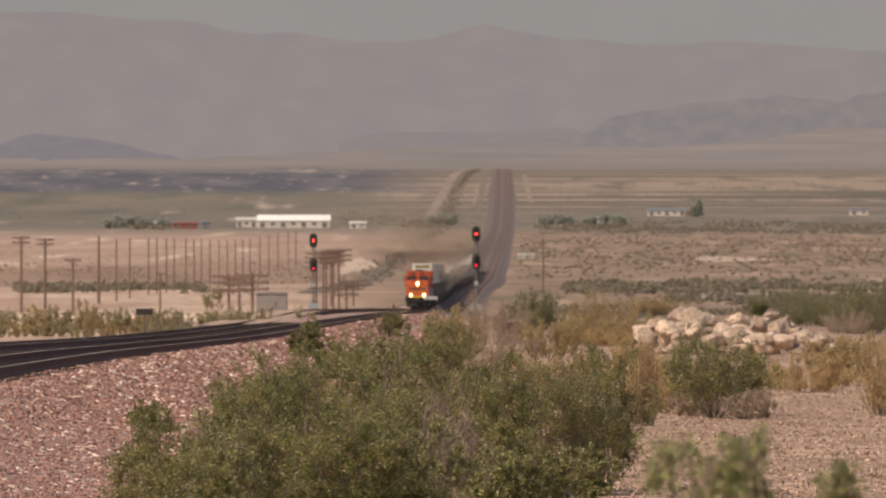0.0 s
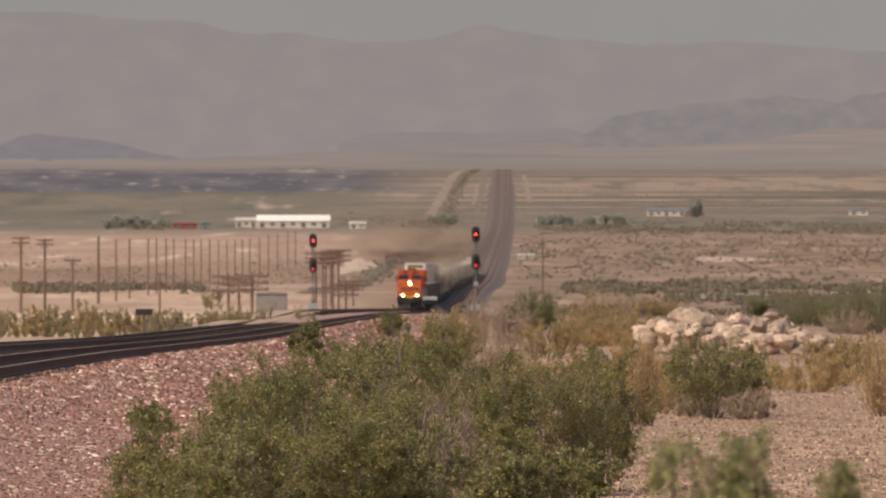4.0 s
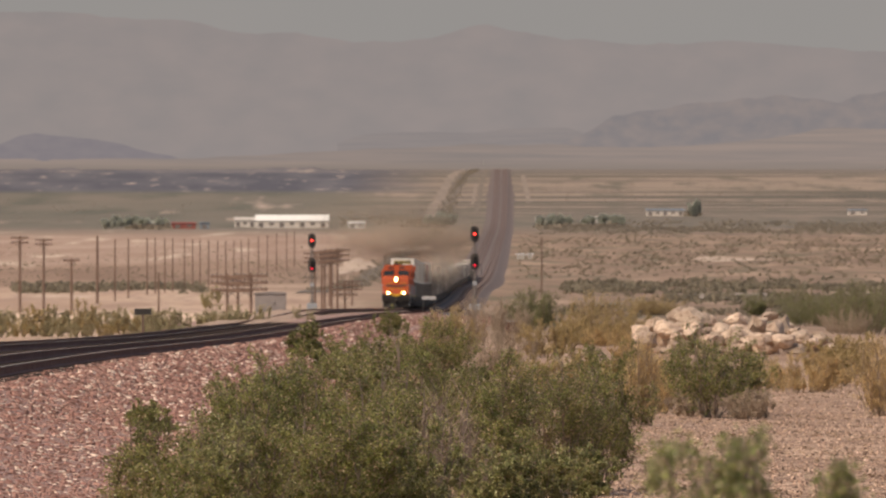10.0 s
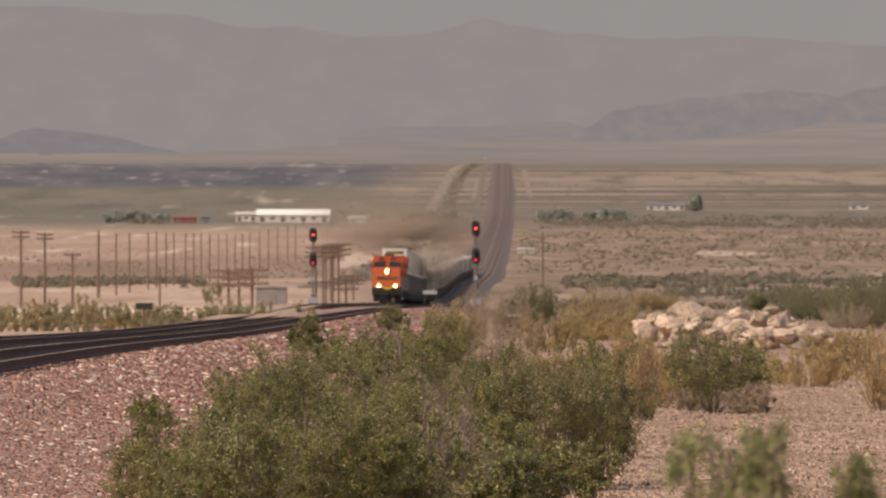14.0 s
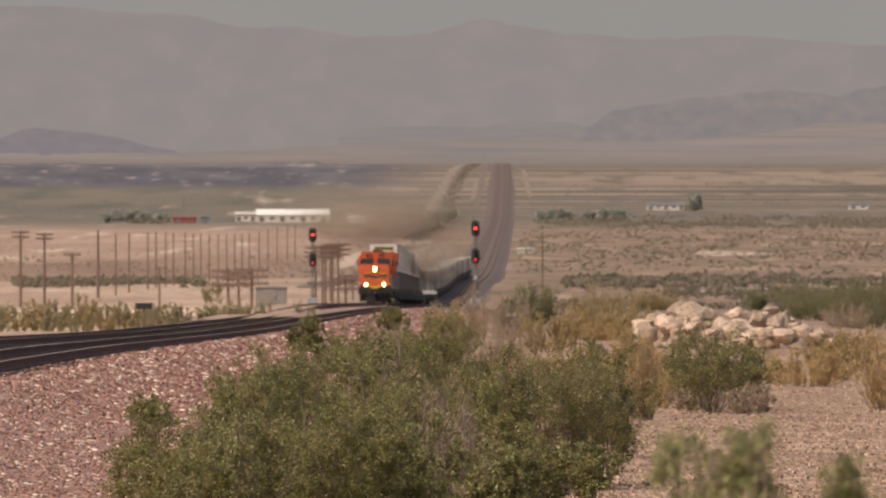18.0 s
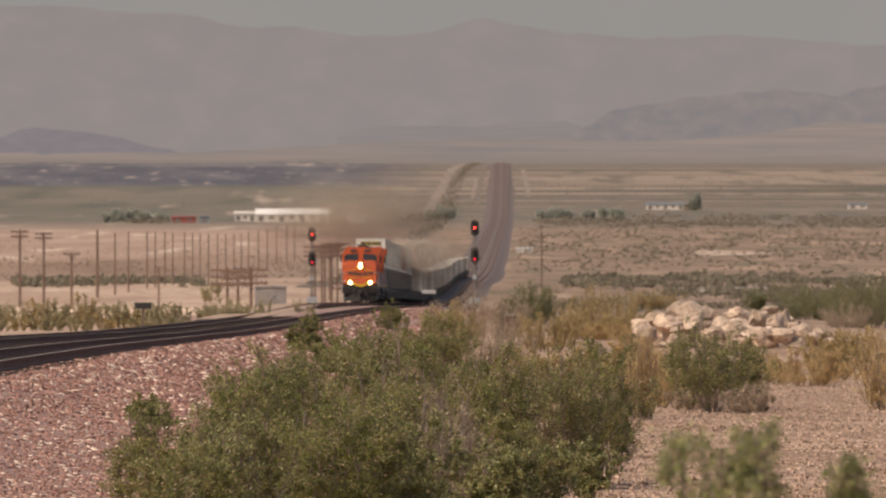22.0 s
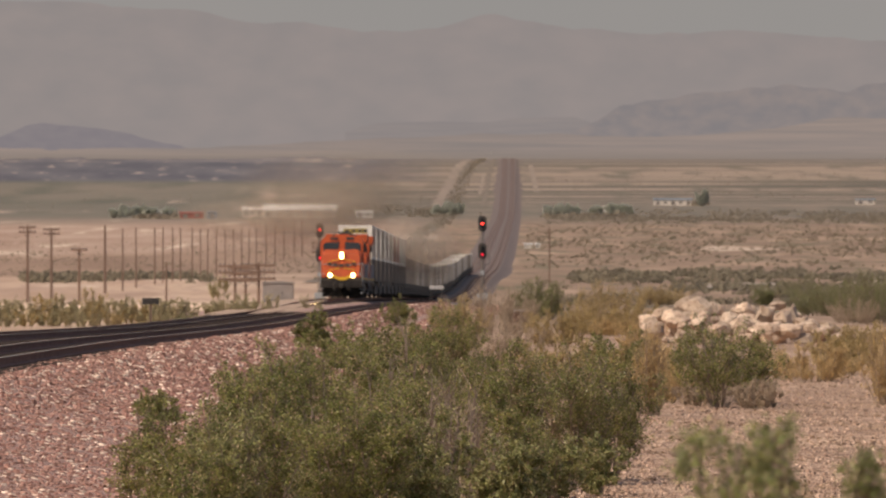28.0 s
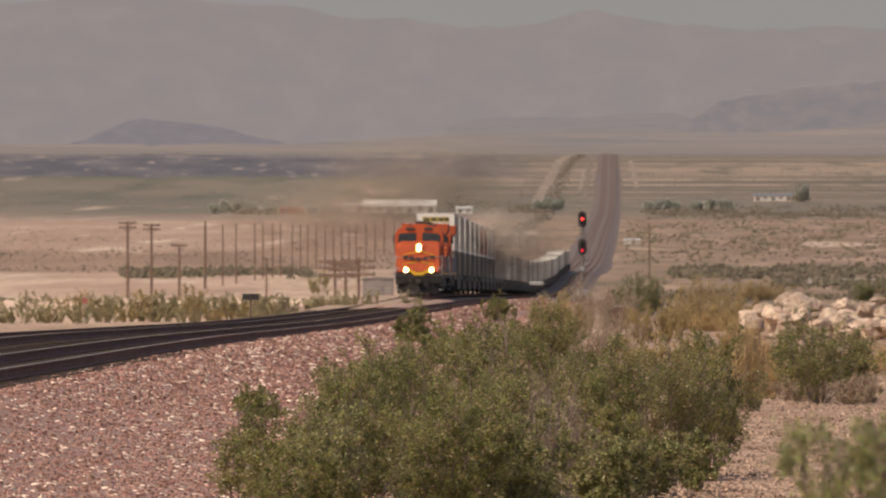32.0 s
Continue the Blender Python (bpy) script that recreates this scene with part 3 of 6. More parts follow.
# ---------------------------------------------------------------- plants
def bush_mesh(seed, w, h, stems, twigs, leaves, leaf, lean=0.0, curve=0.5, fill=0.3, slim=0.42, reach=1.0, low=0.58):
    """Stems that fan out from one root, forked into twigs, and leaves along the outer part of each twig. Sizes in metres."""
    rng = np.random.default_rng(seed)
    SV, SF, P = [], [], []

    def tube(pts, r0, r1):
        k = len(SV)
        for i, p in enumerate(pts):
            r = r0 + (r1 - r0) * i / (len(pts) - 1)
            for a in (0, 2.09, 4.19):
                SV.append((p[0] + r * math.cos(a), p[1] + r * math.sin(a), p[2]))
        for i in range(len(pts) - 1):
            for a in range(3):
                c = (a + 1) % 3
                SF.append((k + 3 * i + a, k + 3 * i + c, k + 3 * i + 3 + c, k + 3 * i + 3 + a))

    for s in range(stems):
        az, out = rng.uniform(0, 6.283), rng.uniform(0.05, 1.0) ** 0.6
        length = h * (low + (1.08 - low) * rng.random() ** 0.8) * (1 - 0.35 * out ** 2)
        tip = np.array([math.cos(az) * out * w / 2 + lean, math.sin(az) * out * w / 2, length])
        root = np.array([math.cos(az), math.sin(az), 0]) * (0.06 + 0.2 * out) * w
        pts = []
        for i in range(6):
            q = i / 5
            p = root + (tip - root) * np.array([q ** (1 - curve * 0.3), q ** (1 - curve * 0.3), q ** (1 + curve * 0.2)])
            pts.append(p + rng.normal(0, 0.012 * w, 3) * (0.2 < q < 1))
        tube([np.array([0, 0, 0.02])] + pts, 0.009 * (h + 0.6), 0.004 * (h + 0.6))
        for t in range(twigs):
            q = rng.uniform(fill, 1.0)
            i = min(int(q * 5), 4)
            p0 = pts[i] + (pts[i + 1] - pts[i]) * (q * 5 - i)
            d = rng.normal(0, 1, 3)
            d[2] = abs(d[2]) * 0.9 + 0.3
            d += (tip - root) / np.linalg.norm(tip - root) * 0.8
            p1 = p0 + d / np.linalg.norm(d) * h * reach * rng.uniform(0.1, 0.26)
            tube([p0, p1], 0.0035 * (h + .6), 0.0015 * (h + .6))
            k = max(3, int(leaves * rng.uniform(0.5, 1.5)))
            f = rng.uniform(0.1, 1.08, k)
            P.append(p0 + (p1 - p0) * f[:, None] + rng.normal(0, 0.022 * h, (k, 3)))
    P = np.concatenate(P)
    P[:, 2] = np.maximum(P[:, 2], 0.03)
    n = len(P)
    a, c = rng.normal(0, 1, (n, 3)), rng.normal(0, 1, (n, 3))
    a[:, 2] += 0.7 if slim > 0.3 else 1.3
    a /= np.linalg.norm(a, axis=1)[:, None]
    c -= a * (a * c).sum(1)[:, None]
    c /= np.linalg.norm(c, axis=1)[:, None]
    s = (leaf * rng.uniform(0.6, 1.4, n))[:, None]
    V = np.stack([P - a * s, P + c * s * slim, P + a * s, P - c * s * slim], 1).reshape(-1, 3)
    F = np.arange(4 * n).reshape(n, 4)
    return (SV, SF), (V, F)


def creosote_mesh(seed, w, h, stems, forks, twigs, leaves, leaf, bare=0.25, low=0.7, fork=1.0):
    """Stems that lean out from one root and fork twice; small leaves crowd round the last twigs in tufts. Sizes in metres."""
    rng = np.random.default_rng(seed)
    SV, SF, P = [], [], []

    def tube(pts, r0, r1):
        k = len(SV)
        for i, p in enumerate(pts):
            r = r0 + (r1 - r0) * i / (len(pts) - 1)
            for a in (0, 2.09, 4.19):
                SV.append((p[0] + r * math.cos(a), p[1] + r * math.sin(a), p[2]))
        for i in range(len(pts) - 1):
            for a in range(3):
                c = (a + 1) % 3
                SF.append((k + 3 * i + a, k + 3 * i + c, k + 3 * i + 3 + c, k + 3 * i + 3 + a))

    def unit(v):
        return v / np.linalg.norm(v)

    for _ in range(stems):
        az, out = rng.uniform(0, 6.283), rng.random() ** 0.5
        side = np.array([math.cos(az), math.sin(az), 0])
        tip = side * out * w * 0.42 + np.array([0, 0, h * rng.uniform(low, 1.0) * (1 - 0.42 * out ** 2)])
        root = side * 0.05 * w
        pts = []
        for q in (0, 0.2, 0.4, 0.6, 0.8, 1.0):
            p = root + (tip - root) * np.array([q ** 0.85, q ** 0.85, q ** 1.1])
            pts.append(p + rng.normal(0, 0.016 * w, 3) * (0.1 < q < 1))
        tube(pts, 0.007 * (h + 0.4), 0.003 * (h + 0.4))
        for _ in range(forks):
            q = bare + (0.98 - bare) * rng.random() ** 0.8
            i = min(int(q * 5), 4)
            p0 = pts[i] + (pts[i + 1] - pts[i]) * (q * 5 - i)
            d = unit(unit(tip - root) * 0.6 + rng.normal(0, 0.6, 3) + side * 0.25 + np.array([0, 0, 0.12]))
            p1 = p0 + d * h * fork * rng.uniform(0.1, 0.24)
            tube([p0, p1], 0.0028 * (h + 0.4), 0.0016 * (h + 0.4))
            for _ in range(twigs):
                p2 = p0 + (p1 - p0) * rng.uniform(0.25, 1.0)
                p3 = p2 + unit(d * 0.5 + rng.normal(0, 0.7, 3) + np.array([0, 0, 0.15])) * h * fork * rng.uniform(0.03, 0.1)
                tube([p2, p3], 0.0015 * (h + 0.4), 0.0009 * (h + 0.4))
                k = max(3, int(leaves * rng.uniform(0.4, 1.6)))
                P.append(p2 + (p3 - p2) * rng.uniform(0.1, 1.1, k)[:, None] + rng.normal(0, 0.013 * h + 0.004, (k, 3)))
    P = np.concatenate(P)
    P[:, 2] = np.maximum(P[:, 2], 0.03)
    n = len(P)
    a, c = rng.normal(0, 1, (n, 3)), rng.normal(0, 1, (n, 3))
    a /= np.linalg.norm(a, axis=1)[:, None]
    c -= a * (a * c).sum(1)[:, None]
    c /= np.linalg.norm(c, axis=1)[:, None]
    s = (leaf * rng.uniform(0.6, 1.45, n))[:, None]
    V = np.stack([P - a * s, P + c * s * 0.48, P + a * s, P - c * s * 0.48], 1).reshape(-1, 3)
    return (SV, SF), (V, np.arange(4 * n).reshape(n, 4))


def bush(name, label, place, seed, w, h, stems=26, twigs=9, leaves=14, leaf=0.028, foliage=None, stem=None, category="bush", group="", **kw):
    make = creosote_mesh if "forks" in kw else bush_mesh
    (sv, sf), (v, f) = make(seed, w, h, stems=stems, twigs=twigs, leaves=leaves, leaf=leaf, **kw)
    t = thing(name, label, category, place, group)
    part("branchwork", mesh_of("branchwork", sv, sf, stem or STEM), STEM, t)
    part("foliage", mesh_of("foliage", v, f, foliage or LEAF), LEAF, t)
    return t


bush("creosote_bush", "green creosote bush with small resinous leaves on thin stems", on_land(-1.23, 82), 300, 2.07, 1.79, stems=22, forks=9, twigs=7, leaves=29, leaf=0.0135, bare=0.12)
bush("creosote_bush", "green creosote bush with small resinous leaves on thin stems", on_land(-1.74, 79), 301, 1.37, 1.64, stems=17, forks=9, twigs=7, leaves=29, leaf=0.0135, bare=0.12)
bush("creosote_bush", "green creosote bush with small resinous leaves on thin stems", on_land(-2.24, 77), 302, 1.06, 1.27, stems=13, forks=9, twigs=7, leaves=15, leaf=0.0135, bare=0.3)
bush("creosote_bush", "green creosote bush with small resinous leaves on thin stems", on_land(-2.67, 79), 303, 0.36, 1.21, stems=10, forks=9, twigs=7, leaves=13, leaf=0.0135, bare=0.3)
bush("creosote_bush", "green creosote bush with small resinous leaves on thin stems", on_land(-2.95, 80), 304, 0.29, 1.23, stems=6, forks=9, twigs=7, leaves=12, leaf=0.0135, bare=0.3)
bush("creosote_bush", "green creosote bush with small resinous leaves on thin stems", on_land(-0.67, 88), 305, 1.46, 1.84, stems=18, forks=9, twigs=7, leaves=29, leaf=0.0135, bare=0.12)
bush("creosote_bush", "green creosote bush with small resinous leaves on thin stems", on_land(-0.86, 74), 306, 1.60, 1.48, stems=19, forks=9, twigs=7, leaves=29, leaf=0.0135, bare=0.12)
bush("creosote_bush", "green creosote bush with small resinous leaves on thin stems", on_land(-1.73, 73), 307, 1.21, 1.19, stems=16, forks=9, twigs=7, leaves=15, leaf=0.0135, bare=0.12, foliage=SHOOT)
bush("creosote_bush", "green creosote bush with small resinous leaves on thin stems", on_land(-2.16, 72), 308, 0.88, 0.93, stems=12, forks=9, twigs=7, leaves=15, leaf=0.0135, bare=0.3)
bush("creosote_bush", "green creosote bush with small resinous leaves on thin stems", on_land(-0.39, 92), 309, 1.13, 1.62, stems=13, forks=9, twigs=7, leaves=28, leaf=0.0135, bare=0.3)
bush("creosote_bush", "green creosote bush with small resinous leaves on thin stems", on_land(1.29, 101), 310, 2.19, 1.75, stems=37, forks=9, twigs=7, leaves=19, leaf=0.0125, bare=0.12)
bush("creosote_bush", "green creosote bush with small resinous leaves on thin stems", on_land(0.65, 97), 311, 1.19, 1.79, stems=21, forks=9, twigs=7, leaves=19, leaf=0.0135, bare=0.3)
bush("creosote_bush", "green creosote bush with small resinous leaves on thin stems", on_land(1.97, 103), 312, 0.97, 1.66, stems=18, forks=9, twigs=7, leaves=19, leaf=0.0135, bare=0.3)
bush("creosote_bush", "green creosote bush with small resinous leaves on thin stems", on_land(1.08, 92), 313, 1.53, 0.85, stems=18, forks=9, twigs=7, leaves=15, leaf=0.017, bare=0.12, foliage=SHOOT)
bush("creosote_bush", "green creosote bush with small resinous leaves on thin stems", on_land(1.69, 95), 314, 0.75, 0.66, stems=13, forks=9, twigs=7, leaves=15, leaf=0.017, bare=0.12, foliage=SHOOT)
bush("creosote_bush", "green creosote bush with small resinous leaves on thin stems", on_land(0.47, 86), 315, 1.06, 1.29, stems=13, forks=9, twigs=7, leaves=28, leaf=0.0135, bare=0.3)
bush("creosote_bush", "green creosote bush with small resinous leaves on thin stems", on_land(-0.22, 75), 316, 1.08, 1.12, stems=15, forks=9, twigs=7, leaves=29, leaf=0.0135, bare=0.12, foliage=SHOOT)
bush("creosote_bush", "green creosote bush with small resinous leaves on thin stems", on_land(0.54, 76), 317, 0.93, 0.83, stems=14, forks=9, twigs=7, leaves=15, leaf=0.017, bare=0.12, foliage=SHOOT)
bush("grey_dry_bush", "dry grey-brown twiggy bush among the creosote", on_land(0.09, 83), 340, 0.73, 1.48, stems=12, twigs=12, leaves=7, leaf=0.03, stem=STEM, fill=0.2, slim=0.1, foliage=DRY2)
bush("grey_dry_bush", "dry grey-brown twiggy bush among the creosote", on_land(-0.13, 80), 341, 0.53, 1.37, stems=12, twigs=12, leaves=7, leaf=0.03, stem=STEM, fill=0.2, slim=0.1, foliage=DRY2)
bush("grey_dry_bush", "dry grey-brown twiggy bush among the creosote", on_land(0.31, 82), 342, 0.48, 1.20, stems=12, twigs=12, leaves=7, leaf=0.03, stem=STEM, fill=0.2, slim=0.1, foliage=DRY2)
bush("grey_dry_bush", "dry grey-brown twiggy bush among the creosote", on_land(-0.51, 90), 343, 0.33, 1.88, stems=12, twigs=12, leaves=7, leaf=0.03, stem=STEM, fill=0.2, slim=0.1, foliage=DRY2)
bush("grey_dry_bush", "dry grey-brown twiggy bush among the creosote", on_land(-0.48, 76), 346, 0.39, 1.04, stems=12, twigs=12, leaves=7, leaf=0.03, stem=STEM, fill=0.2, slim=0.1, foliage=DRY2)
bush("dry_bush", "dry straw-orange desert bush", on_land(3.57, 150), 348, 0.55, 1.54, stems=26, twigs=14, leaves=17, leaf=0.04, stem=DRY2, fill=0.08, slim=0.11, foliage=DRY)
bush("creosote_bush", "green creosote bush with small leaves on grey stems", on_land(-1.91, 127.3), 7, 3.03, 1.63, stems=26, forks=8, twigs=6, leaves=26, leaf=0.016)
bush("creosote_bush", "green creosote bush with small leaves on grey stems", on_land(-3.03, 131.7), 8, 1.66, 1.37, stems=18, forks=8, twigs=6, leaves=26, leaf=0.016)
bush("creosote_bush", "green creosote bush with small leaves on grey stems", on_land(-0.77, 136.4), 9, 2.88, 1.78, stems=25, forks=8, twigs=6, leaves=26, leaf=0.016)
bush("creosote_bush", "green creosote bush with small leaves on grey stems", on_land(-4.37, 127.3), 11, 0.89, 0.84, stems=14, forks=8, twigs=6, leaves=26, leaf=0.016)
bush("creosote_bush", "green creosote bush with small leaves on grey stems", on_land(-1.58, 190.4), 12, 2.68, 1.46, stems=24, forks=8, twigs=6, leaves=17, leaf=0.021)
bush("creosote_bush", "green creosote bush with small leaves on grey stems", on_land(-0.19, 200.4), 13, 2.25, 1.88, stems=21, forks=8, twigs=6, leaves=17, leaf=0.021)
bush("creosote_bush", "green creosote bush with small leaves on grey stems", on_land(-4.05, 253.4), 14, 1.43, 1.37, stems=17, forks=8, twigs=6, leaves=17, leaf=0.028)
bush("olive_bush", "olive and straw coloured desert bush", on_land(2.75, 190.4), 15, 3.05, 1.08, stems=39, twigs=15, leaves=24, leaf=0.036, stem=DRY2, fill=0.06, slim=0.28, foliage=LEAF3)
bush("creosote_bush", "green creosote bush with small leaves on grey stems", on_land(3.89, 190.4), 16, 2.14, 1.32, stems=21, forks=8, twigs=6, leaves=17, leaf=0.021)
bush("creosote_bush", "green creosote bush with small leaves on grey stems", on_land(-2.60, 211.3), 17, 1.48, 1.21, stems=17, forks=8, twigs=6, leaves=17, leaf=0.021)
bush("grey_dry_bush", "dry grey-tan leafless bush", on_land(1.29, 223.7), 18, 2.84, 1.27, stems=45, twigs=14, leaves=17, leaf=0.040, stem=DRY2, fill=0.08, slim=0.13, foliage=DRY2)
bush("grey_dry_bush", "dry grey-tan leafless bush", on_land(1.84, 340.4), 19, 3.87, 1.87, stems=52, twigs=14, leaves=17, leaf=0.040, stem=DRY2, fill=0.08, slim=0.13, foliage=DRY2)
bush("dark_green_bush", "dense dark green desert bush", on_land(5.08, 458.0), 20, 3.67, 2.14, stems=44, twigs=15, leaves=24, leaf=0.036, fill=0.1, foliage=LEAF2)
bush("olive_bush", "olive and straw coloured desert bush", on_land(6.51, 340.4), 21, 3.87, 1.93, stems=44, twigs=15, leaves=24, leaf=0.036, stem=DRY2, fill=0.06, slim=0.28, foliage=LEAF3)
bush("olive_bush", "olive and straw coloured desert bush", on_land(3.62, 283.6), 22, 2.65, 1.33, stems=35, twigs=15, leaves=24, leaf=0.036, stem=DRY2, fill=0.06, slim=0.28, foliage=LEAF3)
bush("creosote_bush", "green creosote bush with small leaves on grey stems", on_land(-2.41, 383.4), 23, 1.62, 1.47, stems=18, forks=8, twigs=6, leaves=17, leaf=0.028)
bush("olive_bush", "olive and straw coloured desert bush", on_land(0.29, 271.4), 24, 2.18, 1.54, stems=31, twigs=15, leaves=24, leaf=0.036, stem=DRY2, fill=0.06, slim=0.28, foliage=LEAF3)
bush("grey_dry_bush", "dry grey-tan leafless bush", on_land(3.23, 383.4), 25, 2.31, 1.41, stems=40, twigs=14, leaves=17, leaf=0.040, stem=DRY2, fill=0.08, slim=0.13, foliage=DRY2)
bush("creosote_bush", "green creosote bush with small leaves on grey stems", on_land(5.15, 160.3), 26, 2.75, 1.82, stems=24, forks=8, twigs=6, leaves=11, leaf=0.021)
bush("dry_bush", "dry straw-orange desert bush", on_land(4.98, 185.7), 27, 1.37, 0.93, stems=32, twigs=14, leaves=17, leaf=0.046, stem=DRY2, fill=0.08, slim=0.13, foliage=DRY)
bush("grey_dry_bush", "dry grey-tan leafless bush", on_land(5.80, 158.9), 28, 0.96, 0.53, stems=28, twigs=14, leaves=17, leaf=0.040, stem=DRY2, fill=0.08, slim=0.13, foliage=DRY2)
bush("dry_bush", "dry straw-orange desert bush", on_land(8.36, 195.2), 29, 2.48, 0.95, stems=42, twigs=14, leaves=17, leaf=0.046, stem=DRY2, fill=0.08, slim=0.13, foliage=DRY)
bush("olive_bush", "olive and straw coloured desert bush", on_land(10.54, 218.6), 30, 1.90, 1.11, stems=29, twigs=15, leaves=24, leaf=0.036, stem=DRY2, fill=0.06, slim=0.28, foliage=LEAF3)
bush("dry_bush", "dry straw-orange desert bush", on_land(8.64, 162.3), 31, 1.63, 1.52, stems=34, twigs=14, leaves=17, leaf=0.046, stem=DRY2, fill=0.08, slim=0.13, foliage=DRY)
bush("olive_bush", "olive and straw coloured desert bush", on_land(9.44, 205.8), 32, 1.79, 1.03, stems=28, twigs=15, leaves=24, leaf=0.036, stem=DRY2, fill=0.06, slim=0.28, foliage=LEAF3)
bush("dry_bush", "dry straw-orange desert bush", on_land(7.58, 200.4), 33, 1.47, 0.67, stems=33, twigs=14, leaves=17, leaf=0.046, stem=DRY2, fill=0.08, slim=0.13, foliage=DRY)
bush("dark_green_bush", "dense dark green desert bush", on_land(33.97, 763.0), 34, 8.67, 2.75, stems=44, twigs=15, leaves=24, leaf=0.036, fill=0.1, foliage=LEAF2)
bush("dark_green_bush", "dense dark green desert bush", on_land(21.71, 429.6), 35, 4.59, 2.50, stems=44, twigs=15, leaves=24, leaf=0.036, fill=0.06, slim=0.28, foliage=LEAF2)
bush("dark_green_bush", "dense dark green desert bush", on_land(46.41, 1174.9), 36, 10.21, 2.83, stems=44, twigs=15, leaves=24, leaf=0.036, fill=0.1, foliage=LEAF2)
bush("olive_bush", "olive and straw coloured desert bush", on_land(19.94, 763.0), 37, 5.10, 1.73, stems=44, twigs=15, leaves=24, leaf=0.036, stem=DRY2, fill=0.06, slim=0.28, foliage=LEAF3)
bush("grey_dry_bush", "dry grey-tan leafless bush", on_land(4.84, 162.3), 38, 1.19, 0.49, stems=30, twigs=14, leaves=17, leaf=0.040, stem=DRY2, fill=0.08, slim=0.13, foliage=DRY2)
bush("dry_bush", "dry straw-orange desert bush", on_land(5.69, 253.4), 39, 1.36, 0.76, stems=32, twigs=14, leaves=17, leaf=0.046, stem=DRY2, fill=0.08, slim=0.13, foliage=DRY)
bush("dry_bush", "dry straw-orange desert bush", on_land(8.31, 127.3), 41, 2.04, 1.36, stems=38, twigs=14, leaves=17, leaf=0.046, stem=DRY2, fill=0.08, slim=0.13, foliage=DRY)
bush("olive_bush", "olive and straw coloured desert bush", on_land(18.16, 763.0), 43, 4.08, 1.79, stems=44, twigs=15, leaves=24, leaf=0.036, stem=DRY2, fill=0.06, slim=0.28, foliage=LEAF3)
bush("grey_dry_bush", "dry grey-tan leafless bush", on_land(0.45, 146.9), 49, 1.08, 0.69, stems=29, twigs=14, leaves=17, leaf=0.040, stem=DRY2, fill=0.08, slim=0.13, foliage=DRY2)
bush("dry_bush", "dry straw-orange desert bush", on_land(4.66, 190.4), 50, 1.02, 0.76, stems=29, twigs=14, leaves=17, leaf=0.046, stem=DRY2, fill=0.08, slim=0.13, foliage=DRY)
bush("dark_green_bush", "dense dark green desert bush", on_land(22.02, 506.1), 51, 4.06, 1.62, stems=44, twigs=15, leaves=24, leaf=0.036, fill=0.06, slim=0.28, foliage=LEAF2)
bush("grey_dry_bush", "dry grey-tan leafless bush", on_land(20.08, 419.4), 52, 3.08, 1.23, stems=47, twigs=14, leaves=17, leaf=0.040, stem=DRY2, fill=0.08, slim=0.13, foliage=DRY2)
bush("dark_green_bush", "dense dark green desert bush", on_land(29.06, 560.3), 53, 4.87, 2.13, stems=44, twigs=15, leaves=24, leaf=0.036, fill=0.1, foliage=LEAF2)
bush("dark_green_bush", "dense dark green desert bush", on_land(28.36, 763.0), 54, 2.20, 1.53, stems=44, twigs=15, leaves=24, leaf=0.036, fill=0.1, foliage=LEAF2)
bush("creosote_bush", "green creosote bush with small leaves on grey stems", on_land(0.40, 165.8), 55, 2.22, 1.15, stems=21, forks=8, twigs=6, leaves=17, leaf=0.021)
bush("creosote_bush", "green creosote bush with small leaves on grey stems", on_land(5.70, 163.7), 56, 1.72, 1.52, stems=18, forks=8, twigs=6, leaves=11, leaf=0.021)
bush("creosote_bush", "green creosote bush with small leaves on grey stems", on_land(4.93, 167.2), 57, 1.52, 1.49, stems=17, forks=8, twigs=6, leaves=11, leaf=0.021)
bush("dark_green_bush", "dense dark green desert bush", on_land(33.0, 710.4), 58, 9.02, 2.09, stems=44, twigs=15, leaves=24, leaf=0.036, fill=0.1, foliage=LEAF2)
bush("dark_green_bush", "dense dark green desert bush", on_land(22.12, 440.7), 59, 5.01, 1.77, stems=44, twigs=15, leaves=24, leaf=0.036, fill=0.1, foliage=LEAF2)
bush("dry_bush", "dry straw-orange desert bush", on_land(5.93, 190.4), 64, 1.02, 0.51, stems=29, twigs=14, leaves=17, leaf=0.046, stem=DRY2, fill=0.08, slim=0.13, foliage=DRY)
bush("olive_bush", "pale green desert bush beyond the tracks", on_land(-21.65, 429.6), 65, 2.30, 1.29, stems=18, twigs=9, leaves=14, leaf=0.05, fill=0.1, foliage=PALE_LEAF)
bush("olive_bush", "pale green desert bush beyond the tracks", on_land(-19.93, 429.6), 66, 2.01, 1.26, stems=18, twigs=9, leaves=14, leaf=0.05, fill=0.1, foliage=PALE_LEAF)
bush("olive_bush", "pale green desert bush beyond the tracks", on_land(-18.78, 429.6), 67, 2.01, 1.15, stems=18, twigs=9, leaves=14, leaf=0.05, fill=0.1, foliage=PALE_LEAF)
bush("olive_bush", "pale green desert bush beyond the tracks", on_land(-17.34, 429.6), 68, 2.30, 1.26, stems=18, twigs=9, leaves=14, leaf=0.05, fill=0.1, foliage=PALE_LEAF)
bush("olive_bush", "pale green desert bush beyond the tracks", on_land(-16.05, 429.6), 69, 2.01, 1.09, stems=18, twigs=9, leaves=14, leaf=0.05, fill=0.1, foliage=PALE_LEAF)
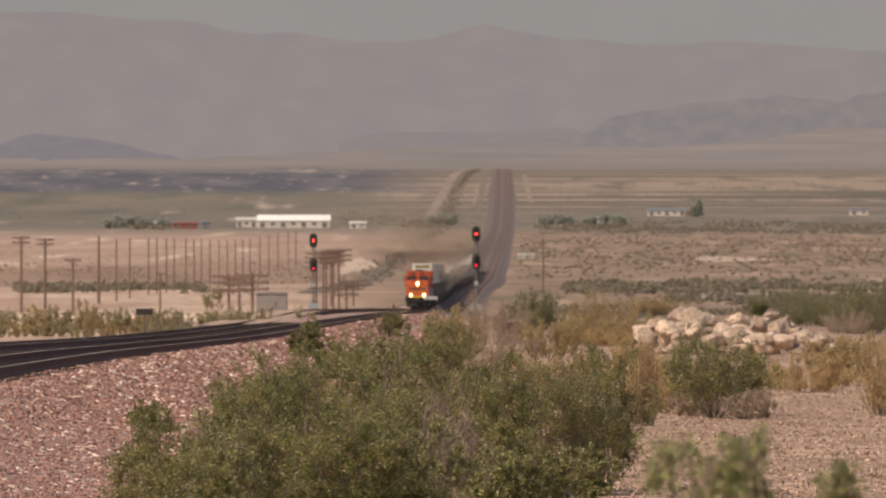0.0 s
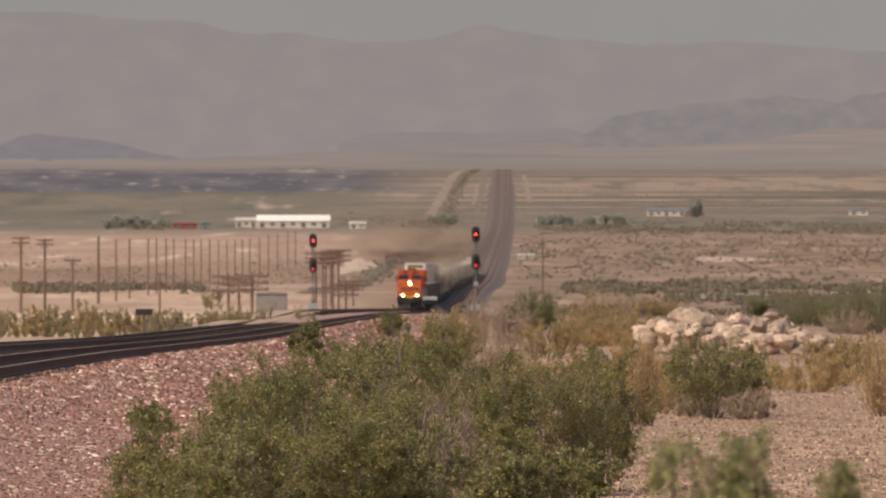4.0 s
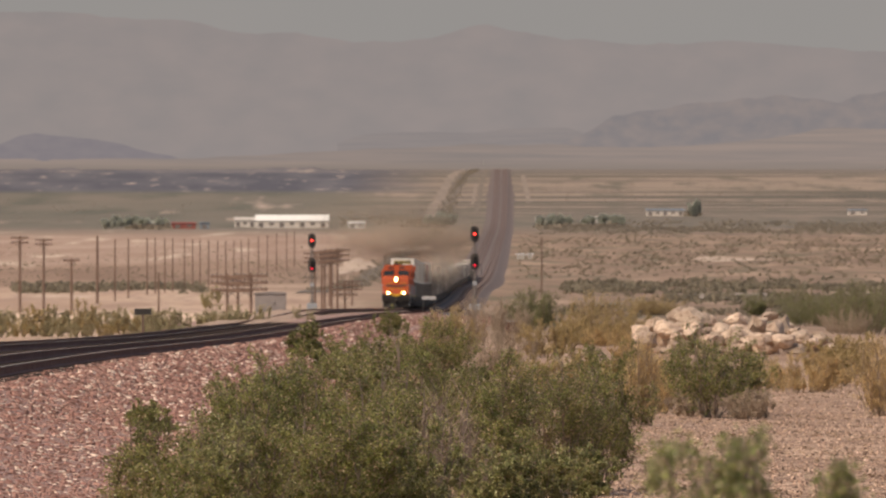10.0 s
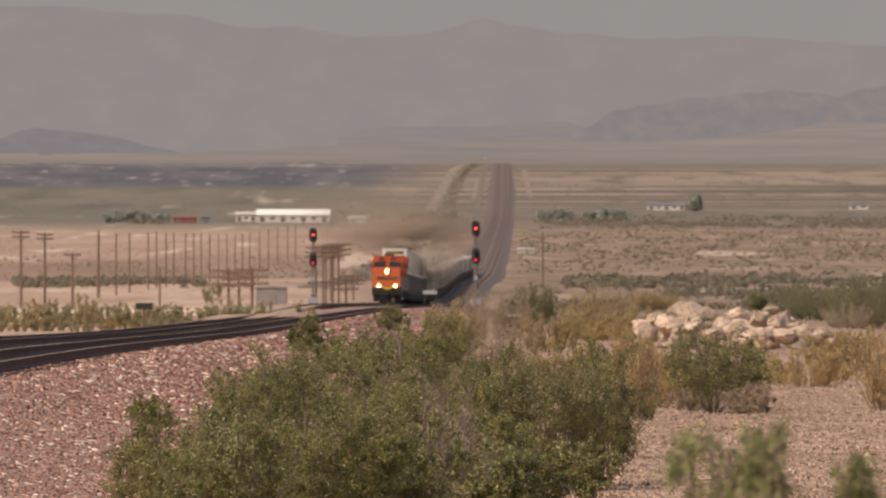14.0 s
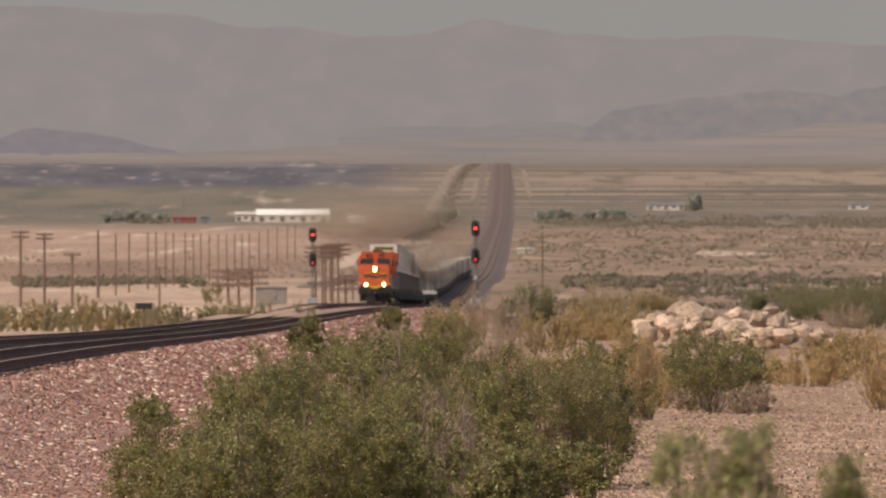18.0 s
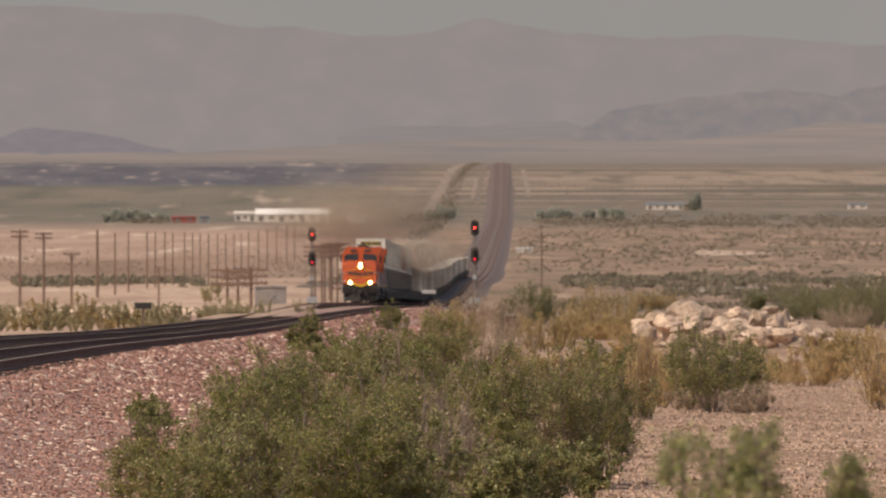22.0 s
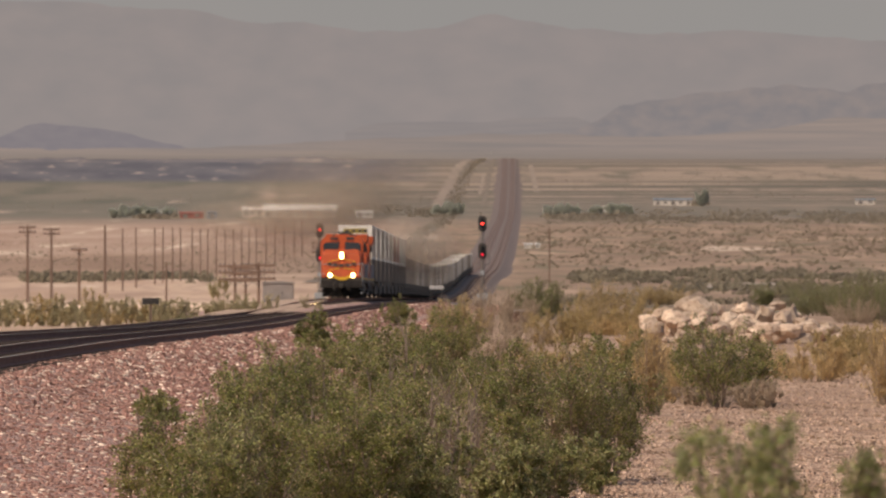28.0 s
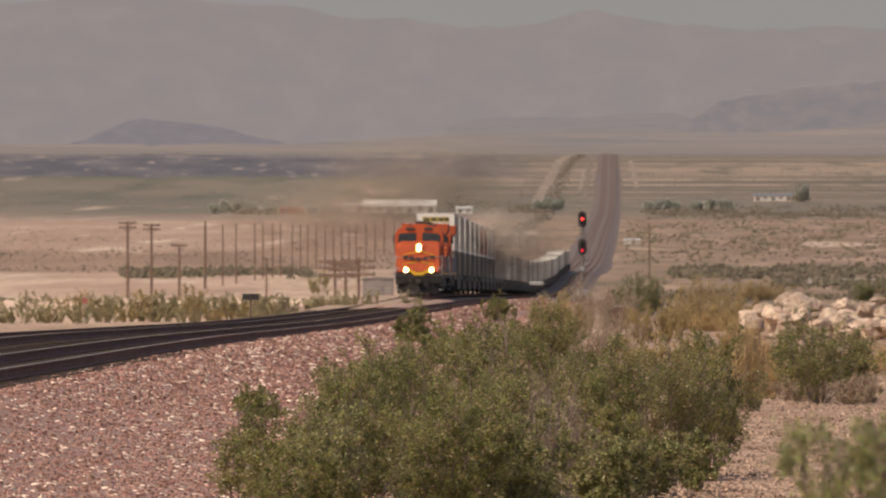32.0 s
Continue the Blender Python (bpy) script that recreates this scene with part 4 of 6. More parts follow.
bush("olive_bush", "pale green desert bush beyond the tracks", on_land(-13.47, 429.6), 70, 1.72, 1.15, stems=18, twigs=9, leaves=14, leaf=0.05, fill=0.1, foliage=PALE_LEAF)
bush("olive_bush", "pale green desert bush beyond the tracks", on_land(-14.76, 429.6), 71, 1.72, 0.98, stems=18, twigs=9, leaves=14, leaf=0.05, fill=0.1, foliage=PALE_LEAF)
bush("olive_bush", "pale green desert bush beyond the tracks", on_land(-23.09, 429.6), 72, 2.58, 1.29, stems=18, twigs=9, leaves=14, leaf=0.05, fill=0.1, foliage=PALE_LEAF)
bush("olive_bush", "pale green desert bush beyond the tracks", on_land(-12.68, 458.0), 73, 1.53, 1.07, stems=18, twigs=9, leaves=14, leaf=0.05, fill=0.1, foliage=PALE_LEAF)
bush("olive_bush", "pale green desert bush beyond the tracks", on_land(-10.38, 458.0), 74, 1.22, 1.01, stems=18, twigs=9, leaves=14, leaf=0.05, fill=0.1, foliage=PALE_LEAF)
bush("olive_bush", "pale green desert bush beyond the tracks", on_land(-22.22, 429.6), 75, 2.58, 1.15, stems=18, twigs=9, leaves=14, leaf=0.05, fill=0.1, foliage=PALE_LEAF)
bush("creosote_bush", "pale green desert bush beyond the tracks", on_land(-20.50, 429.6), 76, 1.72, 1.49, stems=18, twigs=9, leaves=14, leaf=0.05, fill=0.1, foliage=LEAF3)
bush("olive_bush", "pale green desert bush beyond the tracks", on_land(-19.35, 429.6), 77, 2.58, 1.26, stems=18, twigs=9, leaves=14, leaf=0.05, fill=0.1, foliage=PALE_LEAF)
bush("creosote_bush", "pale green desert bush beyond the tracks", on_land(-18.20, 429.6), 78, 2.01, 1.58, stems=18, twigs=9, leaves=14, leaf=0.05, fill=0.1, foliage=LEAF3)
bush("olive_bush", "pale green desert bush beyond the tracks", on_land(-16.63, 429.6), 79, 2.87, 1.29, stems=18, twigs=9, leaves=14, leaf=0.05, fill=0.1, foliage=PALE_LEAF)
bush("creosote_bush", "pale green desert bush beyond the tracks", on_land(-15.48, 429.6), 80, 1.44, 1.15, stems=18, twigs=9, leaves=14, leaf=0.05, fill=0.1, foliage=LEAF3)
bush("olive_bush", "pale green desert bush beyond the tracks", on_land(-14.18, 429.6), 81, 2.58, 1.26, stems=18, twigs=9, leaves=14, leaf=0.05, fill=0.1, foliage=PALE_LEAF)
bush("olive_bush", "pale green desert bush beyond the tracks", on_land(-12.22, 458.0), 82, 1.84, 1.32, stems=18, twigs=9, leaves=14, leaf=0.05, fill=0.1, foliage=PALE_LEAF)
bush("olive_bush", "pale green desert bush beyond the tracks", on_land(-11.14, 458.0), 83, 1.53, 1.07, stems=18, twigs=9, leaves=14, leaf=0.05, fill=0.1, foliage=PALE_LEAF)
bush("creosote_bush", "pale green desert bush beyond the tracks", on_land(-24.23, 429.6), 84, 2.87, 1.44, stems=18, twigs=9, leaves=14, leaf=0.05, fill=0.1, foliage=LEAF3)
bush("olive_bush", "pale green desert bush beyond the tracks", on_land(-26.53, 429.6), 85, 3.16, 1.38, stems=18, twigs=9, leaves=14, leaf=0.05, fill=0.1, foliage=PALE_LEAF)
bush("dry_bush", "dry straw-orange desert bush", on_land(4.25, 166), 351, 1.20, 0.72, stems=28, twigs=14, leaves=17, leaf=0.04, stem=DRY2, fill=0.06, slim=0.11, foliage=DRY)
bush("dry_bush", "dry straw-orange desert bush", on_land(3.95, 175), 352, 0.9, 0.6, stems=24, twigs=14, leaves=17, leaf=0.04, stem=DRY2, fill=0.06, slim=0.11, foliage=DRY)
bush("olive_bush", "olive and straw coloured desert bush", on_land(5.55, 333), 353, 2.5, 1.15, stems=34, twigs=15, leaves=24, leaf=0.036, stem=DRY2, fill=0.06, slim=0.28, foliage=LEAF3)
bush("olive_bush", "olive and straw coloured desert bush", on_land(7.45, 336), 354, 2.3, 1.25, stems=34, twigs=15, leaves=24, leaf=0.036, stem=DRY2, fill=0.06, slim=0.28, foliage=LEAF3)
bush("dry_bush", "dry straw-orange desert bush", on_land(6.5, 330), 355, 2.2, 0.7, stems=30, twigs=14, leaves=17, leaf=0.046, stem=DRY2, fill=0.06, slim=0.13, foliage=DRY)
bush("olive_bush", "low pale green desert bush beyond the tracks", on_land(-25.59, 390), 400, 1.60, 0.92, stems=18, twigs=9, leaves=14, leaf=0.045, fill=0.05, foliage=PALE_LEAF)
bush("olive_bush", "low pale green desert bush beyond the tracks", on_land(-24.22, 384), 401, 2.23, 0.74, stems=18, twigs=9, leaves=14, leaf=0.045, fill=0.05, foliage=PALE_LEAF)
bush("olive_bush", "low pale green desert bush beyond the tracks", on_land(-23.36, 390), 402, 1.88, 0.88, stems=18, twigs=9, leaves=14, leaf=0.045, fill=0.05, foliage=PALE_LEAF)
bush("olive_bush", "low pale green desert bush beyond the tracks", on_land(-22.85, 390), 403, 1.62, 0.92, stems=18, twigs=9, leaves=14, leaf=0.045, fill=0.05, foliage=PALE_LEAF)
bush("olive_bush", "low pale green desert bush beyond the tracks", on_land(-21.25, 384), 404, 1.55, 0.85, stems=18, twigs=9, leaves=14, leaf=0.045, fill=0.05, foliage=PALE_LEAF)
bush("olive_bush", "low pale green desert bush beyond the tracks", on_land(-20.84, 396), 405, 2.16, 0.66, stems=18, twigs=9, leaves=14, leaf=0.045, fill=0.05, foliage=PALE_LEAF)
bush("olive_bush", "low pale green desert bush beyond the tracks", on_land(-20.18, 402), 406, 2.24, 0.71, stems=18, twigs=9, leaves=14, leaf=0.045, fill=0.05, foliage=LEAF3)
bush("olive_bush", "low pale green desert bush beyond the tracks", on_land(-18.99, 402), 407, 1.61, 0.70, stems=18, twigs=9, leaves=14, leaf=0.045, fill=0.05, foliage=PALE_LEAF)
bush("olive_bush", "low pale green desert bush beyond the tracks", on_land(-18.46, 402), 408, 2.27, 0.72, stems=18, twigs=9, leaves=14, leaf=0.045, fill=0.05, foliage=PALE_LEAF)
bush("olive_bush", "low pale green desert bush beyond the tracks", on_land(-17.04, 396), 409, 2.17, 0.78, stems=18, twigs=9, leaves=14, leaf=0.045, fill=0.05, foliage=PALE_LEAF)
bush("olive_bush", "low pale green desert bush beyond the tracks", on_land(-16.18, 402), 410, 2.22, 0.82, stems=18, twigs=9, leaves=14, leaf=0.045, fill=0.05, foliage=LEAF3)
bush("olive_bush", "low pale green desert bush beyond the tracks", on_land(-14.67, 396), 411, 2.04, 0.62, stems=18, twigs=9, leaves=14, leaf=0.045, fill=0.05, foliage=LEAF3)
bush("olive_bush", "low pale green desert bush beyond the tracks", on_land(-13.42, 384), 412, 1.67, 0.88, stems=18, twigs=9, leaves=14, leaf=0.045, fill=0.05, foliage=PALE_LEAF)
bush("olive_bush", "low pale green desert bush beyond the tracks", on_land(-13.21, 396), 413, 1.89, 0.81, stems=18, twigs=9, leaves=14, leaf=0.045, fill=0.05, foliage=PALE_LEAF)
bush("olive_bush", "low pale green desert bush beyond the tracks", on_land(-11.77, 396), 414, 1.83, 0.61, stems=18, twigs=9, leaves=14, leaf=0.045, fill=0.05, foliage=PALE_LEAF)
bush("olive_bush", "low pale green desert bush beyond the tracks", on_land(-11.96, 460), 415, 1.46, 1.44, stems=14, twigs=9, leaves=12, leaf=0.045, fill=0.1, foliage=PALE_LEAF)
bush("olive_bush", "low pale green desert bush beyond the tracks", on_land(-11.19, 460), 416, 1.03, 1.31, stems=14, twigs=9, leaves=12, leaf=0.045, fill=0.1, foliage=PALE_LEAF)
bush("olive_bush", "low pale green desert bush beyond the tracks", on_land(-9.66, 460), 417, 1.03, 1.36, stems=14, twigs=9, leaves=12, leaf=0.045, fill=0.1, foliage=PALE_LEAF)
bush("olive_bush", "low pale green desert bush beyond the tracks", on_land(-7.50, 460), 418, 1.20, 1.44, stems=14, twigs=9, leaves=12, leaf=0.045, fill=0.1, foliage=PALE_LEAF)
near_bushes = [bush("sprawling_creosote", "green creosote shoots close by, stirred by wind", on_land(0.87, 28.0), 77, 0.54, 1.48, stems=7, forks=6, twigs=4, leaves=17, leaf=0.0115, foliage=NEAR_SHOOT, bare=0.72, low=0.86, fork=0.42),
               bush("sprawling_creosote", "green creosote shoots close by, stirred by wind", on_land(1.09, 28.6), 78, 0.32, 1.44, stems=4, forks=6, twigs=4, leaves=17, leaf=0.0115, foliage=NEAR_SHOOT, bare=0.74, low=0.86, fork=0.42),
               bush("sprawling_creosote", "green creosote shoots close by, stirred by wind", on_land(1.28, 29.0), 85, 0.38, 1.49, stems=5, forks=6, twigs=4, leaves=15, leaf=0.0115, foliage=NEAR_SHOOT, bare=0.74, low=0.86, fork=0.42)]
# Leaf colour lifted well above real foliage, as if seen through haze.
TREE = mat("hazed_tree_leaf", (0.50, 0.51, 0.43), (0.56, 0.56, 0.48), 3.0, 0.9, island=0.12, thin=0.6)
bush("desert_tree", "blue-green desert tree with a rounded haze-pale crown far off", on_land(-141.0, 3580), 200, 7.0, 4.5, stems=16, twigs=10, leaves=20, leaf=0.55, foliage=TREE, stem=TREE, category="tree", group="trees by the far houses", fill=0.3)
bush("desert_tree", "blue-green desert tree with a rounded haze-pale crown far off", on_land(-136.9, 3600), 201, 8.0, 5.5, stems=16, twigs=10, leaves=20, leaf=0.55, foliage=TREE, stem=TREE, category="tree", group="trees by the far houses", fill=0.3)
bush("desert_tree", "blue-green desert tree with a rounded haze-pale crown far off", on_land(-131.8, 3610), 202, 7.0, 5.0, stems=16, twigs=10, leaves=20, leaf=0.55, foliage=TREE, stem=TREE, category="tree", group="trees by the far houses", fill=0.3)
bush("desert_tree", "blue-green desert tree with a rounded haze-pale crown far off", on_land(-126.2, 3590), 203, 6.0, 4.5, stems=16, twigs=10, leaves=20, leaf=0.55, foliage=TREE, stem=TREE, category="tree", group="trees by the far houses", fill=0.3)
bush("desert_tree", "blue-green desert tree with a rounded haze-pale crown far off", on_land(-120.8, 3600), 204, 6.0, 4.0, stems=16, twigs=10, leaves=20, leaf=0.55, foliage=TREE, stem=TREE, category="tree", group="trees by the far houses", fill=0.3)
bush("desert_tree", "blue-green desert tree with a rounded haze-pale crown far off", on_land(-119.1, 3620), 205, 5.0, 4.0, stems=16, twigs=10, leaves=20, leaf=0.55, foliage=TREE, stem=TREE, category="tree", group="trees by the far houses", fill=0.3)
bush("desert_tree", "blue-green desert tree with a rounded haze-pale crown far off", on_land(44.2, 3650), 206, 7.0, 5.0, stems=16, twigs=10, leaves=20, leaf=0.55, foliage=TREE, stem=TREE, category="tree", group="trees by the far houses", fill=0.3)
bush("desert_tree", "blue-green desert tree with a rounded haze-pale crown far off", on_land(49.3, 3670), 207, 8.0, 5.5, stems=16, twigs=10, leaves=20, leaf=0.55, foliage=TREE, stem=TREE, category="tree", group="trees by the far houses", fill=0.3)
bush("desert_tree", "blue-green desert tree with a rounded haze-pale crown far off", on_land(54.5, 3690), 208, 6.0, 4.5, stems=16, twigs=10, leaves=20, leaf=0.55, foliage=TREE, stem=TREE, category="tree", group="trees by the far houses", fill=0.3)
bush("desert_tree", "blue-green desert tree with a rounded haze-pale crown far off", on_land(64.6, 3700), 209, 6.0, 4.5, stems=16, twigs=10, leaves=20, leaf=0.55, foliage=TREE, stem=TREE, category="tree", group="trees by the far houses", fill=0.3)
bush("desert_tree", "blue-green desert tree with a rounded haze-pale crown far off", on_land(71.2, 3700), 210, 7.0, 5.0, stems=16, twigs=10, leaves=20, leaf=0.55, foliage=TREE, stem=TREE, category="tree", group="trees by the far houses", fill=0.3)
bush("desert_tree", "blue-green desert tree with a rounded haze-pale crown far off", on_land(76.0, 3690), 211, 6.0, 5.0, stems=16, twigs=10, leaves=20, leaf=0.55, foliage=TREE, stem=TREE, category="tree", group="trees by the far houses", fill=0.3)
bush("desert_tree", "blue-green desert tree with a rounded haze-pale crown far off", on_land(118.6, 3960), 212, 6.5, 7.0, stems=16, twigs=10, leaves=20, leaf=0.55, foliage=TREE, stem=TREE, category="tree", group="trees by the far houses", fill=0.3)
bush("desert_tree", "blue-green desert tree with a rounded haze-pale crown far off", on_land(-4.7, 3690), 213, 8.0, 5.0, stems=16, twigs=10, leaves=20, leaf=0.55, foliage=TREE, stem=TREE, category="tree", group="trees by the far houses", fill=0.3)
bush("desert_tree", "blue-green desert tree with a rounded haze-pale crown far off", on_land(0.2, 3700), 214, 8.0, 6.0, stems=16, twigs=10, leaves=20, leaf=0.55, foliage=TREE, stem=TREE, category="tree", group="trees by the far houses", fill=0.3)
bush("desert_tree", "blue-green desert tree with a rounded haze-pale crown far off", on_land(4.0, 3720), 215, 6.0, 5.0, stems=16, twigs=10, leaves=20, leaf=0.55, foliage=TREE, stem=TREE, category="tree", group="trees by the far houses", fill=0.3)
bush("desert_tree", "blue-green desert tree with a rounded haze-pale crown far off", on_land(78.6, 3720), 216, 6.0, 4.0, stems=16, twigs=10, leaves=20, leaf=0.55, foliage=TREE, stem=TREE, category="tree", group="trees by the far houses", fill=0.3)
bush("desert_tree", "haze-pale tree at the crest beside the railway", on_land(24.6, 4868), 217, 6.5, 5.5, stems=16, twigs=10, leaves=20, leaf=0.55, foliage=TREE, stem=TREE, category="tree", group="trees by the far houses", fill=0.2)
bush("small_tree", "small round olive desert tree on a short trunk", on_land(-21.6, 790), 230, 2.4, 2.5, stems=9, twigs=16, leaves=30, leaf=0.06, foliage=PALE_LEAF, category="tree", fill=0.55)

# ---------------------------------------------------------------- boulders
def build_boulders():
    rng = random.Random(11)
    meshes = []
    for k in range(9):
        bm = B()
        for _ in range(26):
            v = Vector((rng.gauss(0, 1), rng.gauss(0, 1), rng.gauss(0, 1))).normalized() * rng.uniform(0.36, 0.58)
            bm.verts.new(v)
        hull = bmesh.ops.convex_hull(bm, input=bm.verts[:])
        bmesh.ops.delete(bm, geom=[v for v in bm.verts if not v.link_faces], context="VERTS")
        bmesh.ops.bevel(bm, geom=bm.edges[:], offset=0.03, segments=1, affect="EDGES")
        bmesh.ops.triangulate(bm, faces=bm.faces[:])
        bmesh.ops.subdivide_edges(bm, edges=bm.edges[:], cuts=1, use_grid_fill=True)
        for v in bm.verts:
            v.co += v.co.normalized() * (0.05 * noise.noise(v.co * 5 + Vector((k * 7, 0, 0))) + 0.025 * noise.noise(v.co * 14))
        me = bpy.data.meshes.new("boulder")
        bm.to_mesh(me)
        bm.free()
        me.materials.append(ROCK)
        meshes.append(me)
    rows = [
        (7.74, 303.8, 0.95, 1.12, 0.91), (8.84, 314.3, 1.27, 1.26, 1.01), (7.99, 298.0, 0.86, 1.39, 1.0), (9.75, 314.3, 1.15, 1.3, 0.76),
        (9.88, 301.0, 0.83, 1.21, 0.8), (10.8, 313.1, 1.08, 0.94, 0.67), (11.21, 307.2, 1.0, 1.44, 0.82), (11.44, 299.7, 0.84, 1.2, 0.9),
        (12.32, 304.1, 0.92, 1.02, 0.81), (10.92, 291.3, 0.59, 1.56, 0.78), (11.7, 291.3, 0.52, 1.36, 0.82), (12.54, 295.0, 0.63, 1.08, 0.71),
        (12.8, 291.8, 0.47, 0.78, 0.55), (10.24, 296.9, 0.72, 1.19, 0.79), (8.79, 298.0, 0.76, 1.0, 0.8), (7.29, 298.0, 0.66, 0.8, 0.6),
        (9.32, 292.9, 0.57, 0.98, 0.67), (10.34, 291.3, 0.34, 1.17, 0.58), (12.19, 291.3, 0.27, 1.17, 0.55), (12.5, 321.9, 1.31, 0.86, 0.56),
    ]
    for k, (x, y, dz, w, h) in enumerate(rows):
        o = new("boulder", meshes[k % 9])
        tagged(o, "pale tan angular boulder in a heap", "boulder", "heap of pale boulders")
        o.matrix_basis = pose(x, y, float(land(x, y)) + dz, 12 * math.sin(k), 12 * math.cos(3 * k), 47 * k) @ Matrix.Diagonal((w * 0.88, w * 0.8, h * 0.72, 1))
    for k in range(100):
        u = rng.random()
        x, y = rng.uniform(6.9, 13.9), rng.uniform(294, 305)
        heap = max(0.1, 1.15 - 1.0 * abs((x - 10.1) / 3.8) ** 2.2)
        s = 0.4 + 0.75 * rng.random() ** 1.5
        o = new("boulder", meshes[k % 9])
        tagged(o, "pale tan angular boulder in a heap", "boulder", "heap of pale boulders")
        o.matrix_basis = pose(x, y + 3.5 * u, float(land(x, y)) + heap * u + s * 0.15, 40 * math.sin(5 * k), 30 * math.sin(k), 71 * k) @ Matrix.Diagonal((s * 1.1, s * 0.95, s * 0.75, 1))


build_boulders()


# ---------------------------------------------------------------- signals
MAST = mat("dull_mast_paint", (0.13, 0.115, 0.105), (0.19, 0.165, 0.15), 0.5, 0.7)


def signal(place, label):
    t = thing("railway_signal", label, "signal", place, "red railway signals")
    part("foundation", box(B(), -0.45, 0.45, -0.45, 0.45, -0.3, 0.25, 0.03), GREY, t)
    part("mast", rod(B(), (0, 0, 0.2), (0, 0, 6.15), 0.085, 0.07, 12), MAST, t)
    part("base_casting", rod(B(), (0, 0, 0.25), (0, 0, 0.6), 0.22, 0.1, 12), MAST, t)
    bm = B()
    for x in (-0.2, 0.2):
        rod(bm, (x, 0.22, 0.3), (x, 0.22, 5.9), 0.02, sides=6)
    for k in range(18):
        rod(bm, (-0.2, 0.22, 0.5 + 0.3 * k), (0.2, 0.22, 0.5 + 0.3 * k), 0.014, sides=5)
    part("ladder", bm, MAST, t, "steel ladder behind the mast")
    bm = box(B(), -0.55, 0.55, 0.1, 0.6, 2.55, 2.6)
    for x in (-0.55, 0.55):
        rod(bm, (x, 0.58, 2.6), (x, 0.58, 3.5), 0.018, sides=5)
    rod(bm, (-0.55, 0.58, 3.5), (0.55, 0.58, 3.5), 0.018, sides=5)
    part("platform", bm, MAST, t)
    part("number_plate", box(B(), -0.16, 0.16, -0.13, -0.1, 1.75, 2.1, 0.01), GREY, t, "small white plate")
    for z, lit, dim in ((3.7, -0.26, REDDIM), (5.95, -0.1, REDLAMP)):
        bm = prism(B(), [(0.36 * math.cos(a), z + (0.3 if math.sin(a) > 0 else -0.3) + 0.36 * math.sin(a)) for a in [math.tau * i / 20 for i in range(20)]], -0.16, -0.12)
        h = part("signal_head", bm, BLACK, t, "black backplate of a colour-light head")
        part("lamp_case", box(B(), -0.19, 0.19, -0.12, 0.16, z - 0.48, z + 0.48, 0.03), BLACK, h)
        for k, dz in enumerate((0.3, 0.0, -0.3)):
            if z > 4:
                on = k == 1
            else:
                on = k == 2
            bm = rod(B(), (0, -0.2, z + dz), (0, -0.17, z + dz), 0.095 if on else 0.1, sides=16)
            part("lens", bm, dim if on else GLASS, h, "lit red lens" if on else "dark lens")
            bm = B()
            for a in range(9):
                a0, a1 = radians(-10 + a * 22), radians(-10 + (a + 1) * 22)
                q = [bm.verts.new((0.15 * math.cos(b), yy, z + dz + 0.15 * math.sin(b))) for b, yy in ((a0, -0.17), (a1, -0.17), (a1, -0.42), (a0, -0.42))]
                bm.faces.new(q)
            bmesh.ops.solidify(bm, geom=bm.faces[:], thickness=0.012)
            part("hood", bm, BLACK, h)
    return t


signal(pose(2.72, 690.0, -0.79), "red two-head railway signal on a grey mast beside the near track")
signal(pose(-11.79, 770.0, -0.97), "red two-head railway signal on a grey mast behind the train")


# ---------------------------------------------------------------- trackside things
def cabinet(place, w, d, h, label):
    t = thing("signal_cabinet", label, "equipment cabinet", place, "equipment houses")
    part("body", box(B(), -w / 2, w / 2, -d / 2, d / 2, 0.15, h, 0.03), ALU, t)
    part("roof", prism(B(), [(-w / 2 - 0.08, h), (w / 2 + 0.08, h), (w / 2 + 0.05, h + 0.1), (0, h + 0.2), (-w / 2 - 0.05, h + 0.1)], -d / 2 - 0.1, d / 2 + 0.1), ALU, t)
    part("base", box(B(), -w / 2 - 0.1, w / 2 + 0.1, -d / 2 - 0.1, d / 2 + 0.1, -0.3, 0.15), GREY, t)
    dr = part("door", box(B(), -0.45, 0.45, -d / 2 - 0.04, -d / 2 - 0.002, 0.25, h - 0.1, 0.01), ALU, t)
    part("handle", box(B(), 0.3, 0.34, -d / 2 - 0.09, -d / 2 - 0.04, 1.1, 1.3), DARK, dr)


def milepost(place):
    t = thing("trackside_marker", "dark board with pale bars on a short post", "sign", place)
    part("post", box(B(), -0.05, 0.05, -0.05, 0.05, -0.3, 1.3, 0.01), POLEWOOD, t)
    bd = part("board", box(B(), -0.36, 0.36, -0.1, -0.05, 1.16, 1.4, 0.01), BLACK, t)
    part("bar", box(B(), -0.26, 0.22, -0.108, -0.1, 1.3, 1.33), DARK, bd)
    part("bar", box(B(), -0.2, 0.26, -0.108, -0.1, 1.22, 1.25), DARK, bd)
    part("cap", box(B(), -0.38, 0.38, -0.12, 0.06, 1.4, 1.43), BLACK, t)


PANEL = mat("dusty_white_panel", (0.52, 0.50, 0.48), (0.44, 0.42, 0.40), 0.3, 0.7)


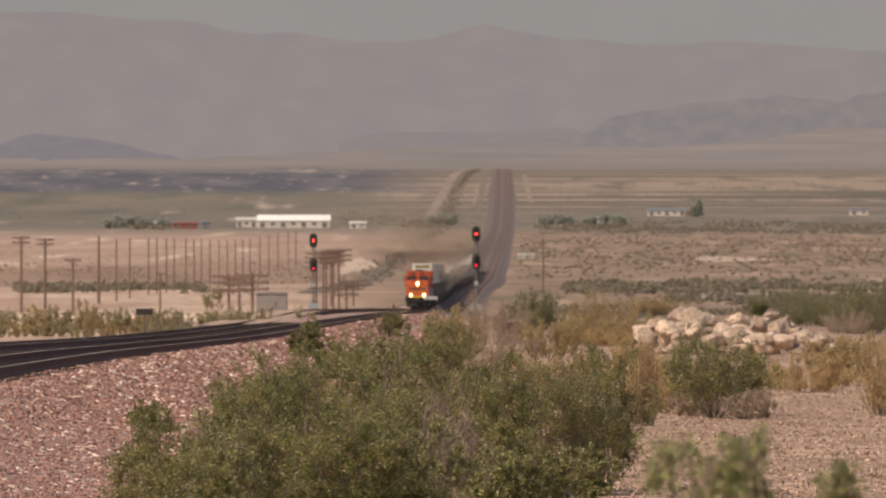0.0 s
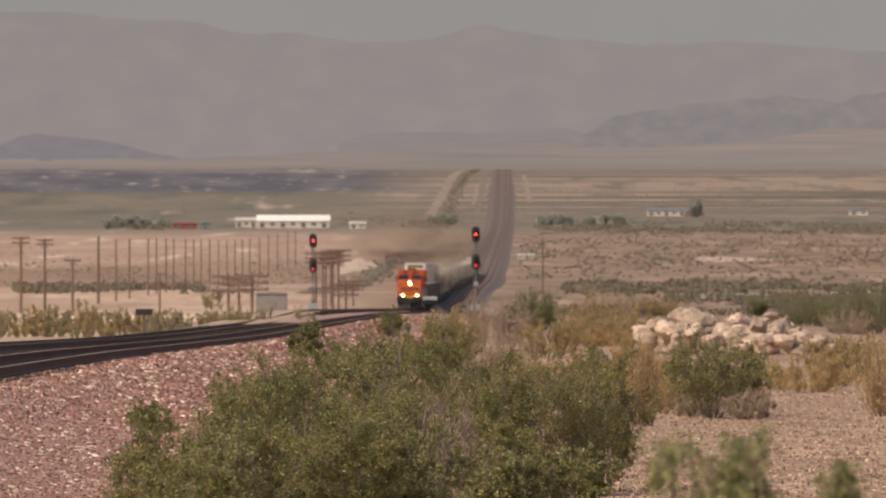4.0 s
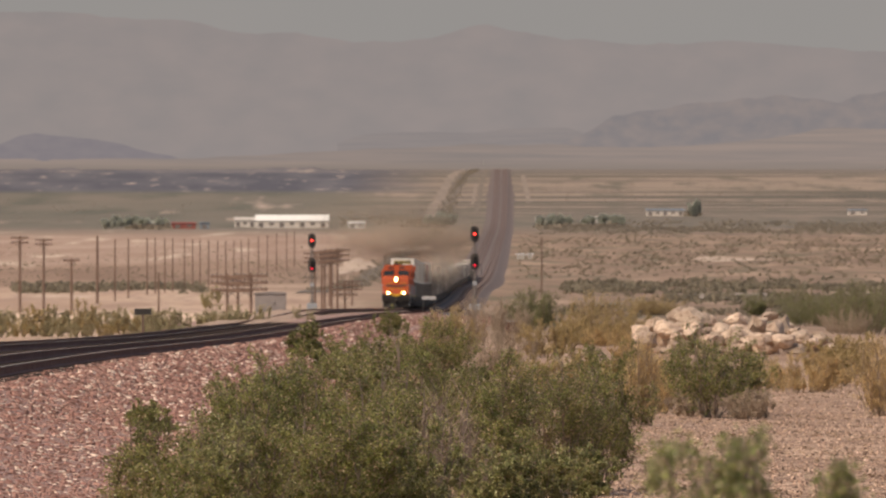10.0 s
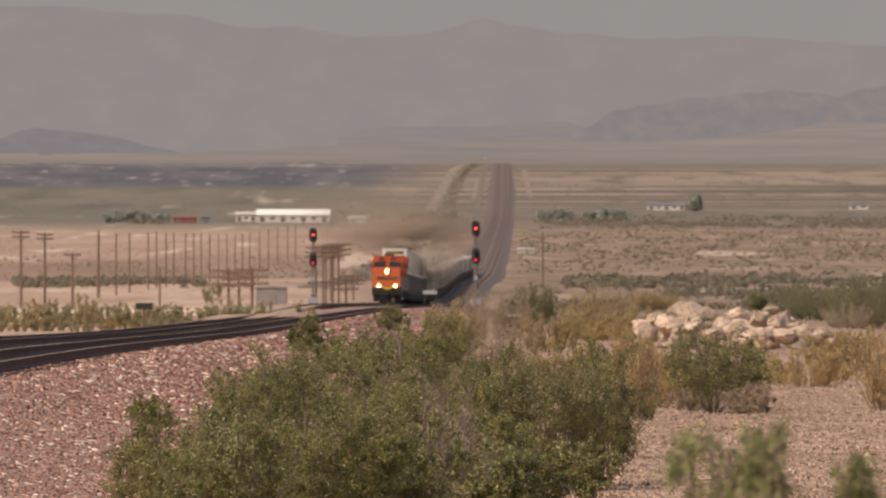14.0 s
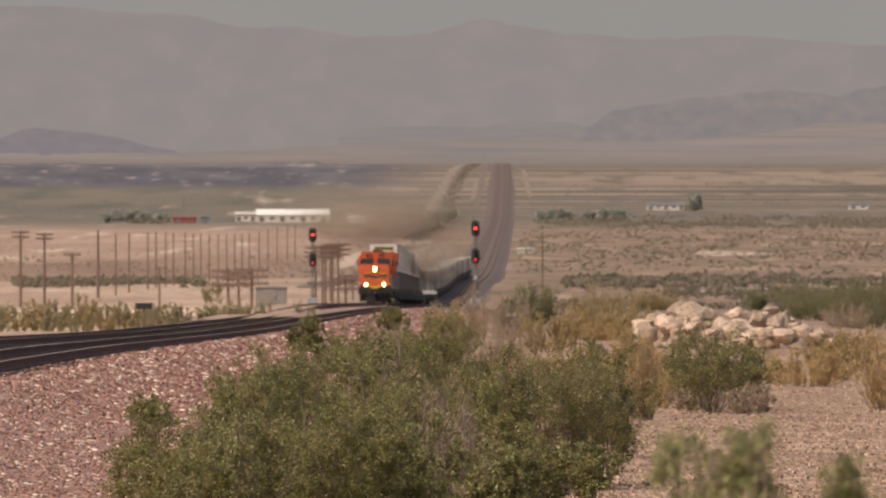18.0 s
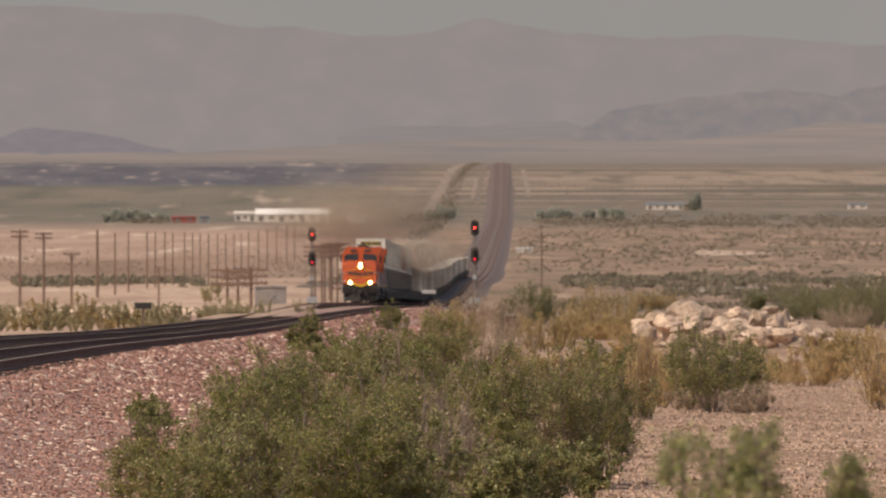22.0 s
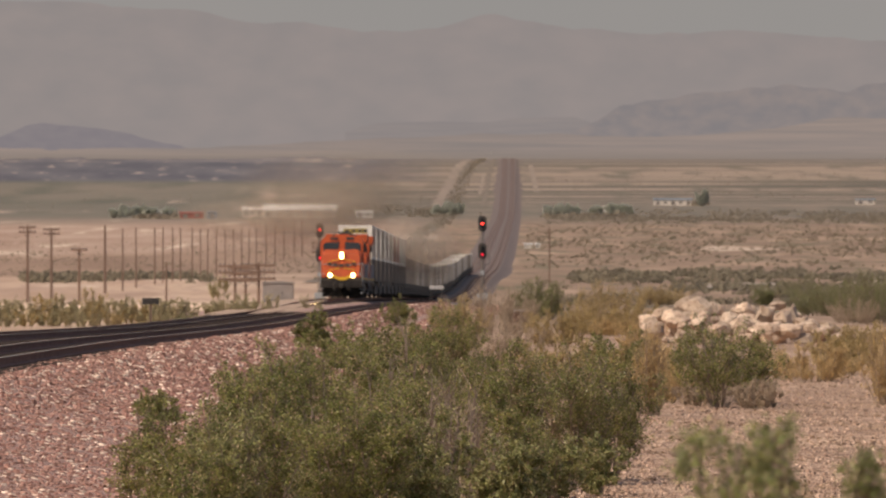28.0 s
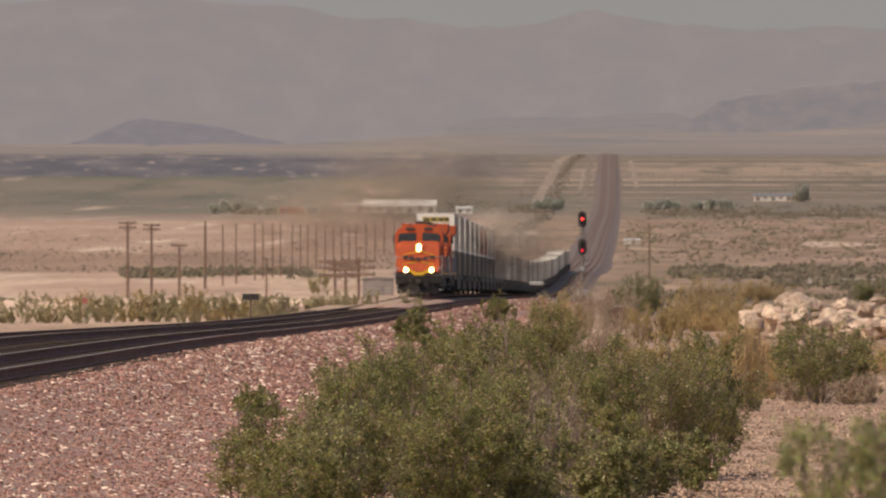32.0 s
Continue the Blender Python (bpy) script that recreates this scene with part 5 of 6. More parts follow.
def low_sign(place):
    t = thing("low_trackside_panel", "low white panel with faint grey bars beside the near track", "sign", place)
    for x in (-0.4, 0.4):
        part("leg", box(B(), x - 0.03, x + 0.03, -0.03, 0.03, -0.4, 0.6), BLACK, t)
    p = part("panel", box(B(), -0.5, 0.5, -0.06, -0.03, 0.54, 0.79, 0.01), PANEL, t)
    for x in (-0.42, -0.2, 0.02, 0.24):
        part("bar", box(B(), x, x + 0.15, -0.066, -0.06, 0.6, 0.72), GREY, p)


RUST = mat("rusty_sheet", (0.10, 0.055, 0.04), (0.15, 0.08, 0.06), 0.3, 0.85, bump=0.004)


def rusty_box(place, w, h):
    t = thing("rusty_box", "small rusty brown steel box with a pale lid among dry bushes", "box", place)
    part("body", box(B(), -w / 2, w / 2, -w / 2, w / 2, -0.1, h, 0.02), RUST, t)
    part("lid", box(B(), -w * 0.55, w * 0.55, -w * 0.55, w * 0.55, h, h + 0.05, 0.015), PANEL, t, "pale dusty lid")
    part("door", box(B(), -w * 0.4, w * 0.4, -w / 2 - 0.015, -w / 2, 0.1, h * 0.9, 0.005), RUST, t)


def red_marker(place):
    t = thing("red_marker", "small faded red marker plate on a thin stake", "marker", place)
    part("stake", rod(B(), (0, 0, -0.2), (0, 0, 1.15), 0.02, sides=6), GREY, t)
    part("plate", box(B(), -0.12, 0.12, -0.02, 0.0, 0.9, 1.18, 0.008), REDPLATE, t)


REDPLATE = mat("faded_red_plate", (0.42, 0.15, 0.12), (0.35, 0.12, 0.10), 0.3, 0.7)


# ---------------------------------------------------------------- pole lines
def pole_thing(h, arms, half=1.5, thick=0.15, name="utility_pole", group="pole line along the railway"):
    t = thing(name, "weathered wooden telegraph pole with crossarms" if arms else "bare weathered wooden telegraph pole", "utility pole", None, group)
    part("shaft", rod(B(), (0, 0, -0.4), (0, 0, h), thick, thick * 0.7, 9), POLEWOOD, t)
    for k in range(arms):
        z = h - 0.3 - 0.6 * k
        a = part("crossarm", box(B(), -half, half, -0.24, -0.1, z - 0.1, z + 0.1, 0.01), POLEWOOD, t)
        bm = B()
        for x in [half * q for q in (-0.9, -0.63, -0.37, 0.37, 0.63, 0.9)]:
            rod(bm, (x, -0.17, z + 0.08), (x, -0.17, z + 0.27), 0.05, 0.03, 6)
        tagged(part("insulators", bm, GLASS, a, "dark glass insulators on pins"), kind="stuff")
        bm = B()
        for s in (-1, 1):
            rod(bm, (s * half * 0.5, -0.2, z - 0.05), (0, -0.2, z - 0.62), 0.025, sides=4)
        part("brace", bm, DARK, a)
    return t


def build_poles():
    one, two = pole_thing(9.9, 2, 1.15, 0.2), pole_thing(9.9, 0)
    five, six, seven = pole_thing(6.3, 1, 0.9, 0.17), pole_thing(4.6, 0, 0, 0.12), pole_thing(10.4, 0, 0, 0.24)
    three = pole_thing(3.9, 3)
    four = pole_thing(8.0, 3)
    kinds = {"a": one, "b": two, "c": three, "d": four, "e": five, "f": six, "g": seven}
    used = set()
    rows = []
    rows += [("a", -54.1, 1085, -7), ("a", -54.2, 1152, 4), ("e", -40.7, 930, 1), ("g", -52.7, 1295, -2), ("b", -52.2, 1352, -5), ("b", -51.7, 1396, 6)]
    rows += [("b", -51.0, 1465, 5), ("b", -50.7, 1498, 2), ("b", -50.3, 1538, -1), ("b", -49.9, 1570, -4), ("b", -49.4, 1626, -7), ("b", -49.0, 1665, 4)]
    rows += [("b", -48.6, 1702, 3), ("b", -48.1, 1747, 0), ("b", -47.6, 1798, -3), ("b", -47.1, 1846, -6), ("b", -46.6, 1899, 5), ("b", -46.1, 1948, 2)]
    rows += [("b", -45.6, 1999, 1), ("b", -44.8, 2070, -2), ("b", -44.1, 2142, -5), ("b", -43.3, 2219, 6), ("b", -42.1, 2300, 3), ("b", -40.0, 2300, 0)]
    rows += [("f", -30.1, 900, -1), ("c", -19.5, 770, -4), ("c", -19.5, 810, -7), ("c", -16.9, 750, 4), ("d", -17.2, 1150, 1), ("d", -14.5, 1050, -2)]
    rows += [("d", -12.3, 1000, -3), ("d", -17.5, 1350, -6), ("d", -15.7, 1110, 3), ("d", -13.4, 1030, 5), ("d", -16.4, 1240, -4), ("c", -11.2, 980, 2), ("c", -13.2, 1250, 5), ("b", 17.8, 1500, 2)]
    for k, x, y, turn in rows:
        src = kinds[k]
        m = on_land(x, y, turn)
        if k in used:
            copy_thing(src, m)
        else:
            src.matrix_basis = m
            used.add(k)


build_poles()


# ---------------------------------------------------------------- distant buildings and scrub
def shed(name, label, place, w, d, h, wall, roofmat, openings=0, rise=1.2, grp=""):
    t = thing(name, label, "building", place, grp)
    part("wall", box(B(), -w / 2, w / 2, -d / 2, d / 2, -0.5, h), wall, t)
    part("roof", side_prism(B(), [(-d / 2 - 0.4, h), (d / 2 + 0.4, h), (0, h + rise)], -w / 2 - 0.4, w / 2 + 0.4), roofmat, t)
    for k in range(openings):
        x = -w / 2 + w * (k + 0.5) / openings
        wn = part("window" if k % 2 else "door", box(B(), x - w * 0.16 / openings - 0.3, x + w * 0.16 / openings + 0.3, -d / 2 - 0.06, -d / 2 + 0.1, 0.2 if k % 2 == 0 else h * 0.35, h * 0.75), HAZED_OPENING, t)
    return t


# Dark openings lightened in colour as if seen through haze.
HAZED_OPENING = mat("hazed_opening", (0.15, 0.13, 0.12), (0.20, 0.175, 0.16), 1.0, 0.8)
REDROOF = mat("red_sheet", (0.24, 0.07, 0.055), (0.30, 0.10, 0.08), 2.0, 0.7)
BLUEGREY = mat("blue_grey_sheet", (0.16, 0.19, 0.22), (0.22, 0.24, 0.26), 2.0, 0.6)
PALE = mat("pale_stucco", (0.52, 0.46, 0.40), (0.62, 0.56, 0.50), 2.0, 0.85)
BRIGHT = mat("white_sheet_roof", (0.85, 0.82, 0.76), (0.78, 0.75, 0.70), 3.0, 0.5)
cabinet(on_land(-14.15, 700.0), 2.55, 2.0, 2.0, "pale grey metal signal equipment house beside the tracks")
rusty_box(on_land(3.05, 367.9, 12), 0.44, 0.84)
red_marker(on_land(-21.70, 395.0))
milepost(on_land(-12.78, 362.0))
low_sign(pose(-0.90, 610.0, -0.53))
shed("warehouse", "long low white industrial building with a bright roof", on_land(-64.2, 3640), 31, 12, 3.0, PALE, BRIGHT, 7, 2.6)
shed("annex", "small pale outbuilding beside the warehouse", on_land(-84.9, 3660), 9, 8, 3.2, PALE, PALE, 3)
shed("red_shed", "low red metal shed in the desert", on_land(-109.7, 3600), 10, 6, 2.2, REDROOF, REDROOF, 2, 0.6)
shed("dark_trailer", "dark blue-grey trailer parked in the desert", on_land(-100.6, 3590), 4, 3, 2.6, BLUEGREY, BLUEGREY, 1, 0.3)
shed("cabin", "small white cabin by green trees", on_land(-124.2, 3600), 6, 5, 2.4, WHITE, WHITE, 2, 0.8)
shed("cabin", "small white cabin near the road", on_land(-36.3, 3620), 7, 5, 2.2, WHITE, WHITE, 2, 0.8)
shed("mobile_home", "long blue-grey mobile home with pale end", on_land(105.4, 3980), 18, 6, 2.6, PALE, BLUEGREY, 5, 0.8)
shed("cabin", "small white cabin beside trees", on_land(71.9, 3800), 4.5, 4, 2.4, WHITE, PALE, 1, 0.6)
shed("cabin", "small white cabin beside the line", on_land(43.0, 3700), 3.6, 3, 2.6, WHITE, WHITE, 1, 0.4)
shed("cabin", "small pale cabin in the scrub", on_land(196.8, 4000), 9, 5, 2.2, PALE, BLUEGREY, 2, 0.6)
shed("equipment_hut", "small white hut near the track", on_land(23.3, 2490), 2.2, 2.5, 1.3, PALE, WHITE, 0, 0.3)
shed("equipment_hut", "small white hut near the track", on_land(26.2, 2500), 1.3, 2.5, 1.2, PALE, WHITE, 0, 0.3)


def clump_proto(rng, n, spread):
    """A far shrub: a heap of leafy flakes, about one metre across."""
    p = rng.normal(0, 1, (n, 3)) * np.array([0.27, 0.27, 0.2]) * spread
    p[:, 2] = np.abs(p[:, 2]) + 0.06
    return p


def scrub_field(name, label, regions, seed, material, flakes=9, strips=()):
    rng = np.random.default_rng(seed)
    C, S = [], []
    for cnt, y0, y1, a0, a1, s0, s1 in regions:
        y = y0 * (y1 / y0) ** (0.5 * (rng.random(cnt) + rng.random(cnt)))
        x = rng.uniform(a0, a1, cnt) * y
        off = x - near_track_x(y)
        wave = np.sin(x * 0.11 + 2 * np.sin(y * 0.011)) + np.sin(x * 0.043 + y * 0.017) + 0.8 * np.sin(x * 0.27 - y * 0.02)
        keep = ((off > 7) | (off < -16)) & (wave > rng.normal(-0.9, 0.5, cnt))
        y, x = y[keep], x[keep]
        C.append(np.stack([x, y, land(x, y)], 1))
        S.append(rng.uniform(s0, s1, len(y)))
    for cnt, y0, y1, o0, o1, wide, s0, s1 in strips:
        y = rng.uniform(y0, y1, cnt)
        x = far_track_x(y) + o0 + (o1 - o0) * (y - y0) / (y1 - y0) + rng.normal(0, wide, cnt)
        C.append(np.stack([x, y, land(x, y)], 1))
        S.append(rng.uniform(s0, s1, cnt))
    C, S = np.concatenate(C), np.concatenate(S)
    n = len(C)
    P = np.stack([clump_proto(rng, flakes, 1.0) for _ in range(40)])[rng.integers(0, 40, n)] * S[:, None, None] + C[:, None]
    P = P.reshape(-1, 3)
    s = np.repeat(S, flakes)[:, None] * 0.27
    m = len(P)
    a, c = rng.normal(0, 1, (m, 3)), rng.normal(0, 1, (m, 3))
    a /= np.linalg.norm(a, axis=1)[:, None]
    c -= a * (a * c).sum(1)[:, None]
    c /= np.linalg.norm(c, axis=1)[:, None]
    V = np.stack([P - a * s, P + c * s * 0.8, P + a * s, P - c * s * 0.8], 1).reshape(-1, 3)
    V[:, 2] = np.maximum(V[:, 2], np.repeat(np.repeat(C[:, 2], flakes), 4) - 0.05)
    tagged(new(name, mesh_of(name, V, np.arange(4 * m).reshape(m, 4), material)), label, "scrub", kind="stuff")


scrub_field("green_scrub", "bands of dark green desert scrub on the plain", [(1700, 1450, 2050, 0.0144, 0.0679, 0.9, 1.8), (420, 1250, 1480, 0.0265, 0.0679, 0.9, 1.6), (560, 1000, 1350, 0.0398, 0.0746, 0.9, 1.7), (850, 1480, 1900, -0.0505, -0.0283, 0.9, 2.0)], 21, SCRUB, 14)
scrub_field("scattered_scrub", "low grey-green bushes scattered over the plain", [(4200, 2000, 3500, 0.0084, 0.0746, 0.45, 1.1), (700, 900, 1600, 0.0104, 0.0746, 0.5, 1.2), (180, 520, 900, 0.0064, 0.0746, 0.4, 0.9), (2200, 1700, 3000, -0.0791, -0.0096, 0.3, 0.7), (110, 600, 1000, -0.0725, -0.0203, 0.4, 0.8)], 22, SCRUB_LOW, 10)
scrub_field("slope_scrub", "low scrub on the far slopes, paled in place of haze", [(3800, 3300, 3900, 0.0114, 0.0746, 0.8, 1.8), (160, 3560, 3620, -0.04, -0.0324, 2.0, 4.0), (80, 3600, 3700, 0.0114, 0.0211, 2, 4), (14, 3960, 4000, 0.0288, 0.0305, 3, 5), (400, 3650, 4100, -0.0123, -0.0016, 0.6, 1.2), (1400, 3750, 4400, -0.0791, 0.0024, 0.35, 0.7), (1400, 4100, 4650, 0.0098, 0.0746, 0.35, 0.75)], 24, SCRUB_FAR, 10)
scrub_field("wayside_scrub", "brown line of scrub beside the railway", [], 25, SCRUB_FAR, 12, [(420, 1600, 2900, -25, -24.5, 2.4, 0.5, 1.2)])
scrub_field("far_wayside_scrub", "haze-paled line of scrub beside the distant railway", [], 26, SCRUB_FAR, 12, [(300, 2900, 3700, -24.5, -24, 2.2, 0.6, 1.3), (380, 3700, 4400, -24, -22, 1.8, 0.5, 1.2), (260, 4400, 4860, -22, -12, 1.6, 0.6, 1.3), (160, 3640, 3860, -31, -27, 5.0, 1.2, 2.6)])


def dirt_road(name, label, offsets, w, material):
    """A ribbon of bare earth beside the line, at the offsets given as (distance, metres from the far track)."""
    V, F = [], []
    place = spline(offsets)
    ys = np.linspace(offsets[0][0], offsets[-1][0], 80)
    for j, y in enumerate(ys):
        c = float(far_track_x(y)) + float(place(y))
        for s in (-0.5, 0.5):
            x = c + s * w * (1 + 0.25 * math.sin(j * 0.9 + s))
            V.append((x, y, float(land(x, y)) + 0.12))
        if j:
            F.append((2 * j - 2, 2 * j - 1, 2 * j + 1, 2 * j))
    tagged(new(name, mesh_of(name, V, F, material, True)), label, "dirt road", kind="structure")


EARTH = mat("bare_earth", (0.44, 0.33, 0.25), (0.54, 0.42, 0.325), 6.0, 0.95, space="World", stretch=(1, 0.1, 1))
SCRUBBY = mat("dark_scrubby_earth", (0.165, 0.135, 0.108), (0.205, 0.165, 0.13), 5.0, 0.95, space="World", stretch=(1, 0.15, 1))
dirt_road("verge", "dark scrubby verge beside the railway", [(1500, -25), (2300, -25), (3700, -24), (4300, -23), (4600, -19), (4840, -13)], 5.5, SCRUBBY)
dirt_road("verge_2", "thin dark scrub line beside the distant railway", [(3950, -9.5), (4400, -8.5), (4870, -6)], 2.2, SCRUBBY)
ROADBED = mat("dusty_road", (0.232, 0.186, 0.150), (0.285, 0.226, 0.182), 6.0, 0.95, space="World", stretch=(1, 0.1, 1))
dirt_road("road", "pale dirt service road along the railway", [(3880, -31), (4100, -31), (4350, -28.5), (4600, -25), (4800, -19)], 5.0, ROADBED)
dirt_road("road_2", "pale bare dirt strip along the railway", [(4250, 16.5), (4620, 14)], 2.4, ROADBED)
dirt_road("road_3", "pale dirt strip between the track and the scrub line", [(4200, -12), (4500, -11)], 1.8, ROADBED)


def sand_patch(name, label, x, y, wx, wy, material):
    """A flat bare patch with a wavering edge."""
    V, n = [(x, y, float(land(x, y)) + 0.16)], 40
    for k in range(n):
        a = math.tau * k / n
        q = 1 + 0.18 * math.sin(3 * a + x) + 0.1 * math.sin(7 * a + y)
        px, py = x + wx / 2 * q * math.cos(a), y + wy / 2 * q * math.sin(a)
        V.append((px, py, float(land(px, py)) + 0.15))
    tagged(new(name, mesh_of(name, V, [(0, 1 + k, 1 + (k + 1) % n) for k in range(n)], material)), label, "bare patch", kind="structure")


WASH = mat("grey_wash", (0.30, 0.25, 0.21), (0.36, 0.30, 0.25), 4.0, 0.95, space="World")
sand_patch("bare_patch", "pale bare sand strip on the plain", 83.5, 2479, 22.4, 120, EARTH)
sand_patch("bare_patch", "grey gravel wash in the scrub", 49.8, 1416, 16.1, 152, WASH)
sand_patch("bare_patch", "pale sand hump left of the line", -23.6, 2321, 9.3, 342, EARTH)
sand_patch("bare_patch", "pale sand on the plain", -10.9, 2770, 13.0, 193, EARTH)
sand_patch("bare_patch", "pale sand clearing", 73.8, 1499, 8.0, 146, EARTH)


# ---------------------------------------------------------------- distance
def ridge(name, label, y, outline, base, material, depth, rough, seed, n=260):
    """A far range: a slope that climbs and leans back to an uneven crest. outline: (x, height) pairs."""
    xs = np.linspace(outline[0][0], outline[-1][0], n)
    top = np.interp(xs, [o[0] for o in outline], [o[1] for o in outline])
    top = top + np.array([rough * (noise.noise(Vector((x * 0.03, seed, 0))) + 0.5 * noise.noise(Vector((x * 0.09, seed, 3)))) for x in xs]) * np.clip((top - base) / 12, 0, 1)
    V, rows = [], 14
    for j in range(rows):
        q = j / (rows - 1)
        for x, t in zip(xs, top):
            fold = 10 * rough * 0.3 * noise.noise(Vector((x * 0.05, q * 1.5, seed))) * math.sin(math.pi * q)
            V.append((x, y - depth * (1 - q) + fold, base + (t - base) * q ** 1.15))
    F = [(j * n + i, j * n + i + 1, (j + 1) * n + i + 1, (j + 1) * n + i) for j in range(rows - 1) for i in range(n - 1)]
    tagged(new(name, mesh_of(name, V, F, material, True)), label, "mountains", kind="structure")


LAVA_HILL = mat("lava_hill", (0.12, 0.112, 0.127), (0.16, 0.147, 0.154), 14.0, 0.95, c3=(0.30, 0.25, 0.22), space="World", stretch=(0.6, 0.3, 2))
# The HAZE materials glow; haze is put into their flat colours.
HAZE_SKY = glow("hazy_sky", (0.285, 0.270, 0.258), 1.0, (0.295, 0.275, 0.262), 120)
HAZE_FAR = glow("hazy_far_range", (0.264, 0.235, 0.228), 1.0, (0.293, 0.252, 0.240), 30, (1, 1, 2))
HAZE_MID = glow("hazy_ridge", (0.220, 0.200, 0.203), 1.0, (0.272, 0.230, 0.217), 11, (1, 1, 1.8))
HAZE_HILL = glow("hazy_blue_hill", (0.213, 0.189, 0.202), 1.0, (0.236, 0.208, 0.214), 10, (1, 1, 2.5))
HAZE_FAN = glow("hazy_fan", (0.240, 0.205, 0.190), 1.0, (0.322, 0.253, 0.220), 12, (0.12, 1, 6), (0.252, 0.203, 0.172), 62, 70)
V = [(-900, 4895, 30), (900, 4895, 30), (900, 4895, 400), (-900, 4895, 400)]
tagged(new("backdrop", mesh_of("backdrop", V, [(0, 1, 2, 3)], HAZE_SKY)), "plain grey-mauve hazy sky beyond the mountains", "sky", kind="structure")
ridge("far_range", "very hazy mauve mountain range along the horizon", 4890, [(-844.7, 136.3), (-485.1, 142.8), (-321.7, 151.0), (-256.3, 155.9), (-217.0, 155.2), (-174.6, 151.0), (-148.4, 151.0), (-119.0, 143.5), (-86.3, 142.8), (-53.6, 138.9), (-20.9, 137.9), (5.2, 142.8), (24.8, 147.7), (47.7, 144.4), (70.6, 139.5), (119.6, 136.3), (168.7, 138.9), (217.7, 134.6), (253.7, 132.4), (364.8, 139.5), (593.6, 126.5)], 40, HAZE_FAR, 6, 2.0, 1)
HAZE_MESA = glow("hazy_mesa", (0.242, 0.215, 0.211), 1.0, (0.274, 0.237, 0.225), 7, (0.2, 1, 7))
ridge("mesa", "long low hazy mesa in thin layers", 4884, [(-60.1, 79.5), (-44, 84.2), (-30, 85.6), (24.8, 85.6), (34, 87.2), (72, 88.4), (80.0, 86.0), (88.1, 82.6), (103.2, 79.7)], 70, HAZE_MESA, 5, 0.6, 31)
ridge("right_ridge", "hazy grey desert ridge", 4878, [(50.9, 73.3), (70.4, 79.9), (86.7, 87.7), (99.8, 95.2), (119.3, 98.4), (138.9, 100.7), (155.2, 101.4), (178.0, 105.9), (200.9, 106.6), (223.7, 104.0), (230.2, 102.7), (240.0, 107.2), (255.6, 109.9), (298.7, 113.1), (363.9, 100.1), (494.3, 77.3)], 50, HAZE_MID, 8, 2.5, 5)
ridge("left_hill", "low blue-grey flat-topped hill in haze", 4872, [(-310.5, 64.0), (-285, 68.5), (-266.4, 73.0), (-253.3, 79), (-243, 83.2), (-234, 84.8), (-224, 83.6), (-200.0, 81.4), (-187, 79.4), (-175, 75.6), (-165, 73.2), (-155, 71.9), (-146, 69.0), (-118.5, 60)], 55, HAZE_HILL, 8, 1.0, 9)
ridge("lava_hills", "low dark lava hills at the edge of the plain", 4720, [(-436.7, 61.1), (-310.5, 62.4), (-247.4, 60.8), (-234.7, 61.1), (-228.4, 62.4), (-206.3, 62.7), (-196.9, 61.1), (-179.5, 60.5), (-171.6, 62.1), (-143.2, 61.1), (-127.5, 62.4), (-95.9, 62.7), (-70.7, 63.0), (-58.1, 60.8), (-42.3, 59.8), (-29.7, 57.3), (-7.6, 51.0)], 56, LAVA_HILL, 60, 1.5, 21)
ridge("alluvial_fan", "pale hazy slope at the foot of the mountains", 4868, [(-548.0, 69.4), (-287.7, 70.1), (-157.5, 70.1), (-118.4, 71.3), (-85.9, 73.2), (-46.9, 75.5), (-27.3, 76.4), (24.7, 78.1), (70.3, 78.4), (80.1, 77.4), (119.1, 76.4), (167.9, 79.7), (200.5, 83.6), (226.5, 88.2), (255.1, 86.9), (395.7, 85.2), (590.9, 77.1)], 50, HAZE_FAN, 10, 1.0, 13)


# ---------------------------------------------------------------- the train
def wheel_mesh(r, wdt=0.14):
    """Two wheels with flanges and hub bolts on their axle."""
    bm = B()
    rod(bm, (-0.75, 0, 0), (0.75, 0, 0), 0.08)
    for s in (-1, 1):
        c = s * 0.755
        rod(bm, (c - wdt / 2, 0, 0), (c + wdt / 2, 0, 0), r, sides=24)
        rod(bm, (c - s * wdt / 2, 0, 0), (c - s * (wdt / 2 - 0.03), 0, 0), r + 0.025, sides=24)
        rod(bm, (c + s * wdt / 2, 0, 0), (c + s * (wdt / 2 + 0.03), 0, 0), r * 0.45, sides=14)
        for k in range(5):
            a = math.tau * k / 5
            rod(bm, (c + s * wdt / 2, r * 0.65 * math.cos(a), r * 0.65 * math.sin(a)), (c + s * (wdt / 2 + 0.02), r * 0.65 * math.cos(a), r * 0.65 * math.sin(a)), r * 0.09, sides=6)
    me = bpy.data.meshes.new("wheelset")
    bm.to_mesh(me)
    bm.free()
    me.materials.append(DARK)
    return me


LOCO_WHEEL, CAR_WHEEL = wheel_mesh(0.53), wheel_mesh(0.42)


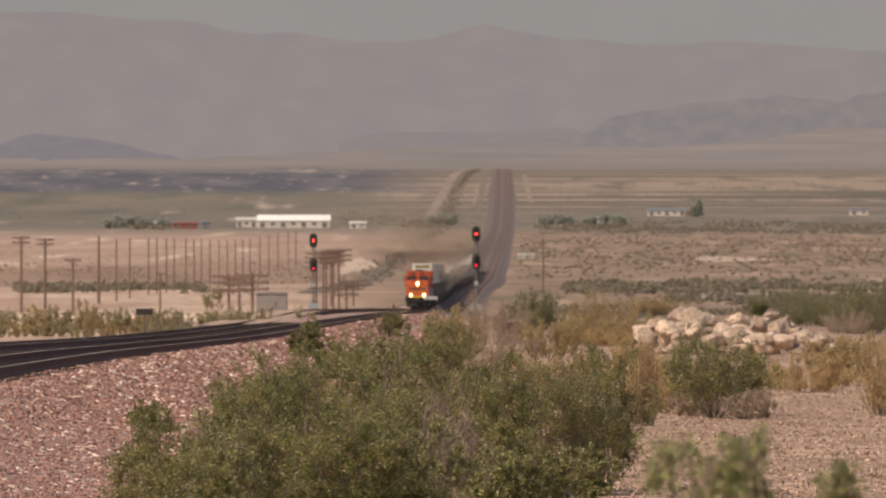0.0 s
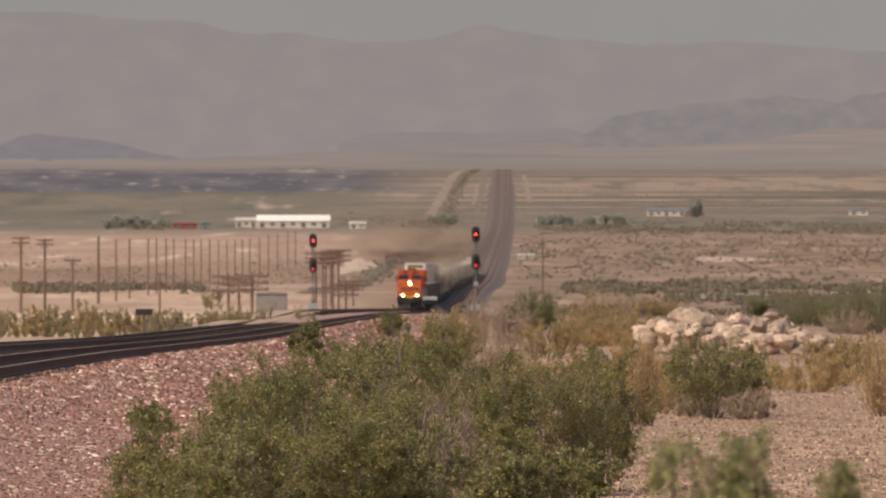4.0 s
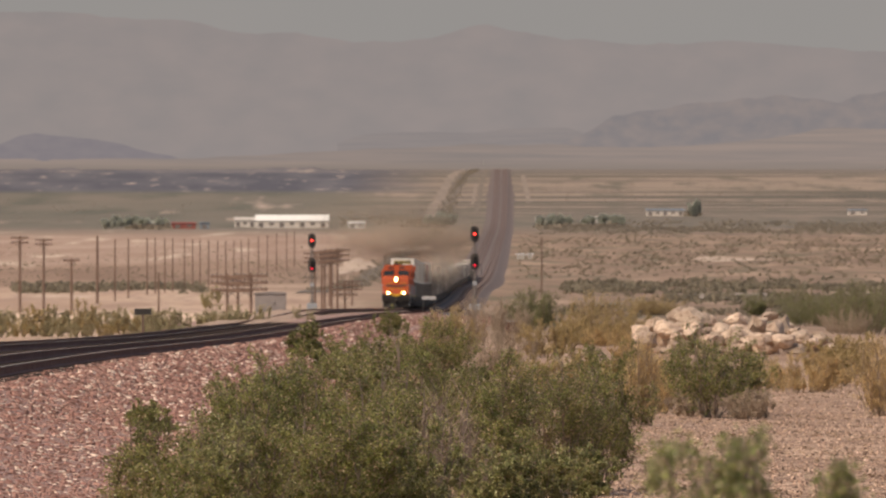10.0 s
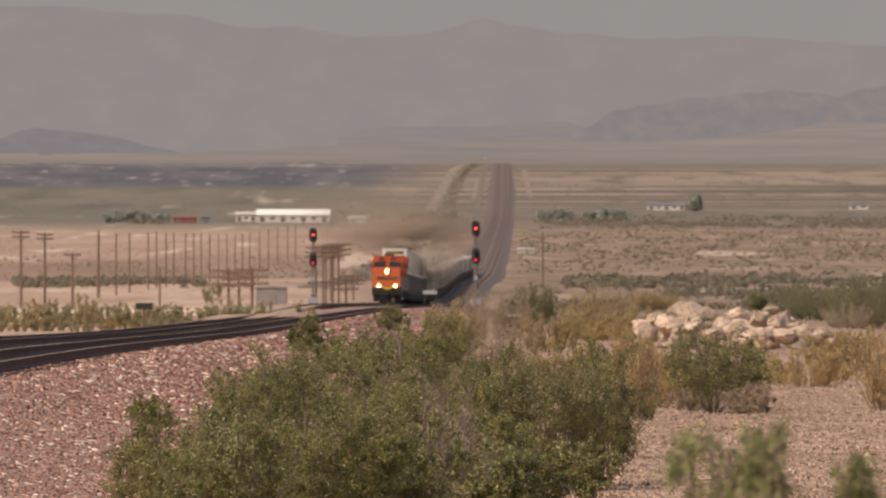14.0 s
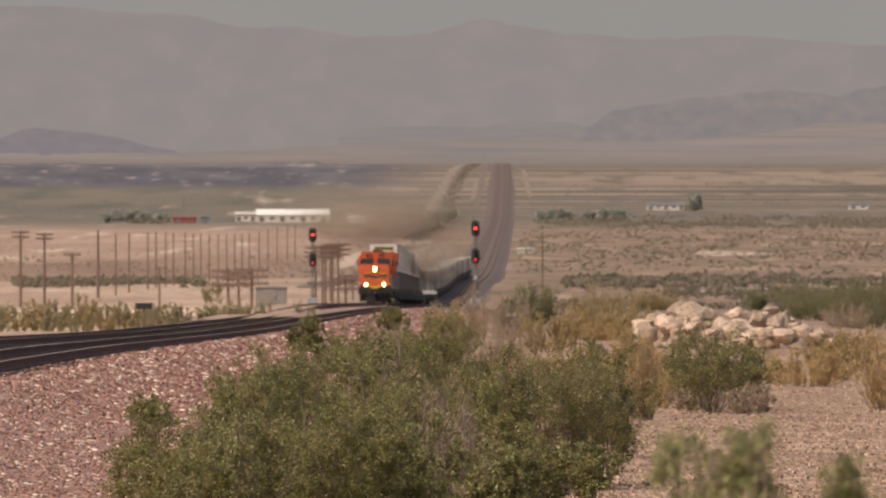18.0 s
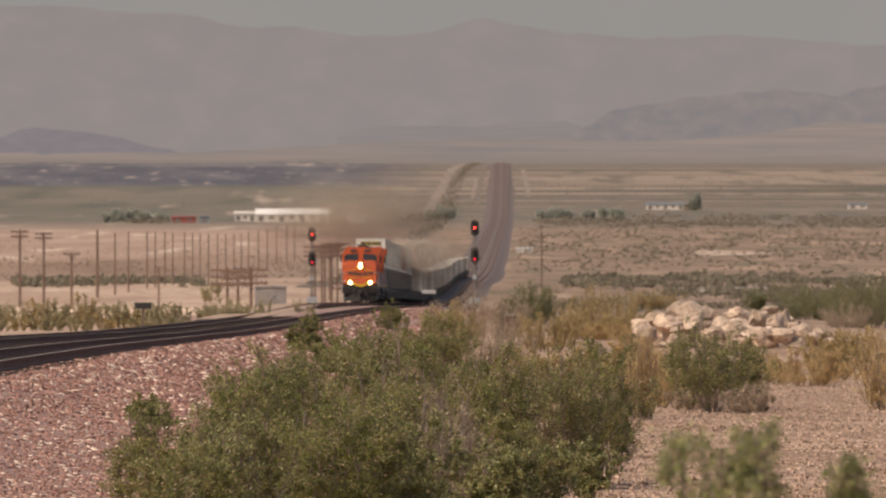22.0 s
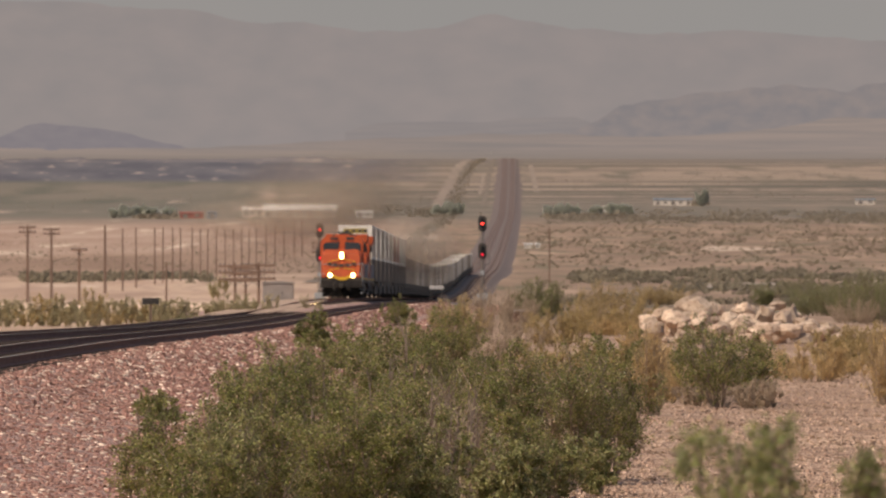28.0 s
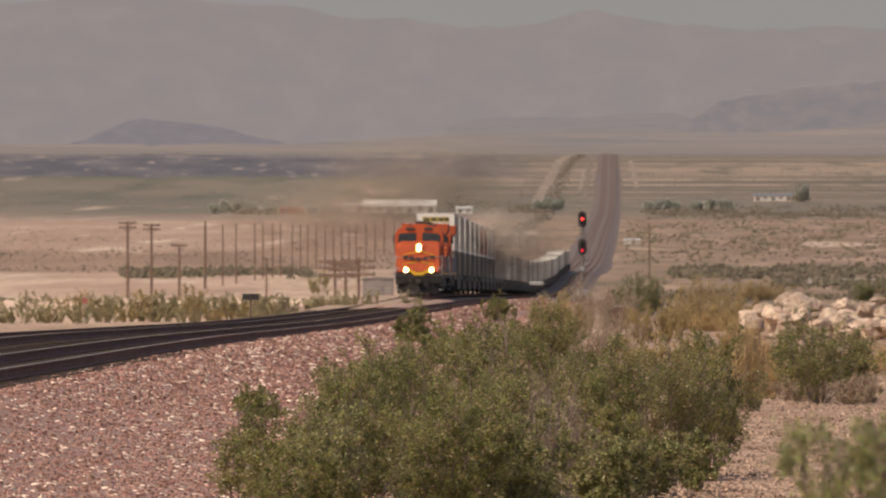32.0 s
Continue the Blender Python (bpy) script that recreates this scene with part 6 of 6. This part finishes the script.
def truck(parent, y, axles, wheel, r, w=2.5):
    """A bogie with side frames and its wheels."""
    L = axles[-1] - axles[0]
    bm = B()
    for s in (-1, 1):
        side_prism(bm, [(y - L / 2 - 0.6, r + 0.05), (y + L / 2 + 0.6, r + 0.05), (y + L / 2 + 0.5, r + 0.4), (y + 0.4, r + 0.5), (y - 0.4, r + 0.5), (y - L / 2 - 0.5, r + 0.4)],
                   s * (w / 2) - 0.09, s * (w / 2) + 0.09)
        for a in axles:
            box(bm, s * w / 2 - 0.14, s * w / 2 + 0.14, y + a - 0.2, y + a + 0.2, r - 0.2, r + 0.2, 0.03)
    box(bm, -w / 2, w / 2, y - 0.3, y + 0.3, r + 0.05, r + 0.45)
    tr = part("truck", bm, DARK, parent)
    for a in axles:
        o = part("wheelset", wheel, DARK, tr)
        o.matrix_basis = pose(0, y + a, r)
    return tr


GRIME = mat("black_grime", (0.026, 0.023, 0.022), (0.042, 0.037, 0.034), 0.5, 0.8)


def locomotive():
    """Nose at y = 0, body towards +y, rail head at z = 0."""
    t = thing("locomotive", "orange and black diesel locomotive with lit headlights pulling the train", "locomotive", None, "locomotives")
    part("underframe", box(B(), -1.5, 1.5, 0.9, 22.0, 1.15, 1.5, 0.03), BLACK, t)
    # nose with sloped top and narrow front corners
    bm = B()
    pts = [(-1.42, 1.5), (1.42, 1.5), (1.42, 3.12), (1.2, 3.32), (-1.2, 3.32), (-1.42, 3.12)]
    lo = [bm.verts.new((x * (0.93 if z < 3.2 else 0.9), 0.55 + 0.16 * (z - 1.5), z - (0.1 if z > 3.2 else 0))) for x, z in pts]
    mid = [bm.verts.new((x, 1.0 + 0.1 * (z - 1.5), z)) for x, z in pts]
    hi = [bm.verts.new((x, 2.2, z + (0.25 if z > 2 else 0))) for x, z in pts]
    bm.faces.new(lo)
    bm.faces.new(hi[::-1])
    for p, q in ((lo, mid), (mid, hi)):
        for i in range(6):
            bm.faces.new((p[i], q[i], q[(i + 1) % 6], p[(i + 1) % 6]))
    bmesh.ops.recalc_face_normals(bm, faces=bm.faces[:])
    bmesh.ops.bevel(bm, geom=bm.edges[:], offset=0.05, segments=2, affect="EDGES")
    nose = part("nose", bm, ORANGE, t, "orange short hood nose")
    part("nose_door", box(B(), 0.35, 0.95, 0.62, 0.72, 1.6, 2.6, 0.01), ORANGE, nose)
    for x0, x1, z0, z1 in ((-1.0, -0.72, 2.36, 2.56), (-0.62, -0.3, 2.3, 2.5), (-0.2, 0.16, 2.26, 2.46), (0.26, 0.6, 2.3, 2.5), (0.7, 1.0, 2.36, 2.56)):
        part("bar", box(B(), x0, x1, 0.6, 0.7, z0, z1), BLACK, nose, "dark bar")
    for x0, x1, z0, z1 in ((-0.62, -0.2, 1.62, 1.4), (-0.2, 0.24, 1.4, 1.4), (0.24, 0.66, 1.4, 1.62)):
        part("stripe", prism(B(), [(x0, z0 - 0.1), (x1, z1 - 0.1), (x1, z1 + 0.1), (x0, z0 + 0.1)], 0.44, 0.52), YELLOW, nose, "yellow stripe curving below the nose")
    for s in (-1, 1):
        for z0, z1 in ((2.86, 2.62), (2.2, 2.02)):
            part("emblem_line", prism(B(), [(s * 0.12, z0), (s * 0.16, z0 - 0.07), (s * 1.0, z1 - 0.04), (s * 1.0, z1)][::s], 0.60, 0.64), YELLOW, nose, "thin yellow emblem line")
    # cab
    bm = prism(B(), [(-1.55, 1.5), (1.55, 1.5), (1.55, 4.02), (1.36, 4.34), (0.8, 4.5), (-0.8, 4.5), (-1.36, 4.34), (-1.55, 4.02)], 2.0, 4.6, 0.05)
    cab = part("cab", bm, ORANGE, t, "orange driver's cab")
    for s in (-1, 1):
        w = [(s * 0.2, 3.36), (s * 1.36, 3.28), (s * 1.36, 3.86), (s * 1.2, 4.0), (s * 0.2, 4.06)]
        part("windshield", prism(B(), w, 1.955, 2.03), GLASS, cab, "dark windshield with a blue-grey sky tone")
        part("side_window", box(B(), s * 1.53, s * 1.575, 2.5, 3.3, 3.25, 4.0, 0.01), GLASS, cab)
        part("side_window", box(B(), s * 1.53, s * 1.575, 3.45, 4.2, 3.25, 4.0, 0.01), GLASS, cab)
        part("number_board", box(B(), s * 0.3, s * 0.85, 1.92, 2.02, 4.22, 4.4, 0.01), BLACK, cab, "black board")
        part("mirror", box(B(), s * 1.6, s * 1.72, 2.35, 2.4, 3.4, 3.9), BLACK, cab)
    part("air_conditioner", box(B(), -0.5, 0.5, 3.0, 4.0, 4.49, 4.62, 0.05), ORANGE, cab)
    bm = B()
    for x in (-0.25, 0, 0.25):
        rod(bm, (x, 3.9, 4.74), (x, 3.3, 4.78), 0.03, 0.08)
    part("horn", bm, DARK, cab)
    # lights
    hl = part("headlight", box(B(), -0.24, 0.24, 0.62, 0.86, 2.82, 3.34, 0.06), ORANGE, nose, "lit twin headlight")
    for z in (2.97, 3.17):
        part("lens", rod(B(), (0, 0.57, z), (0, 0.625, z), 0.14, sides=16), HEAD, hl)
    for s in (-1, 1):
        d = part("ditch_light", box(B(), s * 0.82 - 0.16, s * 0.82 + 0.16, 0.5, 0.75, 1.5, 1.8, 0.03), BLACK, t, "lit ditch light")
        part("lens", rod(B(), (s * 0.82, 0.43, 1.65), (s * 0.82, 0.5, 1.65), 0.15, sides=16), HEAD, d)
    # pilot, plow, steps, coupler
    bm = side_prism(B(), [(0.45, 1.3), (0.75, 1.5), (1.1, 1.5), (1.1, 0.75), (0.55, 0.75)], -1.5, 1.5, 0.02)
    part("pilot", bm, GRIME, t)
    bm = B()
    v = [bm.verts.new(p) for p in [(-1.4, 0.75, 0.12), (0, 0.15, 0.12), (1.4, 0.75, 0.12), (1.4, 0.85, 0.8), (0, 0.45, 0.8), (-1.4, 0.85, 0.8)]]
    bm.faces.new((v[0], v[1], v[4], v[5]))
    bm.faces.new((v[1], v[2], v[3], v[4]))
    bmesh.ops.solidify(bm, geom=bm.faces[:], thickness=0.06)
    part("plow", bm, GRIME, t)
    part("coupler", box(B(), -0.17, 0.17, -0.05, 0.6, 0.75, 1.05, 0.05), DARK, t)
    for x in (-0.55, -0.4, 0.4, 0.55):
        part("air_hose", rod(B(), (x, 0.4, 1.2), (x, 0.35, 0.55), 0.035, sides=6), BLACK, t)
    for s in (-1, 1):
        for k in range(4):
            part("step", box(B(), s * 1.15, s * 1.55, 0.75 + 0.04 * k, 1.1, 0.35 + 0.3 * k, 0.39 + 0.3 * k), GREY, t)
        bm = B()
        rod(bm, (s * 1.5, 0.7, 1.5), (s * 1.5, 0.7, 2.5), 0.022, sides=6)
        rod(bm, (s * 1.5, 0.7, 2.5), (s * 1.5, 1.9, 2.6), 0.022, sides=6)
        rod(bm, (s * 0.5, 0.6, 2.35), (s * 1.5, 0.7, 2.5), 0.018, sides=6)
        part("handrail", bm, GREY, t)
        bm = B()
        bend = [(s * 1.18, 0.5, 1.72), (s * 1.38, 0.46, 1.78), (s * 1.5, 0.5, 1.62), (s * 1.52, 0.55, 1.3), (s * 1.48, 0.6, 0.8)]
        for p, q in zip(bend, bend[1:]):
            rod(bm, p, q, 0.03, sides=6)
        part("grab_iron", bm, GREY, t, "pale grey grab iron at the front steps")
        bm = B()
        for k in range(9):
            rod(bm, (s * 1.5, 5 + 1.9 * k, 1.5), (s * 1.5, 5 + 1.9 * k, 2.5), 0.02, sides=5)
        rod(bm, (s * 1.5, 5, 2.5), (s * 1.5, 20.2, 2.5), 0.02, sides=5)
        part("side_handrail", bm, GREY, t)
    # long hood, radiators, grilles, tank
    part("hood", prism(B(), [(-1.0, 1.5), (1.0, 1.5), (1.0, 4.1), (0.8, 4.45), (-0.8, 4.45), (-1.0, 4.1)], 4.6, 20.3, 0.03), ORANGE, t, "orange long hood")
    part("hood_roof", prism(B(), [(-0.84, 4.42), (0.84, 4.42), (0.7, 4.62), (-0.7, 4.62)], 4.65, 17.0), BLACK, t)
    part("inverter_cabinet", box(B(), -1.35, 1.35, 4.65, 8.2, 1.5, 3.9, 0.05), ORANGE, t)
    part("radiator", prism(B(), [(-1.1, 3.7), (1.1, 3.7), (1.55, 4.25), (1.55, 4.72), (-1.55, 4.72), (-1.55, 4.25)], 16.3, 21.2, 0.04), ORANGE, t, "flared orange radiator section")
    part("exhaust_stack", box(B(), -0.45, 0.45, 12.0, 13.2, 4.6, 4.85, 0.03), DARK, t)
    for k in range(7):
        y0 = 8.6 + 1.08 * k
        for s in (-1, 1):
            part("hood_door", box(B(), s * 0.99, s * 1.03, y0, y0 + 0.98, 1.6, 3.3 if k % 3 else 3.9), ORANGE if k % 3 else BLACK, t)
    part("lower_stripe", box(B(), -1.51, 1.51, 1.0, 21.9, 1.36, 1.46), YELLOW, t)
    part("fuel_tank", prism(B(), [(-1.4, 1.15), (1.4, 1.15), (1.45, 0.6), (1.1, 0.25), (-1.1, 0.25), (-1.45, 0.6)], 8.2, 14.0, 0.03), BLACK, t)
    truck(t, 4.9, (-1.85, 0, 1.85), LOCO_WHEEL, 0.53)
    truck(t, 17.4, (-1.85, 0, 1.85), LOCO_WHEEL, 0.53)
    return t


def container_mesh(length, h, material, framemat):
    """A corrugated box on z = 0, front end at y = 0."""
    w = 1.29
    bm = B()
    n = int(length / 0.28)
    pr = []
    for k in range(n):
        y0, dy = 0.06 + (length - 0.12) * k / n, (length - 0.12) / n
        pr += [(y0, w - 0.045), (y0 + dy * 0.35, w - 0.045), (y0 + dy * 0.5, w - 0.005), (y0 + dy * 0.85, w - 0.005)]
    pr.append((length - 0.06, w - 0.045))
    for s in (-1, 1):
        lo = [bm.verts.new((s * x, y, 0.12)) for y, x in pr]
        hi = [bm.verts.new((s * x, y, h - 0.1)) for y, x in pr]
        for i in range(len(pr) - 1):
            bm.faces.new((lo[i], lo[i + 1], hi[i + 1], hi[i]))
    for y in (0.05, length - 0.05):
        ex = [(-w + 0.05 + (2 * w - 0.1) * k / 24, 0.03 * (k % 4 > 1)) for k in range(25)]
        lo = [bm.verts.new((x, y + d, 0.12)) for x, d in ex]
        hi = [bm.verts.new((x, y + d, h - 0.1)) for x, d in ex]
        for i in range(24):
            bm.faces.new((lo[i], lo[i + 1], hi[i + 1], hi[i]))
    box(bm, -w + 0.03, w - 0.03, 0.05, length - 0.05, h - 0.1, h - 0.04)
    me = bpy.data.meshes.new("shell")
    bm.to_mesh(me)
    bm.free()
    me.materials.append(material)
    fr = B()
    for s in (-1, 1):
        for y in (0.07, length - 0.07):
            box(fr, s * (w - 0.07), s * (w + 0.01), y - 0.07, y + 0.07, 0, h)
        box(fr, s * (w - 0.06), s * (w + 0.005), 0.1, length - 0.1, 0, 0.16)
        box(fr, s * (w - 0.06), s * (w + 0.005), 0.1, length - 0.1, h - 0.11, h)
    for y in (0.03, length - 0.03):
        box(fr, -w + 0.05, w - 0.05, y - 0.03, y + 0.03, h - 0.14, h)
        box(fr, -w + 0.05, w - 0.05, y - 0.03, y + 0.03, 0, 0.18)
    mf = bpy.data.meshes.new("frame")
    fr.to_mesh(mf)
    fr.free()
    mf.materials.append(framemat)
    return me, mf


def container(meshes, label):
    t = thing("shipping_container", label, "container", None, "containers on the train")
    part("shell", meshes[0], WHITE, t)
    part("frame", meshes[1], WHITE, t)
    return t


def well_car():
    """Car pitch 19.4 m, front coupler at y = 0."""
    t = thing("well_car", "dark grimy double-stack container well car", "freight car", None, "well cars")
    for s in (-1, 1):
        part("side_sill", side_prism(B(), [(1.4, 1.0), (18.0, 1.0), (17.4, 1.35), (15.9, 1.35), (15.4, 0.35), (4.0, 0.35), (3.5, 1.35), (2.0, 1.35)][::-1], s * 1.36, s * 1.46), BLACK, t)
    part("well_floor", box(B(), -1.36, 1.36, 2.6, 16.8, 0.38, 0.45), BLACK, t)
    part("end_platform", box(B(), -1.2, 1.2, 0.35, 2.4, 1.0, 1.2, 0.02), BLACK, t)
    part("end_platform", box(B(), -1.2, 1.2, 17.0, 19.05, 1.0, 1.2, 0.02), BLACK, t)
    part("coupler", box(B(), -0.15, 0.15, -0.02, 0.4, 0.8, 1.0), DARK, t)
    part("coupler", box(B(), -0.15, 0.15, 19.0, 19.38, 0.8, 1.0), DARK, t)
    truck(t, 1.5, (-0.88, 0.88), CAR_WHEEL, 0.42, 2.2)
    truck(t, 17.9, (-0.88, 0.88), CAR_WHEEL, 0.42, 2.2)
    return t


OCHRE = mat("ochre_panel", (0.40, 0.31, 0.07), (0.32, 0.25, 0.06), 0.6, 0.6)
CW = mat("white_container", (0.76, 0.74, 0.69), (0.68, 0.66, 0.61), 2.0, 0.5, c3=(0.5, 0.45, 0.4))
CO = mat("pale_grey_container", (0.56, 0.485, 0.40), (0.49, 0.42, 0.345), 2.0, 0.6, c3=(0.39, 0.33, 0.27))
CR = mat("red_brown_container", (0.36, 0.10, 0.07), (0.30, 0.085, 0.06), 2.0, 0.55, c3=(0.20, 0.08, 0.06))
CT = mat("tan_container", (0.48, 0.40, 0.30), (0.41, 0.34, 0.26), 2.0, 0.5, c3=(0.30, 0.25, 0.2))
CD = mat("dark_container", (0.115, 0.10, 0.088), (0.15, 0.13, 0.113), 2.0, 0.7, c3=(0.13, 0.105, 0.088))
# Grey-tan that puts the haze over the rear cars into their paint.
CH = mat("hazed_container", (0.34, 0.29, 0.24), (0.29, 0.245, 0.205), 2.0, 0.7, c3=(0.24, 0.20, 0.17))
SPEED, NOSE0 = 16.0, 1056.0


def on_track(y):
    """Pose on the train's track with the front at distance y."""
    g = float(RAILZ(y + 16) - RAILZ(y + 2)) / 14.0
    return Matrix.Translation((float(far_track_x(y)), y, float(far_rail_z(y)))) @ Euler((math.atan(g), 0, -math.atan(0.0102))).to_matrix().to_4x4()


MOVERS = []
loco = locomotive()
MOVERS.append((loco, 0.0, Matrix()))
loco_2 = copy_thing(loco, Matrix())
tagged(loco_2, "second orange and black diesel locomotive coupled behind the first", "locomotive", "locomotives")
for o in loco_2.children_recursive:
    if o.data and o.name.startswith("lens"):
        o.data = o.data.copy()
        o.data.materials[0] = GLASS
        tagged(o, "unlit lens")
MOVERS.append((loco_2, 22.4, Matrix()))


def build_cars():
    rng = random.Random(5)
    L53 = 16.15
    kinds = {k: (container_mesh(L53, 2.74 if k in "spq" else 2.59, m, f), lab) for k, m, f, lab in (
        # White box: CO greys its shell for shaded sides; the frame stays white.
        ("w", CO, CW, "white corrugated 53-foot container with shade-grey sides, double-stacked"),
        ("r", CR, CW, "red-brown container with pale corner posts"),
        ("t", CT, CW, "tan container with pale frame"), ("d", CD, CD, "dark grey container low in the well"), ("o", CO, CW, "pale container with white frame"), ("s", CH, CH, "grey-tan container with haze put into its colour"),
        ("p", CO, CW, "pale haze-toned container riding alone on its car"), ("q", CT, CT, "tan container riding alone on its car"))}
    protos = {}
    seq = ["wd", "od", "td", "od", "td", "rd", "rd", "od", "wd"]
    car0 = well_car()
    for k in range(54):
        y = 45.4 + 19.4 * k
        car = car0 if k == 0 else copy_thing(car0, Matrix())
        MOVERS.append((car, y, Matrix()))
        pair = seq[k] if k < len(seq) else rng.choice(["s", "p", "s", "q"])
        for lvl, c in enumerate(pair[::-1]):
            if c not in protos:
                protos[c] = box_ = container(*kinds[c])
            else:
                box_ = copy_thing(protos[c], Matrix())
            if k == 0 and lvl == 1:
                tagged(box_, "white container with a yellow-brown panel on its front end")
                # Front end kept white as the sunlit side of the same box.
                part("end_wall", box(B(), -1.24, 1.24, 0.012, 0.05, 0.2, 2.44), CW, box_, "white front end wall")
                pn = part("end_panel", box(B(), -0.92, 0.92, 0.0, 0.045, 1.98, 2.34), OCHRE, box_, "yellow-brown panel with dark bars")
                for x in (-0.8, -0.3, 0.2, 0.6):
                    part("bar", box(B(), x, x + 0.34, -0.008, 0.0, 2.08, 2.25), DARK, pn)
                protos.pop(c)
            MOVERS.append((box_, y, Matrix.Translation((0, 1.62, 1.205 if len(pair) == 1 else 0.455 + 2.595 * lvl))))


build_cars()


def smoke_material(strength, tint):
    m = bpy.data.materials.new("diesel_haze")
    m.use_nodes = True
    N, L = m.node_tree.nodes, m.node_tree.links
    N.remove(N["Principled BSDF"])
    di, tr, mx = N.new("ShaderNodeBsdfDiffuse"), N.new("ShaderNodeBsdfTransparent"), N.new("ShaderNodeMixShader")
    di.inputs[0].default_value = (*tint, 1)
    co, ln = N.new("ShaderNodeTexCoord"), N.new("ShaderNodeVectorMath")
    mp = N.new("ShaderNodeMapping")
    mp.inputs["Scale"].default_value = (1, 0, 1)
    ln.operation = "LENGTH"
    L.new(co.outputs["Object"], mp.inputs[0])
    L.new(mp.outputs[0], ln.inputs[0])
    mr = N.new("ShaderNodeMapRange")
    mr.interpolation_type = "SMOOTHSTEP"
    mr.inputs["From Min"].default_value, mr.inputs["From Max"].default_value = 1.0, 0.1
    L.new(ln.outputs["Value"], mr.inputs["Value"])
    n = N.new("ShaderNodeTexNoise")
    n.inputs["Scale"].default_value, n.inputs["Detail"].default_value = 2.2, 3
    L.new(co.outputs["Object"], n.inputs["Vector"])
    ml = N.new("ShaderNodeMath")
    ml.operation = "MULTIPLY"
    L.new(mr.outputs[0], ml.inputs[0])
    L.new(n.outputs[0], ml.inputs[1])
    m2 = N.new("ShaderNodeMath")
    m2.operation = "MULTIPLY"
    m2.inputs[1].default_value = strength
    L.new(ml.outputs[0], m2.inputs[0])
    L.new(m2.outputs[0], mx.inputs[0])
    L.new(tr.outputs[0], mx.inputs[1])
    L.new(di.outputs[0], mx.inputs[2])
    L.new(mx.outputs[0], N["Material Output"].inputs[0])
    return m


PUFFS = []


def build_smoke():
    """Thin brown exhaust that hangs over the train and drifts after it."""
    # Besides exhaust, the low puffs stand in for haze over the cars.
    low, high = smoke_material(1.05, (0.28, 0.235, 0.195)), smoke_material(0.4, (0.25, 0.20, 0.155))
    fresh = smoke_material(1.0, (0.25, 0.195, 0.15))
    spots = [(95, 3.2, 4.4, 2.6, 3.2), (150, 3.6, 4.2, 3.2, 3.6), (230, 4.0, 4.4, 4.0, 3.8), (60, -3.0, 7.0, 6.5, 3.0), (110, -4.0, 8.5, 9.0, 3.6), (190, -5.0, 10.0, 12.0, 4.4), (280, -5.0, 12.0, 15.0, 5.0), (34, 0.0, 7.4, 9.0, 3.0), (70, 3.0, 8.2, 9.0, 3.4)]
    for k, (back, side, up, wide, tall) in enumerate(spots):
        bm = B()
        bmesh.ops.create_icosphere(bm, subdivisions=3, radius=1)
        bmesh.ops.delete(bm, geom=[v for v in bm.verts if v.co.y > 0.05], context="VERTS")
        for v in bm.verts:
            v.co += v.co * 0.12 * noise.noise(v.co * 2 + Vector((k * 5, 0, 0)))
        me = bpy.data.meshes.new("smoke_puff")
        bm.to_mesh(me)
        bm.free()
        me.materials.append(low if k < 3 else high if k < 7 else fresh)
        me.shade_smooth()
        o = new("smoke_puff", me)
        tagged(o, "thin brown diesel exhaust hanging over the train", "smoke", "exhaust smoke")
        o.visible_shadow = False
        o.scale = (wide, 6, tall)
        PUFFS.append((o, back, side, up, -0.5 if k > 6 else 0.0))


build_smoke()


def roll_wheels(ob, radius):
    """The wheelsets of a vehicle turn as it runs towards the eye."""
    step = 1 / FPS
    for w in [o for o in ob.children_recursive if o.name.startswith("wheelset")]:
        home = w.matrix_basis.copy()
        walk(w, [(k * step, home @ Euler((SPEED * k * step / radius, 0, 0)).to_matrix().to_4x4()) for k in range(32 * FPS + 1)])


def motions():
    roll_wheels(loco, 0.53)
    for o, back, side, up, wind in PUFFS:
        rows = []
        for t in (0, 8, 16, 24, 32):
            y = NOSE0 + back - SPEED * t
            rows.append((t, pose(float(far_track_x(y)) + side + wind * max(0, t - 16), y, float(RAILZ(y)) + up + 0.3 * wind * max(0, t - 16))))
        walk(o, rows)
    for ob, back, rel in MOVERS:
        rows = []
        for t in (0, 4, 8, 12, 16, 20, 24, 28, 32):
            rows.append((t, on_track(NOSE0 + back - SPEED * t) @ rel))
        walk(ob, rows)
    sway = [(0, 0.000), (1.2, 0.006), (2.9, 0.000), (4.2, 0.007), (5.8, -0.007), (7, -0.015), (8.7, -0.011), (10, 0.004), (11.6, 0.000), (13, 0.045), (13.8, 0.079), (14.3, 0.052), (15.4, 0.015), (16.6, 0.034), (17.1, 0.094), (18, 0.022), (18.6, 0.084), (19.2, 0.056), (19.8, 0.034), (21, 0.086), (22, 0.045), (22.6, 0.122), (23.3, 0.079), (24, 0.075), (24.6, 0.015), (25.1, -0.022), (25.6, 0.019), (26.6, 0.064), (28, 0.079), (29.1, 0.071), (30.5, 0.079), (32, 0.090)]
    for k, ob in enumerate(near_bushes):
        home = ob.matrix_basis.copy()
        walk(ob, [(t, Matrix.Translation((0.5 * d, 0, 0.04 * d)) @ home @ pose(0, 0, 0, 0, (24 - 4 * k) * d, 0)) for t, d in sway])


motions()
